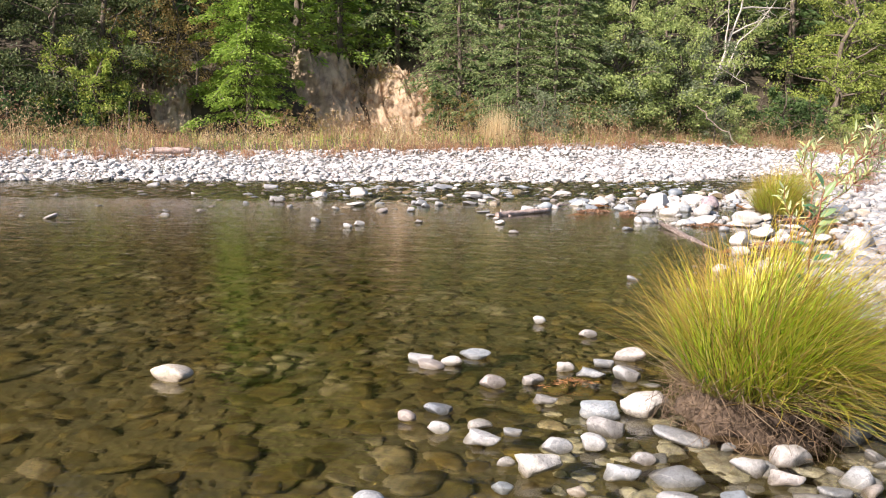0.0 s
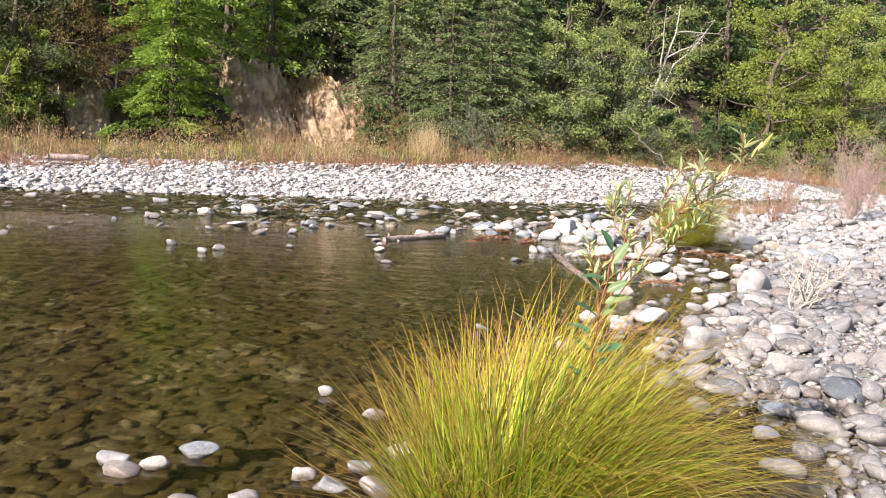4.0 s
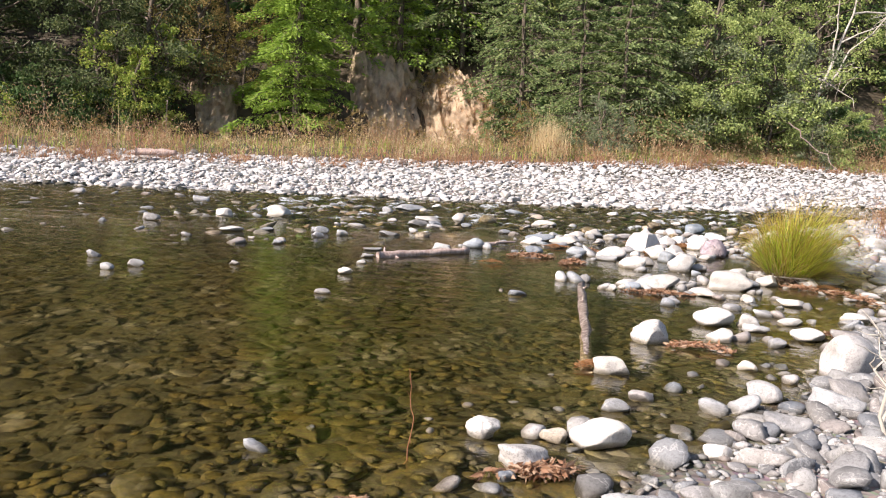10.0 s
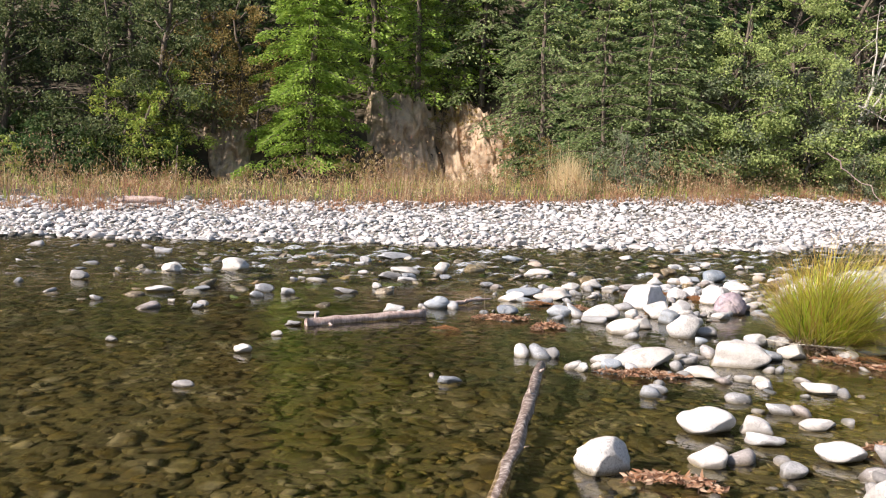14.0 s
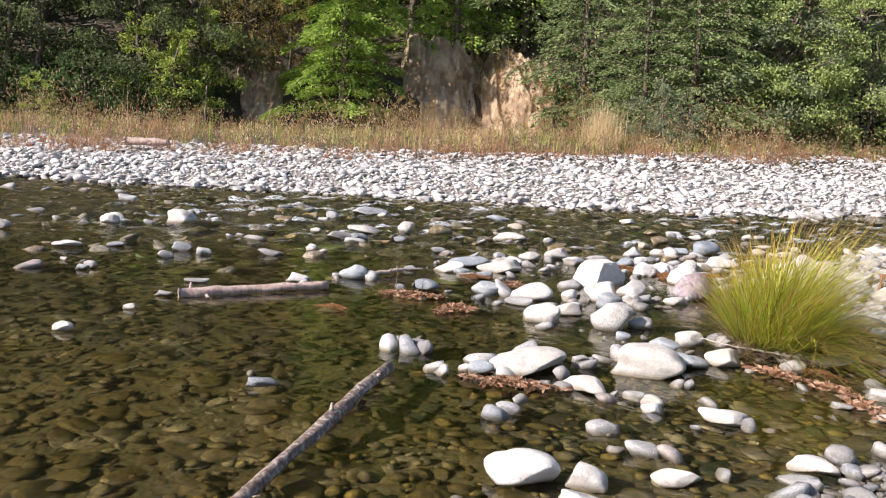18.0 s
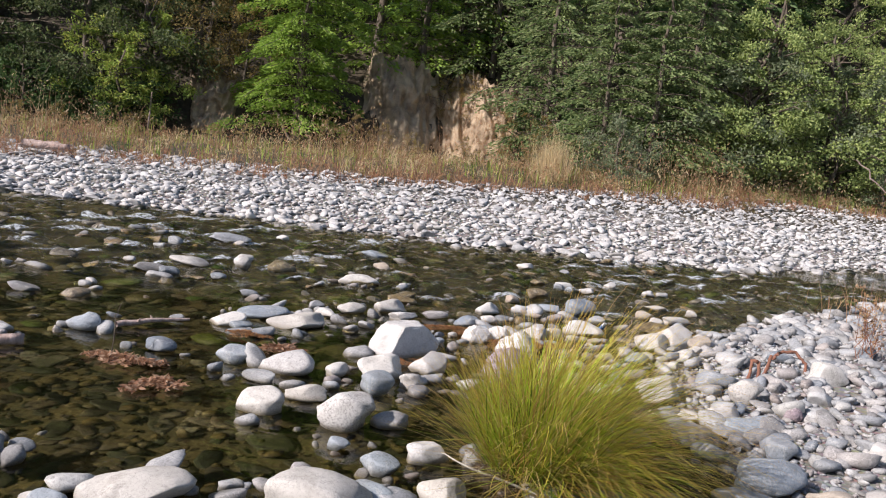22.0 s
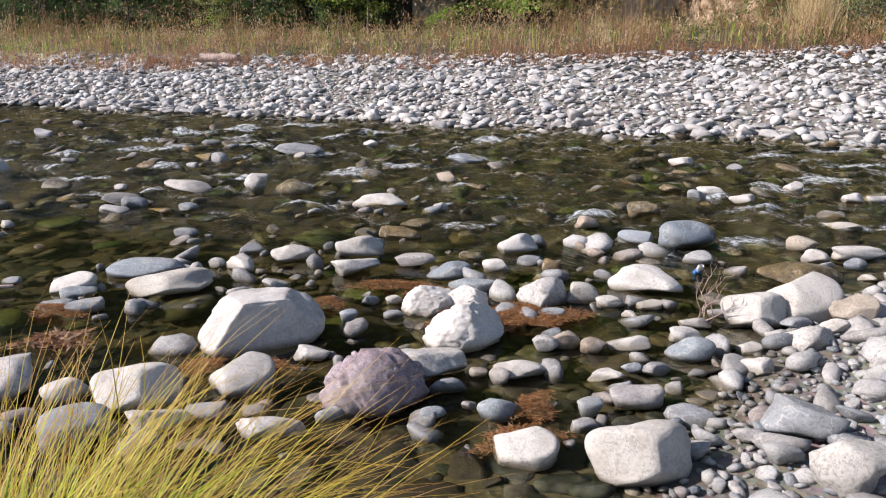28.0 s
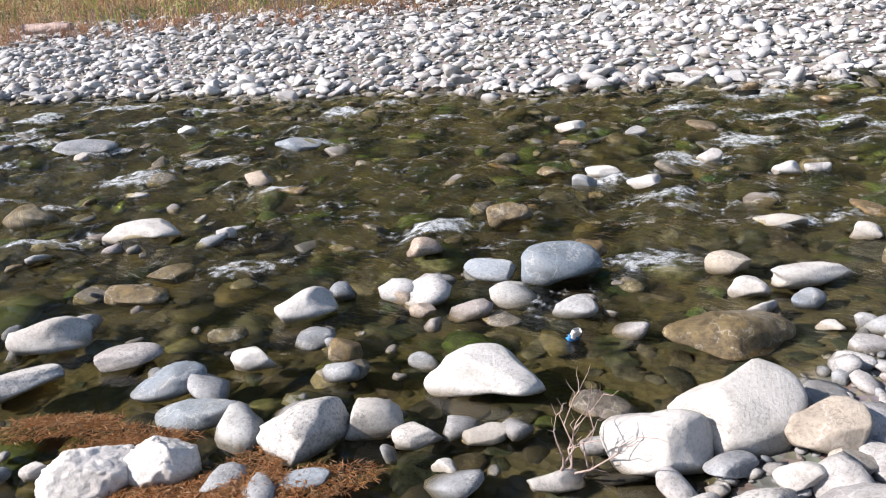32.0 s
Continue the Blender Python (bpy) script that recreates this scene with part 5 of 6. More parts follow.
def broadleaf(h, spread, n_leaf, size, leaf, bark, name, lean=0.0, low=0.15, seeds=24):
    """Trunk, limbs and a loose crown of leaf clusters with gaps."""
    root = new(name)
    top = (lean * h, 0, h * 0.92)
    trunk = bent((0, 0, -0.4), top, 8, 0, 0.03)
    tubes = [tube(trunk, [h * 0.018 * (1 - 0.8 * i / 7) + 0.01 for i in range(8)])]
    pos, way = [], []
    per = n_leaf // seeds
    for k in range(seeds):
        u = low + (1 - low) * (k + 0.5) / seeds
        base = trunk[0].lerp(trunk[-1], min(u * 0.85, 1))
        th = k * 2.4 + RNG.uniform(-0.4, 0.4)
        reach = spread * (0.35 + 0.65 * math.sin(math.pi * min(1, 0.18 + u * 0.8))) * RNG.uniform(0.65, 1.15)
        tip = base + Vector((math.cos(th) * reach, math.sin(th) * reach, h * RNG.uniform(0.0, 0.14)))
        limb = bent(base, tip, 5, -0.08, 0.06)
        tubes.append(tube(limb, [h * 0.006 * (1 - 0.8 * i / 4) + 0.004 for i in range(5)], 4))
        for _ in range(3):
            a = limb[RNG.integers(2, 5)]
            b = a + Vector(RNG.normal(0, 0.5, 3)) * reach * 0.5
            tubes.append(tube(bent(a, b, 3, 0, 0.1), [0.012, 0.008, 0.004], 3))
            m = per // 3
            t = RNG.uniform(0, 1, m) ** 0.6
            q = np.array(a)[None] + (np.array(b) - np.array(a))[None] * t[:, None] + RNG.normal(0, 0.105, (m, 3)) * reach * np.array([1, 1, 0.55])
            pos.append(q)
            way.append(RNG.normal(0, 1, (m, 3)) + np.array([math.cos(th) * 0.6, math.sin(th) * 0.6, -0.5]))
    part("trunk", mesh_of("trunk", *join(tubes), bark), root)
    v, f = leaves(np.concatenate(pos), np.concatenate(way), RNG.uniform(0.6, 1.3, sum(map(len, pos))) * size, 0.6)
    part("crown", mesh_of("crown", v, f, leaf, smooth=False), root)
    return root


def conifer(h, spread, whorls, per, size, leaf, bark, name, droop=0.25, bare=0.08, dense=46, puff=0.12):
    """Trunk with whorls of drooping boughs, each fringed with flat sprays."""
    root = new(name)
    trunk = [Vector((RNG.normal(0, 0.02) * i, RNG.normal(0, 0.02) * i, -0.4 + (h + 0.4) * i / 8)) for i in range(9)]
    tubes = [tube(trunk, [h * 0.016 * (1 - 0.93 * i / 8) + 0.01 for i in range(9)], 8)]
    pos, way, big = [], [], []
    for k in range(whorls):
        u = bare + (1 - bare) * (k / whorls) ** 0.92
        for j in range(per):
            th = j * math.tau / per + k * 1.1 + RNG.uniform(-0.3, 0.3)
            reach = spread * (1 - u) ** 0.75 * RNG.uniform(0.45, 1.35) * (1 + 0.25 * math.sin(2.3 * k + 1.7 * j)) + 0.25
            base = Vector((0, 0, h * u))
            out = Vector((math.cos(th), math.sin(th), 0))
            tip = base + out * reach + Vector((0, 0, -droop * reach * RNG.uniform(0.4, 1.2)))
            bough = bent(base, tip, 5, -0.1, 0.03)
            tubes.append(tube(bough, [0.03 * (1 - 0.8 * i / 4) + 0.005 for i in range(5)], 3))
            m = int(dense * (0.35 + reach / spread))
            t = RNG.uniform(0.12, 1.0, m) ** 0.8
            side = np.array([-out.y, out.x, 0])
            ax = np.array(bough)
            idx = np.clip((t * 4).astype(int), 0, 3)
            q = ax[idx] + (ax[idx + 1] - ax[idx]) * (t * 4 - idx)[:, None]
            w = RNG.normal(0, 1, m)
            wide = 0.30 * reach * (1.1 - t)
            q = q + side[None] * (w * wide)[:, None] + np.array([0, 0, -1])[None] * (np.abs(w) * wide * 0.35 + RNG.uniform(-0.4 * puff, puff, m) * (0.6 + reach / spread))[:, None]
            pos.append(q)
            way.append(np.array(out)[None] * 0.9 + side[None] * (np.sign(w) * 0.7)[:, None] + np.array([0, 0, -0.45])[None] + RNG.normal(0, 0.25, (m, 3)))
    part("trunk", mesh_of("trunk", *join(tubes), bark), root)
    p = np.concatenate(pos)
    v, f = leaves(p, np.concatenate(way), RNG.uniform(0.6, 1.3, len(p)) * size, 0.42, 0.05)
    part("crown", mesh_of("crown", v, f, leaf, smooth=False), root)
    return root


def stand(root, label, category, group, spots):
    """Plants a first tree and its copies: x, y, turn, scale, sink."""
    tagged(root, label, category, group)
    for k, (x, y, turn, sc, dz) in enumerate(spots):
        m = Matrix.Translation((x, y, float(height(x, y)) + dz)) @ pose(0, 0, 0, 0, 0, turn)
        ob = root if k == 0 else copy_thing(root, m)
        ob.matrix_basis = m @ Matrix.Diagonal((sc, sc, sc, 1))


def behind(s, o):
    x, y = place(s, o - 0.45 + float(foot(s)))
    return x, y


def row(s0, s1, step, o0, o1, sc0=0.8, sc1=1.25):
    out = []
    for s in np.arange(s0, s1, step):
        x, y = behind(s + RNG.uniform(-0.4, 0.4) * step, RNG.uniform(o0, o1))
        out.append((x, y, RNG.uniform(0, 360), RNG.uniform(sc0, sc1), -0.2))
    return out


# the bright fir in front of the cliff, its neighbour, and the grey-green hemlock
stand(conifer(18, 3.5, 27, 6, 0.19, M_FIR, M_BARK, "fir_tree", 0.26, 0.10, 330, 0.17), "bright yellow-green young fir at the cliff foot", "tree", "firs", [(*behind(7.6, 19.0), 20, 1.0, -0.6)])
stand(conifer(15, 3.2, 20, 6, 0.25, M_FIR, M_BARK, "fir_tree", 0.3, 0.07, 90, 0.16), "green fir on the edge above the bare cliff", "tree", "firs", [(*behind(14.2, 22.4), 70, 0.9, 1.6), (*behind(11.6, 24.0), 10, 1.2, -0.5), (*behind(16.8, 25.0), 130, 1.1, -0.5)])
stand(conifer(11, 3.6, 17, 6, 0.2, M_HEMLOCK, M_BARK, "hemlock_tree", 0.22, 0.02, 110), "grey-green hemlock with layered drooping boughs", "tree", "hemlocks",
      [(*place(21.4, 17.4), 0, 0.85, 0.3), (*place(23.4, 16.6), 130, 0.95, -0.2), (*behind(20.2, 19.6), 40, 1.1, 0.8), (*behind(18.4, 24.6), 200, 1.2, 0.5), (*place(25.8, 18.4), 75, 1.1, -0.3)])
# dark conifers of the slope behind; unseen upper rows added to darken water reflections
stand(conifer(20, 4.2, 18, 5, 0.62, M_DARKFIR, M_BARK, "conifer", 0.3, 0.03, 22), "dark tall conifer on the shaded slope, upper rows added unseen", "tree", "slope conifers",
      row(-34, 75, 6.5, 26, 31) + row(-70, 90, 6.5, 34, 39, 1.0, 1.4) + row(-80, 100, 8.5, 43, 50, 1.3, 1.7))
# broadleaf trees along the left of the cliff, their shade put into the leaf colour
stand(broadleaf(12, 3.8, 7200, 0.2, M_SHADE, M_BARK, "broadleaf_tree", 0.05, 0.06), "grey-green broadleaf tree with bare twigs, shade in its leaf colour", "tree", "bank trees",
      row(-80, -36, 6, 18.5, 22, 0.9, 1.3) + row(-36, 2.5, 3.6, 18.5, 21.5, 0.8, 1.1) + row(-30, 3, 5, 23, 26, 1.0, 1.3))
stand(broadleaf(5.0, 1.7, 4600, 0.115, M_YELLOW, M_BARK, "shrub", 0.0, 0.02, 16), "yellow-green leafy shrub at the bank foot", "shrub", "bank shrubs",
      [(*behind(-0.8, 17.0), 0, 1.15, -0.2), (*behind(-2.0, 18.0), 80, 1.35, 0), (*behind(0.3, 18.4), 200, 1.3, 0.4), (*behind(-7.0, 16.2), 50, 0.6, 0)])
stand(broadleaf(5.5, 2.0, 3600, 0.11, M_BROWN, M_BARK, "shrub", 0.05, 0.05, 16), "russet-olive shrub hanging over the bank", "shrub", "bank shrubs",
      [(*behind(2.2, 20.4), 0, 1.3, 1.6), (*behind(3.6, 20.8), 120, 1.3, 2.0), (*behind(4.6, 19.8), 60, 0.9, 1.6)] + [(*behind(q, r), 40 * k, sc, 0.2) for k, (q, r, sc) in enumerate(((12.0, 15.9, 0.32), (13.4, 16.2, 0.25), (9.2, 16.4, 0.35), (19.4, 15.6, 0.42), (10.6, 16.4, 0.4), (18.8, 18.4, 0.6), (17.0, 20.8, 0.6), (15.6, 21.2, 0.5), (19.8, 17.4, 0.5), (16.4, 17.4, 0.25)))] + row(-16, 26, 1.7, 9.5, 15.5, 0.14, 0.28))
# low growth filling the foot of the wood, shade put into its dark leaves
stand(broadleaf(3.4, 1.9, 2200, 0.17, M_DARKFIR, M_BARK, "undergrowth", 0.0, 0.0, 16), "undergrowth at the foot of the wood, shade in its leaf colour", "shrub", "undergrowth",
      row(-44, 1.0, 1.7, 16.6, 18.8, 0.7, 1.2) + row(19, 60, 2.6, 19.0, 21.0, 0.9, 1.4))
# alders to the right of the cliff
stand(broadleaf(10.5, 3.6, 9500, 0.15, M_ALDER, M_BARK, "alder_tree", 0.08, 0.05), "leafy grey-green alder with pale limbs", "tree", "alders",
      [(*behind(28.0, 17.6), 10, 1.0, -0.3)] + row(29.5, 37, 4.4, 18.0, 20.5, 0.75, 1.0) + row(58, 88, 5.6, 18.5, 21.5, 0.8, 1.1) + row(26, 88, 9.0, 26, 29, 0.9, 1.3))
stand(broadleaf(15.0, 4.2, 11000, 0.17, M_SUNLIT, M_BARK, "maple_tree", 0.05, 0.03), "tall sunlit yellow-green broadleaf tree at the bend", "tree", "sunlit trees",
      [(*behind(q, r), turn, sc, -0.3) for q, r, turn, sc in ((48.5, 19.6, 0, 0.95), (52.5, 18.6, 80, 0.8), (56.5, 19.4, 150, 1.05), (61.5, 18.4, 220, 0.95), (54.0, 23.5, 300, 1.2), (67.0, 19.0, 40, 1.1))])
stand(broadleaf(4.6, 2.5, 6000, 0.12, M_ALDER, M_BARK, "alder_bush", 0.0, 0.0, 18), "dense alder bush at the edge of the dry grass", "shrub", "alder bushes",
      row(25.5, 37, 3.4, 16.5, 18.0, 0.8, 1.25) + row(39, 46.5, 3.0, 21.5, 23.5, 0.6, 0.9) + row(47, 80, 4.2, 16.2, 18.0, 0.6, 1.0))
stand(broadleaf(2.6, 1.3, 2200, 0.09, M_SILVER, M_BARK, "willow_bush", 0.0, 0.0, 12), "small silvery willow bush in dry grass", "shrub", "silver willows",
      [(*place(20.7, 13.2), 0, 1.15, -0.1), (*place(22.0, 14.2), 90, 0.85, 0), (*place(33.4, 14.6), 30, 0.9, 0), (*place(21.0, 14.4), 200, 1.2, 0.2)])


stand(broadleaf(9.0, 3.4, 6500, 0.2, M_SILVER, M_BARK, "willow_tree", 0.18, 0.1), "tall pale grey-green willow leaning over the bank", "tree", "bank willows",
      [(*behind(q, r), turn, sc, 0) for q, r, turn, sc in ((27.0, 17.8, 0, 0.85), (33.0, 18.4, 30, 0.9), (57.0, 18.0, 20, 0.8))])
# the bare cliff and the slumped tan slope beside it
def cliff(name, s0, s1, o0, depth, z0, z1, label):
    n, m = 80, 60
    vs = []
    for j in range(m):
        v = j / (m - 1)
        for i in range(n):
            u = i / (n - 1)
            s = s0 + (s1 - s0) * u
            edge = math.sin(math.pi * u) ** 0.6
            bulge = noise.fractal(Vector((s * 0.55, v * 2.2, 3.0)), 0.9, 2.0, 5) * 1.1 + noise.fractal(Vector((s * 2.6, v * 3.0, 9.0)), 0.7, 2.1, 4) * 0.22
            o = o0 + depth * v ** 0.7 - 0.6 * edge - bulge + (1 - edge) * 3.2 + 0.9 * max(0.0, v - 0.75) ** 1.0 * 6 * (0.4 + 0.6 * math.sin(s * 2.1) ** 2)
            x, y = behind(s, o)
            crown = 0.66 + 0.34 * edge + 0.2 * noise.fractal(Vector((s * 0.9, 4.0, 1.0)), 0.8, 2.0, 4)
            vs.append((x, y, z0 + (z1 - z0) * v * crown))
    fs = [(j * n + i, j * n + i + 1, (j + 1) * n + i + 1, (j + 1) * n + i) for j in range(m - 1) for i in range(n - 1)]
    return tagged(new(name, mesh_of(name, vs, fs, M_CLIFF)), label, "cliff", kind="structure")


cliff("cliff", 10.0, 16.6, 18.6, 2.6, 0.4, 6.9, "bare eroded cliff of pale grey-brown soil")
slump = cliff("slump", 14.2, 20.2, 16.4, 5.4, 0.3, 6.3, "slumped tan earth slope with dry grass")
cliff("lower_cliff", 1.2, 5.0, 18.6, 1.6, 0.4, 4.9, "shaded grey earth face under roots")


def blades(x, y, z, ln, lean, width, segs=2, curl=0.35):
    """Upright grass blades that taper and bend over, as arrays."""
    n = len(x)
    th = RNG.uniform(0, math.tau, n)
    dx, dy = np.cos(th) * lean, np.sin(th) * lean
    sx, sy = -np.sin(th + RNG.normal(0, 1, n)), np.cos(th)
    vs = []
    for k in range(segs + 1):
        u = k / segs
        px, py = x + dx * ln * (u * 0.6 + curl * u * u), y + dy * ln * (u * 0.6 + curl * u * u)
        pz = z + ln * (u - lean * curl * u * u)
        w = width * (1 - 0.85 * u) / 2
        vs += [np.stack([px - sx * w, py - sy * w, pz], -1), np.stack([px + sx * w, py + sy * w, pz], -1)]
    v = np.stack(vs, 1).reshape(-1, 3)
    k = 2 * (segs + 1)
    f = np.concatenate([np.stack([np.arange(n) * k + 2 * i, np.arange(n) * k + 2 * i + 1, np.arange(n) * k + 2 * i + 3, np.arange(n) * k + 2 * i + 2], -1) for i in range(segs)])
    return v, f


def sward(s, o):
    """Offset of grass that fills the level ground between the bar's top and the bank's foot."""
    ex = np.where(s > 19, np.minimum(0.045 * (s - 19) ** 2, 3.0), 0)
    return o - 0.45 + ex + wide(s) * np.clip((16.5 - o) / 9, 0, 1) + foot(s) * np.clip((o - 8.5) / 8, 0, 1)


def grass_strip(name, n, s0, s1, o0, o1, lo, hi, mat, width, label, clump=0.5, power=1.0):
    s = RNG.uniform(s0, s1, n)
    o = o0 + (o1 - o0) * RNG.uniform(0, 1, n) ** power
    s = s + clump * np.sin(s * 2.6 + o * 2.1) + 0.25 * np.sin(s * 9.0 + o * 5)
    tall = lo + (hi - lo) * RNG.uniform(0, 1, n) * (0.5 + 0.3 * np.sin(s * 1.3 + 2 * np.sin(s * 0.37)) * np.cos(o * 0.9) + 0.3 * np.sin(s * 3.7 + o) * np.sin(s * 0.83))
    x, y = place(s, sward(s, o))
    v, f = blades(x, y, height(x, y) - 0.05, np.maximum(tall, lo), RNG.uniform(0.02, 0.6, n) ** 1.6, width)
    return tagged(new(name, mesh_of(name, v, f, mat, smooth=False)), label, "grass", kind="stuff")


def clump_strip(name, clumps, per, s0, s1, o0, o1, lo, hi, mat, width, label, spread=0.16, lean=0.5, power=1.0):
    """Grass in separate tufts, each with its own height and lean."""
    cs = RNG.uniform(s0, s1, clumps)
    co_ = o0 + (o1 - o0) * RNG.uniform(0, 1, clumps) ** power
    ch = lo + (hi - lo) * RNG.uniform(0, 1, clumps) ** 2.6 * (0.55 + 0.45 * np.sin(cs * 0.8 + 1.7 * np.sin(cs * 0.31 + 1)))
    k = RNG.integers(0, clumps, clumps * per)
    n = len(k)
    s, o = cs[k] + RNG.normal(0, spread, n), co_[k] + RNG.normal(0, spread, n)
    x, y = place(s, sward(s, o))
    v, f = blades(x, y, height(x, y) - 0.05, np.maximum(ch[k], lo) * RNG.uniform(0.45, 1.1, n), RNG.uniform(0.03, 1.0, n) ** 1.2 * lean, width * RNG.uniform(0.4, 1.1, n), 3, 0.8)
    return tagged(new(name, mesh_of(name, v, f, mat, smooth=False)), label, "grass", kind="stuff")


def weed_clouds(name, clumps, per, s0, s1, o0, o1, lo, hi, mat, size, label):
    """Dry weeds gone to seed: loose clouds of small scraps, uneven in height."""
    cs, co_ = RNG.uniform(s0, s1, clumps), RNG.uniform(o0, o1, clumps)
    ch = lo + (hi - lo) * RNG.uniform(0, 1, clumps) ** 2.2 * (0.6 + 0.4 * np.sin(cs * 0.9 + 1.3 * np.sin(cs * 0.41)))
    k = RNG.integers(0, clumps, clumps * per)
    n = len(k)
    r = ch[k] * 0.34
    s, o = cs[k] + RNG.normal(0, 1, n) * r, co_[k] + RNG.normal(0, 1, n) * r
    x, y = place(s, sward(s, o))
    q = np.stack([x, y, height(x, y) + ch[k] * RNG.uniform(0.0, 1.0, n) ** 0.8], -1)
    v, f = leaves(q, RNG.normal(0, 0.7, (n, 3)) + np.array([0, 0, 1.0]), RNG.uniform(0.5, 1.5, n) * size, 0.22, 0.05)
    return tagged(new(name, mesh_of(name, v, f, mat, smooth=False)), label, "weeds", kind="stuff")


weed_clouds("seeding_weeds", 520, 50, -8, 50, 7.4, 15.5, 0.3, 2.6, M_DRY, 0.12, "tan dry weeds gone to seed on the far bank")
weed_clouds("straw_weeds", 260, 50, -10, 50, 7.4, 15.5, 0.3, 2.4, M_PALEDRY, 0.11, "pale straw-coloured weeds on the far bank")
weed_clouds("russet_weeds", 300, 36, -4, 50, 6.2, 9.5, 0.12, 0.9, M_REDWEED, 0.09, "russet dry weeds at the top of the gravel")
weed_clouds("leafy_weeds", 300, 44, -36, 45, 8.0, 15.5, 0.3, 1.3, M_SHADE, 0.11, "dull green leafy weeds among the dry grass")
# tufts that hang over the slumped slope
at = np.array([v.co[:] for v in slump.data.vertices]).reshape(60, 80, 3)
ti, tj = RNG.integers(6, 74, 260), RNG.integers(2, 58, 260)
k = RNG.integers(0, 260, 5200)
tuft = at[tj[k], ti[k]] + RNG.normal(0, 0.14, (5200, 3)) * np.array([1, 1, 0.4])
v, f = blades(tuft[:, 0], tuft[:, 1], tuft[:, 2] - 0.06, RNG.uniform(0.25, 0.95, 5200), RNG.uniform(0.1, 1.1, 5200), 0.022 * RNG.uniform(0.5, 1.1, 5200), 3, 0.8)
tagged(new("slump_tufts", mesh_of("slump_tufts", v, f, M_DRY, smooth=False)), "dry grass tufts on the slumped earth slope", "grass", kind="stuff")
clump_strip("dry_grass", 1500, 15, -40, 60, 7.8, 16.5, 0.4, 3.2, M_DRY, 0.02, "tall dry tan grass in uneven tufts along the far bank", 0.24, 1.1)
clump_strip("pale_grass", 300, 18, -40, 60, 8.5, 16.5, 0.6, 3.0, M_PALEDRY, 0.018, "pale straw-coloured grass tufts on the far bank", 0.15, 0.45)
clump_strip("reddish_weeds", 1100, 16, -40, 60, 6.6, 15.5, 0.25, 2.8, M_REDWEED, 0.02, "reddish-brown dry weeds above the gravel", 0.26, 1.1, 1.5)
clump_strip("tall_grass", 26, 60, 17.6, 18.5, 10.2, 11.4, 1.4, 2.6, M_PALEDRY, 0.024, "tall pale grass clump before the tan slope", 0.2, 0.35)
grass_strip("low_weeds", 5000, -40, 60, 6.6, 9.5, 0.15, 0.5, M_DRY, 0.03, "low reddish weeds at the top of the gravel", 0.6)
grass_strip("bank_grass", 6000, -42, -7, 6.8, 12, 0.2, 0.7, M_YELLOW, 0.035, "yellowish green grass at the upstream end of the bar", 0.6)
grass_strip("green_weeds", 3500, -42, 40, 8.5, 16, 0.3, 1.1, M_YELLOW, 0.05, "green weeds among the dry grass", 1.2)


def sedge(name, root, k, mat, label, radius, ln, l0, l1, stand_up, arch0, arch1, sweep, up, width=0.0062, flop=0.0):
    """Arching blades that fan out from the crown of a tussock; sweep is the way they lean as a whole."""
    r = np.sqrt(RNG.uniform(0, 1, k))
    th = RNG.uniform(0, math.tau, k)
    L = ln * RNG.uniform(l0, l1, k)
    a = th + RNG.normal(0, 0.45, k)
    ax, ay = np.cos(a) * (0.25 + r) + sweep[0] * 0.4, np.sin(a) * (0.25 + r) + sweep[1] * 0.4
    a = np.arctan2(ay, ax)
    lean = np.clip(np.cos(a) * sweep[0] + np.sin(a) * sweep[1], -1, 1)
    rise = stand_up * r ** 1.2 * RNG.uniform(0.35, 1.15, k) * (1 + 0.35 * lean) + flop
    arch = RNG.uniform(arch0, arch1, k) * (1 + 0.5 * lean)
    L = L * (1 + 0.26 * lean)
    # blades stand in small tufts that share a lean
    tuft = RNG.integers(0, 90, k)
    rise = np.clip(rise + RNG.normal(0, 0.12, 90)[tuft], 0, 1.7)
    a = a + RNG.normal(0, 0.2, 90)[tuft]
    swerve = RNG.normal(0, 0.5, k)
    segs = 7
    px, py, zz = r * radius * np.cos(th) * 0.8, r * radius * np.sin(th) * 0.8, -0.05 * r
    vs = []
    for i in range(segs + 1):
        u = i / segs
        tilt = np.clip(rise + arch * u ** 1.7, 0, 1.3 + 0.6 * np.clip(lean, 0, 1))
        if i:
            px, py, zz = px + np.cos(a) * np.sin(tilt) * L / segs, py + np.sin(a) * np.sin(tilt) * L / segs, zz + np.cos(tilt) * L / segs
        a = a + swerve / segs
        w = width * (1 - 0.85 * u ** 1.6) / 2
        sx, sy = -np.sin(a), np.cos(a)
        low = np.maximum(zz, 0.03 - up)
        vs += [np.stack([px - sx * w, py - sy * w, low], -1), np.stack([px + sx * w, py + sy * w, low], -1)]
    v = np.stack(vs, 1).reshape(-1, 3)
    v[:, 2] += up * 0.8
    q = 2 * (segs + 1)
    n0 = np.arange(k) * q
    f = np.concatenate([np.stack([n0 + 2 * i, n0 + 2 * i + 1, n0 + 2 * i + 3, n0 + 2 * i + 2], -1) for i in range(segs)])
    me = mesh_of(name, v, f, mat, smooth=False)
    me.attributes.new("along", "FLOAT", "POINT").data.foreach_set("value", np.tile(np.repeat(np.arange(segs + 1) / segs, 2), k).astype(np.float32))
    return tagged(part(name, me, root, label), kind="stuff")


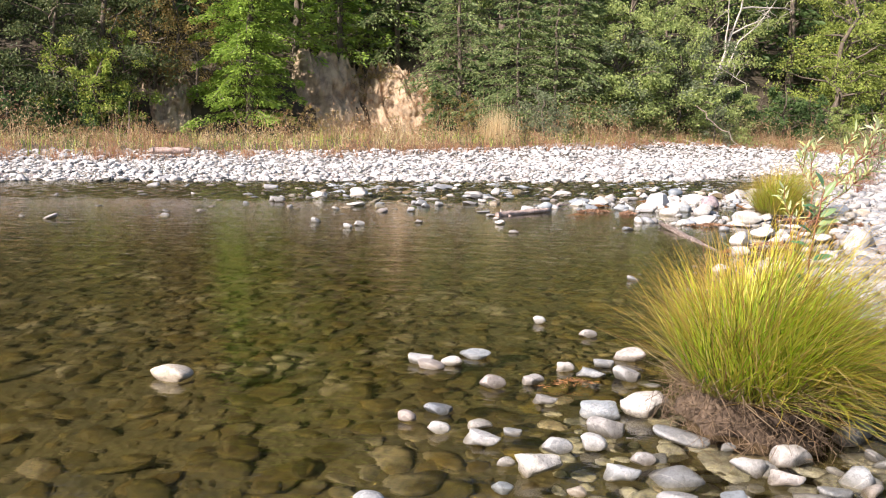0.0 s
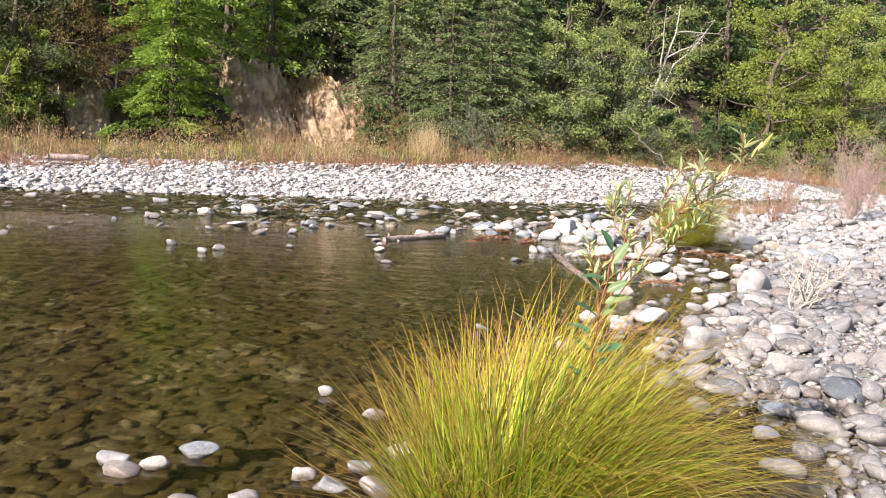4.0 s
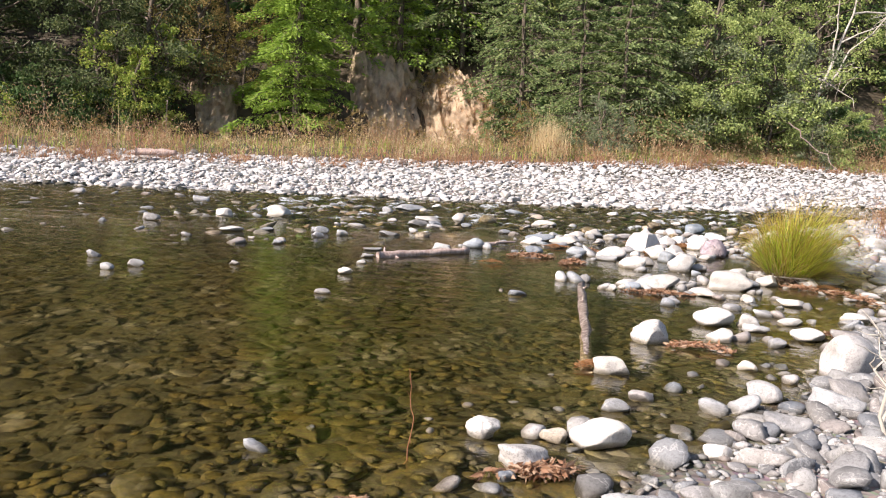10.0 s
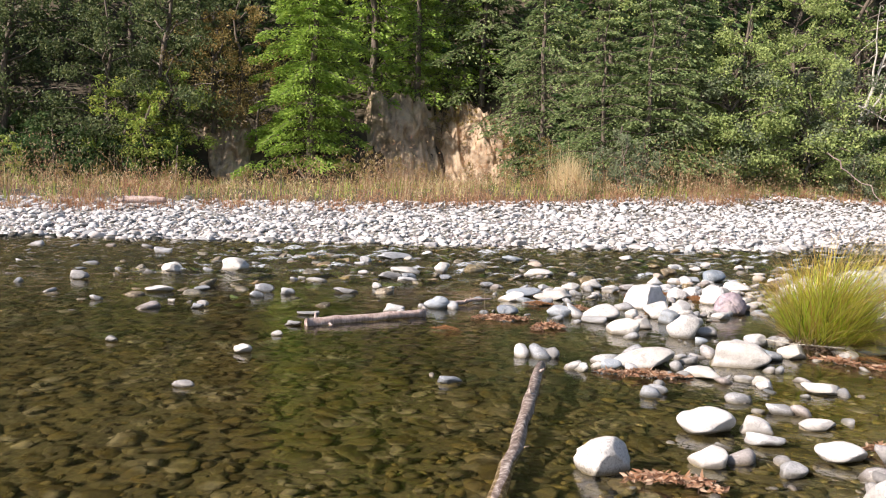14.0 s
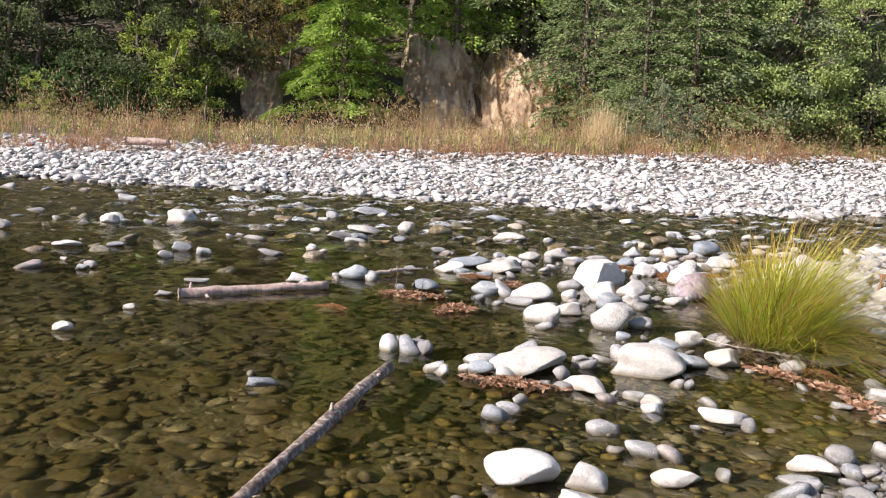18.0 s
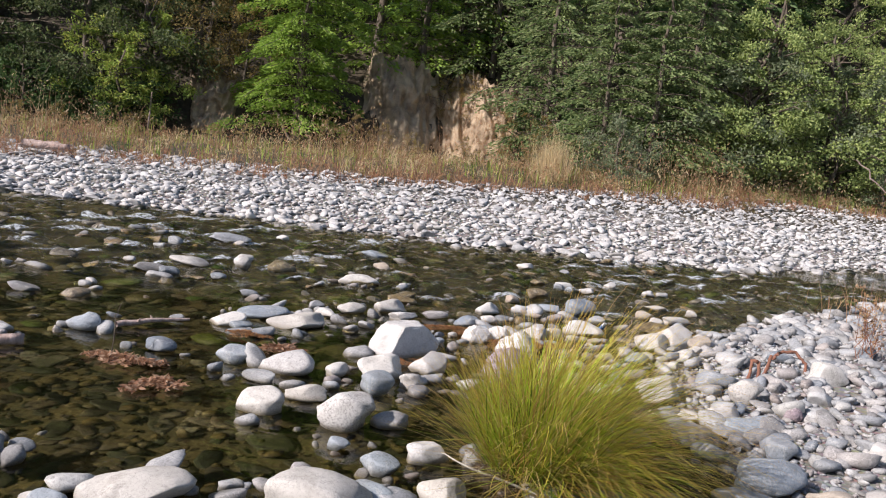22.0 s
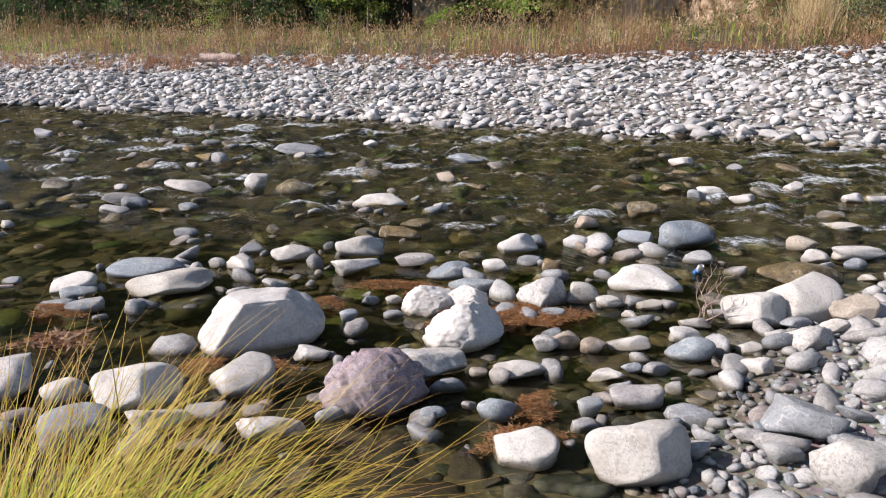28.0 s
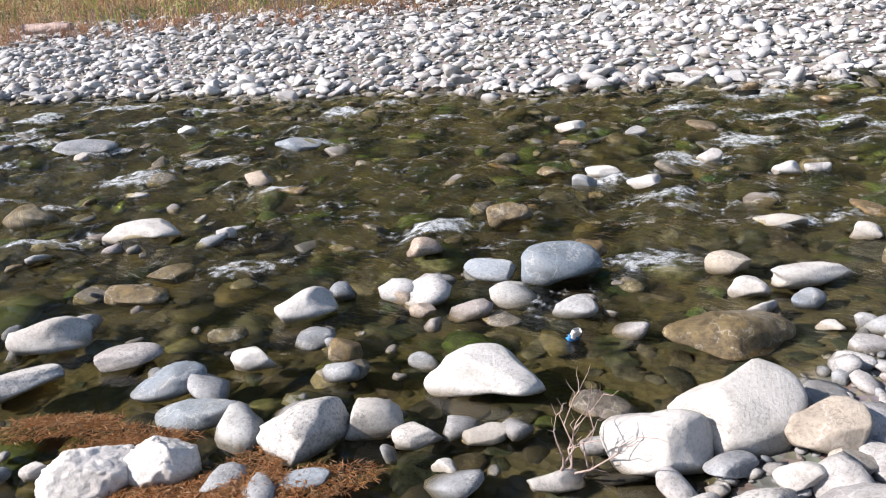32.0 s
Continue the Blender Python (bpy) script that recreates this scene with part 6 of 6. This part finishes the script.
def tussock(x, y, z, radius, ln, n, name_label, soil, up=0.2, sweep=(0.85, -0.5), dry=0.4):
    """A sedge tussock: a fountain of arching blades, straw ones outside, dead thatch at the foot, on a block of roots."""
    root = new("grass_tussock")
    root.location = (x, y, z)
    sedge("green_blade", root, n, M_SEDGE, "yellow-green sedge blades", radius, ln, 0.45, 1.12, 1.05, 0.25, 1.25, sweep, up)
    sedge("straw_blade", root, int(n * dry), M_STRAW, "straw-coloured drooping blades", radius, ln, 0.55, 1.2, 1.2, 0.45, 1.5, sweep, up, 0.006)
    sedge("dead_blade", root, int(n * 0.12), M_THATCH, "dead tan thatch hanging round the foot", radius * 1.05, ln, 0.25, 0.75, 0.9, 0.6, 1.6, sweep, up, 0.006, 0.55)
    sedge("seed_stem", root, 20, M_STRAW, "thin seeding stems above the blades", radius, ln, 1.0, 1.25, 0.8, 0.1, 0.7, sweep, up, 0.0045)
    base = worn(V4, RNG, 5, 0.4) * np.array([radius * 0.98, radius * 0.9, up * 1.15])
    part("root_mass", mesh_of("root_mass", base + np.array([0, 0, up * 0.15]), F4, soil), root, "dark soil block bound with roots")
    roots = []
    for _ in range(420):
        th = RNG.uniform(0, math.tau)
        a = Vector((math.cos(th), math.sin(th), 0)) * radius * 0.95
        roots.append(tube(bent(a + Vector((0, 0, up * RNG.uniform(0.1, 1.25))), a * RNG.uniform(0.98, 1.1) + Vector((RNG.normal(0, 0.07), RNG.normal(0, 0.07), up * RNG.uniform(-0.3, 0.8))), 5, 0, 0.2), [0.0022, 0.002, 0.0018, 0.0015, 0.001], 3))
    tagged(part("root_fringe", mesh_of("root_fringe", *join(roots), M_ROOT), root, "thin dangling roots"), kind="stuff")
    return tagged(root, name_label, "grass tussock", "sedge tussocks")


tussock(3.42, 4.15, 0.0, 0.37, 0.74, 2600, "large yellow-green sedge tussock on an undercut soil block", M_SOIL, 0.3, (0.95, 0.1))
tussock(3.56, 4.8, 0.0, 0.31, 0.70, 1250, "straw-gold sedge clump at the foot of the willow", M_SOIL, 0.16, (0.85, 0.1), 0.75)
tussock(6.0, 15.85, 0.02, 0.38, 1.0, 2400, "yellow-green sedge tussock growing among pale stones", M_SOIL, 0.1, (0.9, 0.15), 0.55)


# ---------------------------------------------------------------- willow sapling and broad-leaved sprig
def pleated_leaf(name, ratio, mat, droop, n=18):
    """A broad leaf, a metre long: pleated between its side veins, cupped along the rib."""
    vs, fs = [], []
    for i in range(n + 1):
        u = i / n
        w = ratio * math.sin(math.pi * u ** 0.85) ** 0.75 / 2 + 0.004
        z, ripple = -droop * u * u, 0.016 * (1 if i % 2 else -1)
        vs += [(u + 0.05 * abs(t), t * w, z + abs(t) * w * 0.4 + ripple * (abs(t) > 0.2) * (1.2 - abs(t))) for t in (-1, -0.5, 0, 0.5, 1)]
    for i in range(n):
        fs += [(5 * i + k, 5 * i + 5 + k, 5 * i + 6 + k, 5 * i + 1 + k) for k in range(4)]
    return mesh_of(name, vs, fs, mat)


def leaf_shape(name, ratio, mat, droop=0.25, n=6):
    """One leaf, a metre long, folded along its rib and bent at the tip."""
    vs, fs = [], []
    for i in range(n + 1):
        u = i / n
        w = ratio * math.sin(math.pi * u ** 0.8) ** 0.9 / 2 + 0.002
        z = -droop * u * u
        vs += [(u, -w, z + w * 0.35), (u, 0, z), (u, w, z + w * 0.35)]
    for i in range(n):
        q = 3 * i
        fs += [(q, q + 3, q + 4, q + 1), (q + 1, q + 4, q + 5, q + 2)]
    return mesh_of(name, vs, fs, mat)


WILLOW_LEAVES = [leaf_shape("leaf", r, M_WILLOW1, d) for r, d in ((0.17, 0.1), (0.21, 0.22), (0.19, -0.05), (0.16, 0.35))]
SPRIG_LEAVES = [pleated_leaf("leaf", r, M_BROAD1, d) for r, d in ((0.42, 0.1), (0.36, 0.3), (0.39, -0.08))]


def leafy(root, path, start, step, size, shapes, spread=0.9):
    """Leaves set alternately along a shoot."""
    pts = [Vector(p) for p in path]
    total = sum((b - a).length for a, b in zip(pts, pts[1:]))
    d, k = start * total, 0
    while d < total:
        rest = d
        for a, b in zip(pts, pts[1:]):
            if rest <= (b - a).length:
                break
            rest -= (b - a).length
        p = a.lerp(b, min(1, rest / max((b - a).length, 1e-6)))
        ax = (b - a).normalized()
        th = k * 2.4 + RNG.uniform(-0.5, 0.5)
        s1 = ax.cross(Vector((0.2, 0.3, 1))).normalized()
        s2 = ax.cross(s1)
        way = (ax * RNG.uniform(0.5, 1.1) + (s1 * math.cos(th) + s2 * math.sin(th)) * spread + Vector((0, 0, RNG.uniform(-0.1, 0.35)))).normalized()
        q = way.to_track_quat("X", "Z").to_matrix().to_4x4()
        sc = size * RNG.uniform(0.6, 1.2)
        ob = part("leaf", shapes[RNG.integers(0, len(shapes))], root)
        ob.matrix_basis = Matrix.Translation(p) @ q @ pose(0, 0, 0, RNG.uniform(-50, 50), 0, 0) @ Matrix.Diagonal((sc, sc, sc, 1))
        d += step * RNG.uniform(0.6, 1.4)
        k += 1


def smooth_path(pts, n=5):
    out = []
    for a, b in zip(pts, pts[1:]):
        out += [Vector(a).lerp(Vector(b), i / n) + Vector(RNG.normal(0, 0.004, 3)) for i in range(n)]
    return out + [Vector(pts[-1])]


willow = tagged(new("willow_sapling"), "young willow with reddish stems leaning over the water", "sapling")
MAIN = [(3.60, 5.0, 0.02), (3.66, 5.0, 0.4), (3.74, 5.02, 0.72), (3.80, 5.03, 0.92), (3.91, 4.99, 1.08), (4.01, 4.99, 1.21), (4.12, 5.04, 1.33), (4.24, 5.12, 1.44)]
SHOOTS = [[(3.82, 5.02, 0.94), (3.84, 5.06, 1.09), (3.82, 5.07, 1.24), (3.85, 5.10, 1.37)], [(3.76, 5.02, 0.80), (3.93, 5.06, 1.01), (4.06, 5.07, 1.13), (4.21, 5.06, 1.28)],
          [(3.91, 5.00, 1.10), (3.97, 5.06, 1.22), (4.00, 5.09, 1.37)], [(4.03, 4.98, 1.24), (4.13, 5.01, 1.29), (4.26, 5.01, 1.37)], [(4.03, 4.98, 1.24), (4.06, 4.93, 1.35), (4.10, 4.90, 1.47)],
          [(3.74, 5.02, 0.70), (3.72, 5.04, 0.95), (3.67, 5.06, 1.07)], [(4.06, 5.07, 1.13), (4.15, 5.13, 1.19), (4.24, 5.18, 1.24)], [(3.85, 5.04, 1.09), (3.78, 5.09, 1.19), (3.75, 5.10, 1.29)],
          [(3.62, 5.00, 0.20), (3.50, 5.04, 0.50), (3.44, 5.06, 0.74)], [(4.13, 4.94, 1.35), (4.24, 4.97, 1.43), (4.34, 4.99, 1.53)]]
p = smooth_path(MAIN)
part("stem", mesh_of("stem", *tube(p, [0.007 * (1 - 0.75 * i / len(p)) for i in range(len(p))], 7), M_STEM), willow)
leafy(willow, p, 0.6, 0.015, 0.078, WILLOW_LEAVES, 0.8)
for k, sh in enumerate(SHOOTS):
    q = smooth_path(sh)
    part("shoot", mesh_of("shoot", *tube(q, [0.0036 * (1 - 0.7 * i / len(q)) for i in range(len(q))], 5), M_STEM), willow)
    leafy(willow, q, 0.6 if k in (5, 8) else 0.22, 0.015, 0.074, WILLOW_LEAVES, 0.8)
    for _ in range(3):
        a = q[RNG.integers(4, len(q) - 2)]
        tw = smooth_path([a, a + Vector((RNG.normal(0, 0.05), RNG.normal(0, 0.05), RNG.uniform(0.06, 0.14)))], 3)
        part("twig", mesh_of("twig", *tube(tw, [0.0022] * len(tw), 4), M_STEM), willow)
        leafy(willow, tw, 0.2, 0.016, 0.066, WILLOW_LEAVES, 0.8)

sprig = tagged(new("broadleaf_sprig"), "green broad-leaved sprig rising out of the sedge", "sapling")
q = smooth_path([(3.64, 4.36, 0.2), (3.67, 4.38, 0.6), (3.69, 4.40, 0.9), (3.73, 4.43, 1.12)])
part("stem", mesh_of("stem", *tube(q, [0.006 * (1 - 0.6 * i / len(q)) for i in range(len(q))], 6), M_STEM), sprig)
SIDE, FRONT = Vector((0.95, 0.31, 0)), Vector((0.31, -0.95, 0))
for k in range(13):
    u = 0.45 + 0.55 * k / 12
    p = q[min(int(u * (len(q) - 1)), len(q) - 1)]
    hand = 1 if k % 2 else -1
    way = (SIDE * hand * RNG.uniform(0.6, 1.0) + FRONT * RNG.uniform(-0.5, 0.5) + Vector((0, 0, RNG.uniform(0.35, 0.8) + 0.6 * (k > 10)))).normalized()
    nrm = (Vector((0, 0, 0.9)) + FRONT * RNG.uniform(0.3, 0.9) - way * way.z).normalized()
    across = nrm.cross(way).normalized()
    nrm = way.cross(across)
    sc = RNG.uniform(0.08, 0.105) * (0.75 if k < 3 else 1.0)
    ob = part("leaf", SPRIG_LEAVES[k % len(SPRIG_LEAVES)], sprig)
    ob.matrix_basis = Matrix.Translation(p + way * 0.012) @ Matrix((way, across, nrm)).transposed().to_4x4() @ Matrix.Diagonal((sc, sc, sc, 1))
    part("stalk", mesh_of("stalk", *tube([p, p + way * 0.014], [0.002, 0.0015], 4), M_STEM), sprig)


# ---------------------------------------------------------------- driftwood, litter and dry brush
def log(a, b, r0, r1, mat, label, knots=6, wob=0.02, sides=12):
    """A weathered log: uneven girth, broken ends, stubs of branches."""
    n = 14
    pts = bent(a, b, n, 0, wob)
    rad = [(r0 + (r1 - r0) * i / (n - 1)) * RNG.uniform(0.85, 1.12) for i in range(n)]
    v, f = tube(pts, rad, sides)
    v = [(x + RNG.normal(0, 0.08) * r0, y + RNG.normal(0, 0.08) * r0, z + RNG.normal(0, 0.08) * r0) for x, y, z in v]
    for end, ring in ((pts[0], 0), (pts[-1], (n - 1) * sides)):
        v.append(tuple(end))
        c = len(v) - 1
        f += [(ring + k, ring + (k + 1) % sides, c, c) for k in range(sides)]
    root = tagged(new("log"), label, "log")
    part("trunk", mesh_of("trunk", v, f, mat), root)
    for _ in range(knots):
        p = pts[RNG.integers(1, n - 1)]
        d = Vector(RNG.normal(0, 1, 3)).normalized() * r0 * 2.0
        part("stub", mesh_of("stub", *tube([p, p + d * 0.6, p + d], [r0 * 0.35, r0 * 0.28, r0 * 0.18], 6), mat), root)
    return root


log((0.94, 14.36, 0.02), (1.80, 15.55, 0.04), 0.055, 0.04, M_DRIFT, "pinkish-grey driftwood log floating in the pool", 5, 0.004)
log((4.27, 10.35, -0.06), (3.72, 13.5, 0.05), 0.046, 0.038, M_WETLOG, "dark mottled branch lying in the shallows", 5, 0.002)
log((*place(1.0, 6.9), 0.82), (*place(2.3, 6.7), 0.84), 0.12, 0.1, M_DRIFT, "weathered log resting on top of the gravel bar", 3, 0.01)
log((*place(5.7, 26.2), 4.2), (*place(7.6, 25.6), 1.2), 0.07, 0.05, M_DRIFT, "grey dead trunk leaning down the bank", 4, 0.01)
log((*place(0.6, 23.6), 0.8), (*place(0.7, 23.6), 3.2), 0.05, 0.025, M_DRIFT, "short pale snag in the dry grass", 3, 0.006)
log((*place(31.4, 14.0), 3.6), (*place(34.0, 12.6), 1.0), 0.03, 0.016, M_DRIFT, "pale fallen branch across the dry grass", 5, 0.02)


def snag(base, tips, r, label):
    root = tagged(new("dead_tree"), label, "tree")
    trunk = bent(base, tips[0], 7, 0, 0.03)
    part("trunk", mesh_of("trunk", *tube(trunk, [r * (1 - 0.7 * i / 6) for i in range(7)], 7), M_PALEBARK), root)
    for k, tip in enumerate(tips[1:]):
        a = trunk[2 + k % 4]
        br = bent(a, tip, 6, -0.04, 0.018)
        part("limb", mesh_of("limb", *tube(br, [r * 0.5 * (1 - 0.8 * i / 5) for i in range(6)], 5), M_PALEBARK), root)
        tw = []
        for _ in range(7):
            s = br[RNG.integers(2, 6)]
            tw.append(tube(bent(s, s + Vector(RNG.normal(0, 0.7, 3)), 4, 0, 0.08), [0.02, 0.016, 0.012, 0.006], 4))
        tagged(part("twig_spray", mesh_of("twig_spray", *join(tw), M_PALEBARK), root), kind="stuff")
    return root


snag((*place(36.4, 21.5), 3.5), [(*place(33.6, 16.2), 8.2), (*place(36.2, 15.7), 7.0), (*place(33.2, 15.8), 6.3), (*place(36.6, 15.7), 5.2)], 0.13, "leaning bleached dead tree with crossed limbs")
snag((9.8, 56.6, 2.0), [(12.0, 57.6, 12.2), (14.6, 59.2, 11.6), (11.0, 56.8, 12.0), (13.8, 58.4, 10.0), (15.6, 60.0, 10.6)], 0.14, "leaning pale alder with bare sunlit branches")
snag((22.9, 71.6, 3.0), [(22.7, 71.4, 17), (23.8, 72, 14), (21.8, 71, 13)], 0.13, "slender pale standing trunk")


def litter(x, y, z, a, b, turn, n, scraps=False):
    """A mat of fallen needles and leaf scraps stranded between stones."""
    n = int(n * 4)
    th = RNG.uniform(0, math.tau, n)
    r = np.sqrt(RNG.uniform(0, 1, n)) * (0.9 + 0.3 * np.sin(3 * th + x * 7) + 0.22 * np.sin(5 * th + y * 5))
    px, py = r * np.cos(th) * a, r * np.sin(th) * b
    c, s = math.cos(radians(turn)), math.sin(radians(turn))
    pos = np.stack([x + px * c - py * s, y + px * s + py * c, z + 0.035 * np.clip(1 - r, 0, 1) + RNG.uniform(0, 0.012, n)], -1)
    d = RNG.normal(0, 1, (n, 3)) * np.array([1, 1, 0.18])
    if scraps:
        k = n // 3
        v, f = leaves(pos[:k], d[:k], RNG.uniform(0.025, 0.075, k), 0.36, 0.06)
        return tagged(new("leaf_litter", mesh_of("leaf_litter", v, f, M_SCRAP, smooth=False)), "pinkish-brown sodden leaf scraps drifted against the stones", "litter", kind="stuff")
    v, f = leaves(pos, d, RNG.uniform(0.012, 0.042, n), 0.13, 0.02)
    return tagged(new("needle_litter", mesh_of("needle_litter", v, f, M_NEEDLE, smooth=False)), "rust-orange mat of fallen needles caught between stones", "litter", kind="stuff")


for x, y, a, b, turn, n in ((4.86, 19.13, 0.36, 0.24, 60, 2200), (4.62, 18.86, 0.22, 0.18, 20, 900), (3.94, 19.0, 0.42, 0.10, 30, 900), (4.25, 19.05, 0.25, 0.1, 40, 500), (3.82, 18.43, 0.12, 0.07, 10, 200), (4.18, 17.35, 0.16, 0.12, 70, 450),
                            (4.40, 17.62, 0.14, 0.09, 20, 300), (5.67, 18.27, 0.16, 0.1, 120, 450), (5.81, 18.0, 0.2, 0.1, 60, 500), (2.74, 17.11, 0.22, 0.1, 10, 400)):
    litter(x, y, 0.012, a, b, turn, n)
for x, y, a, b, turn, n in ((3.26, 16.93, 0.2, 0.12, 50, 350), (2.66, 15.76, 0.34, 0.10, 15, 600), (3.26, 15.51, 0.2, 0.12, 60, 400), (6.08, 15.1, 0.22, 0.06, -20, 220), (6.46, 14.94, 0.2, 0.06, -35, 200), (6.64, 14.64, 0.2, 0.06, -50, 180),
                            (7.1, 14.61, 0.18, 0.1, 0, 300), (4.51, 13.74, 0.3, 0.07, 12, 450), (4.99, 11.36, 0.26, 0.06, 5, 300), (4.33, 8.45, 0.2, 0.06, 30, 250), (3.82, 7.76, 0.18, 0.06, -20, 250), (6.1, 12.42, 0.15, 0.05, 0, 200)):
    litter(x, y, 0.012, a, b, turn, n, True)
for x, y, a, b, turn, n in ((2.55, 4.55, 0.16, 0.04, 25, 60), (2.36, 14.82, 0.16, 0.08, 0, 200), (4.11, 20.72, 0.12, 0.08, 0, 200), (6.37, 15.3, 0.18, 0.05, -20, 150), (4.27, 10.4, 0.1, 0.07, 40, 250)):
    litter(x, y, 0.012, a, b, turn, n)


def brush(x, y, z, h, spread, n, mat, label, lean=(0, 0), thick=0.006, leaf=None):
    """A leafless shrub: many forking twigs from one foot."""
    root = tagged(new("dry_shrub"), label, "shrub", "dry brush")
    root.location = (x, y, z)
    fine, pos, way = [], [], []
    for k in range(n):
        th = RNG.uniform(0, math.tau)
        tip = Vector((math.cos(th) * spread * RNG.uniform(0.2, 1) + lean[0], math.sin(th) * spread * RNG.uniform(0.2, 1) + lean[1], h * RNG.uniform(0.5, 1)))
        st = bent((RNG.normal(0, 0.03), RNG.normal(0, 0.03), -0.05), tip, 6, -0.06, 0.06)
        part("branch", mesh_of("branch", *tube(st, [thick * (1 - 0.75 * i / 5) for i in range(6)], 5), mat), root)
        for _ in range(5):
            a = st[RNG.integers(2, 6)]
            b = a + (tip.normalized() + Vector(RNG.normal(0, 0.6, 3))).normalized() * h * RNG.uniform(0.12, 0.35)
            fine.append(tube(bent(a, b, 4, 0, 0.08), [thick * 0.4, thick * 0.35, thick * 0.25, thick * 0.12], 3))
            if leaf:
                for t in RNG.uniform(0.3, 1, 4):
                    pos.append(np.array(a.lerp(b, t)))
                    way.append(RNG.normal(0, 1, 3))
    tagged(part("twig_spray", mesh_of("twig_spray", *join(fine), mat), root), kind="stuff")
    if leaf:
        v, f = leaves(pos, way, 0.05, 0.35)
        tagged(part("foliage", mesh_of("foliage", v, f, leaf, smooth=False), root), kind="stuff")
    return root


brush(6.02, 9.5, 0.12, 0.55, 0.4, 16, M_PALEBARK, "bleached white tangle of driftwood twigs on the shore", (0.1, 0.05), 0.012)
brush(5.66, 19.86, 0.02, 0.3, 0.2, 6, M_DRIFT, "thin bleached twigs caught against a pale stone", (0.12, 0.0), 0.005)
brush(8.0, 21.2, 0.12, 0.75, 0.3, 12, M_STEM, "thin reddish leafless shrub on the gravel", (0, 0), 0.005, M_DRY)
brush(8.95, 21.1, 0.2, 0.95, 0.5, 22, M_STEM, "pinkish-brown dry shrub on the gravel", (0.1, 0), 0.005, M_DRY)
for x, y, h in ((10.4, 20.6, 2.0), (11.0, 22.0, 2.3), (10.2, 24.2, 1.7), (12.6, 26.0, 1.7), (14.7, 30.3, 1.9), (13.4, 28.2, 1.4), (16.5, 33.0, 1.8)):
    brush(x, y, float(height(x, y)), h, h * 0.32, 34, M_DRIFT, "reddish dry willow shrub on the near bank", (0, 0), 0.007, M_PINK)
gx, gy = RNG.normal(9.6, 0.8, 900), RNG.normal(26.2, 1.2, 900)
v, f = blades(gx, gy, height(gx, gy), RNG.uniform(0.2, 0.6, 900), RNG.uniform(0.1, 0.5, 900), 0.012)
tagged(new("shore_grass", mesh_of("shore_grass", v, f, M_DRY, smooth=False)), "pale dry grass at the bend of the shore", "grass", kind="stuff")


def root_loop(pts, r, label):
    q = smooth_path(pts, 6)
    return tagged(new("root", mesh_of("root", *tube(q, [r * RNG.uniform(0.85, 1.15) for _ in q], 8), M_RUST)), label, "root", "rusty roots")


def stick(pts, r, mat, label):
    """A thin branch with a few short side twigs."""
    q = smooth_path(pts, 5)
    root = tagged(new("stick"), label, "stick", "drifted sticks")
    part("stem", mesh_of("stem", *tube(q, [r * (1 - 0.6 * i / len(q)) for i in range(len(q))], 6), mat), root)
    for k in range(3):
        a = q[RNG.integers(2, len(q) - 1)]
        part("twig", mesh_of("twig", *tube([a, a + Vector(RNG.normal(0, 0.03, 3)) + Vector((0, 0, 0.03))], [r * 0.5, r * 0.25], 4), mat), root)
    return root


root_loop([(6.93, 19.34, 0.05), (6.94, 19.38, 0.26), (7.0, 19.40, 0.25), (7.02, 19.36, 0.05)], 0.017, "short rust-brown hooped root in the gravel")
root_loop([(7.04, 19.56, 0.05), (7.09, 19.62, 0.3)], 0.018, "rust-brown stub standing in the gravel")
root_loop([(7.1, 19.78, 0.24), (7.16, 19.92, 0.29), (7.3, 19.98, 0.31), (7.4, 19.96, 0.22), (7.42, 19.92, 0.04)], 0.016, "arched rust-brown root over the stones")
stick([(6.15, 15.45, 0.09), (5.75, 15.55, 0.07), (5.42, 15.68, 0.06)], 0.009, M_PALEBARK, "thin pale stick lying under the sedge")
stick([(2.40, 15.87, -0.05), (2.42, 15.88, 0.14), (2.40, 15.90, 0.30), (2.45, 15.92, 0.42)], 0.005, M_BARK, "thin dark twig standing out of the shallow water")
stick([(1.82, 16.45, 0.03), (1.95, 16.75, 0.05), (2.1, 17.05, 0.04)], 0.03, M_DRIFT, "flat grey piece of driftwood stranded in the shallows")
stick([(3.72, 8.36, -0.06), (3.74, 8.38, 0.2), (3.70, 8.42, 0.42)], 0.003, M_STEM, "single thin dry stem standing in the water")


def wrapper(x, y, z):
    """A crushed drinks pouch caught against a stone."""
    root = tagged(new("plastic_wrapper"), "crumpled white and blue plastic wrapper in the stream", "litter")
    for nm, mat, z0, z1, lab in (("film", M_PLASTIC, 0.03, 0.10, "white crumpled film"), ("band", M_BLUEFILM, 0.0, 0.055, "blue printed band")):
        n = 9
        vs = []
        for j in range(5):
            for i in range(n):
                t = math.tau * i / n
                w = 0.022 * (1 + 0.25 * math.sin(3 * t + j))
                vs.append((math.cos(t) * w + (0.003 if nm == "band" else 0) * math.cos(t), math.sin(t) * w * 0.55, z0 + (z1 - z0) * j / 4))
        fs = [(j * n + i, j * n + (i + 1) % n, (j + 1) * n + (i + 1) % n, (j + 1) * n + i) for j in range(4) for i in range(n)]
        part(nm, mesh_of(nm, vs, fs, mat), root, lab)
    root.matrix_basis = pose(x, y, z, 35, 15, 40)


wrapper(5.14, 20.75, 0.0)
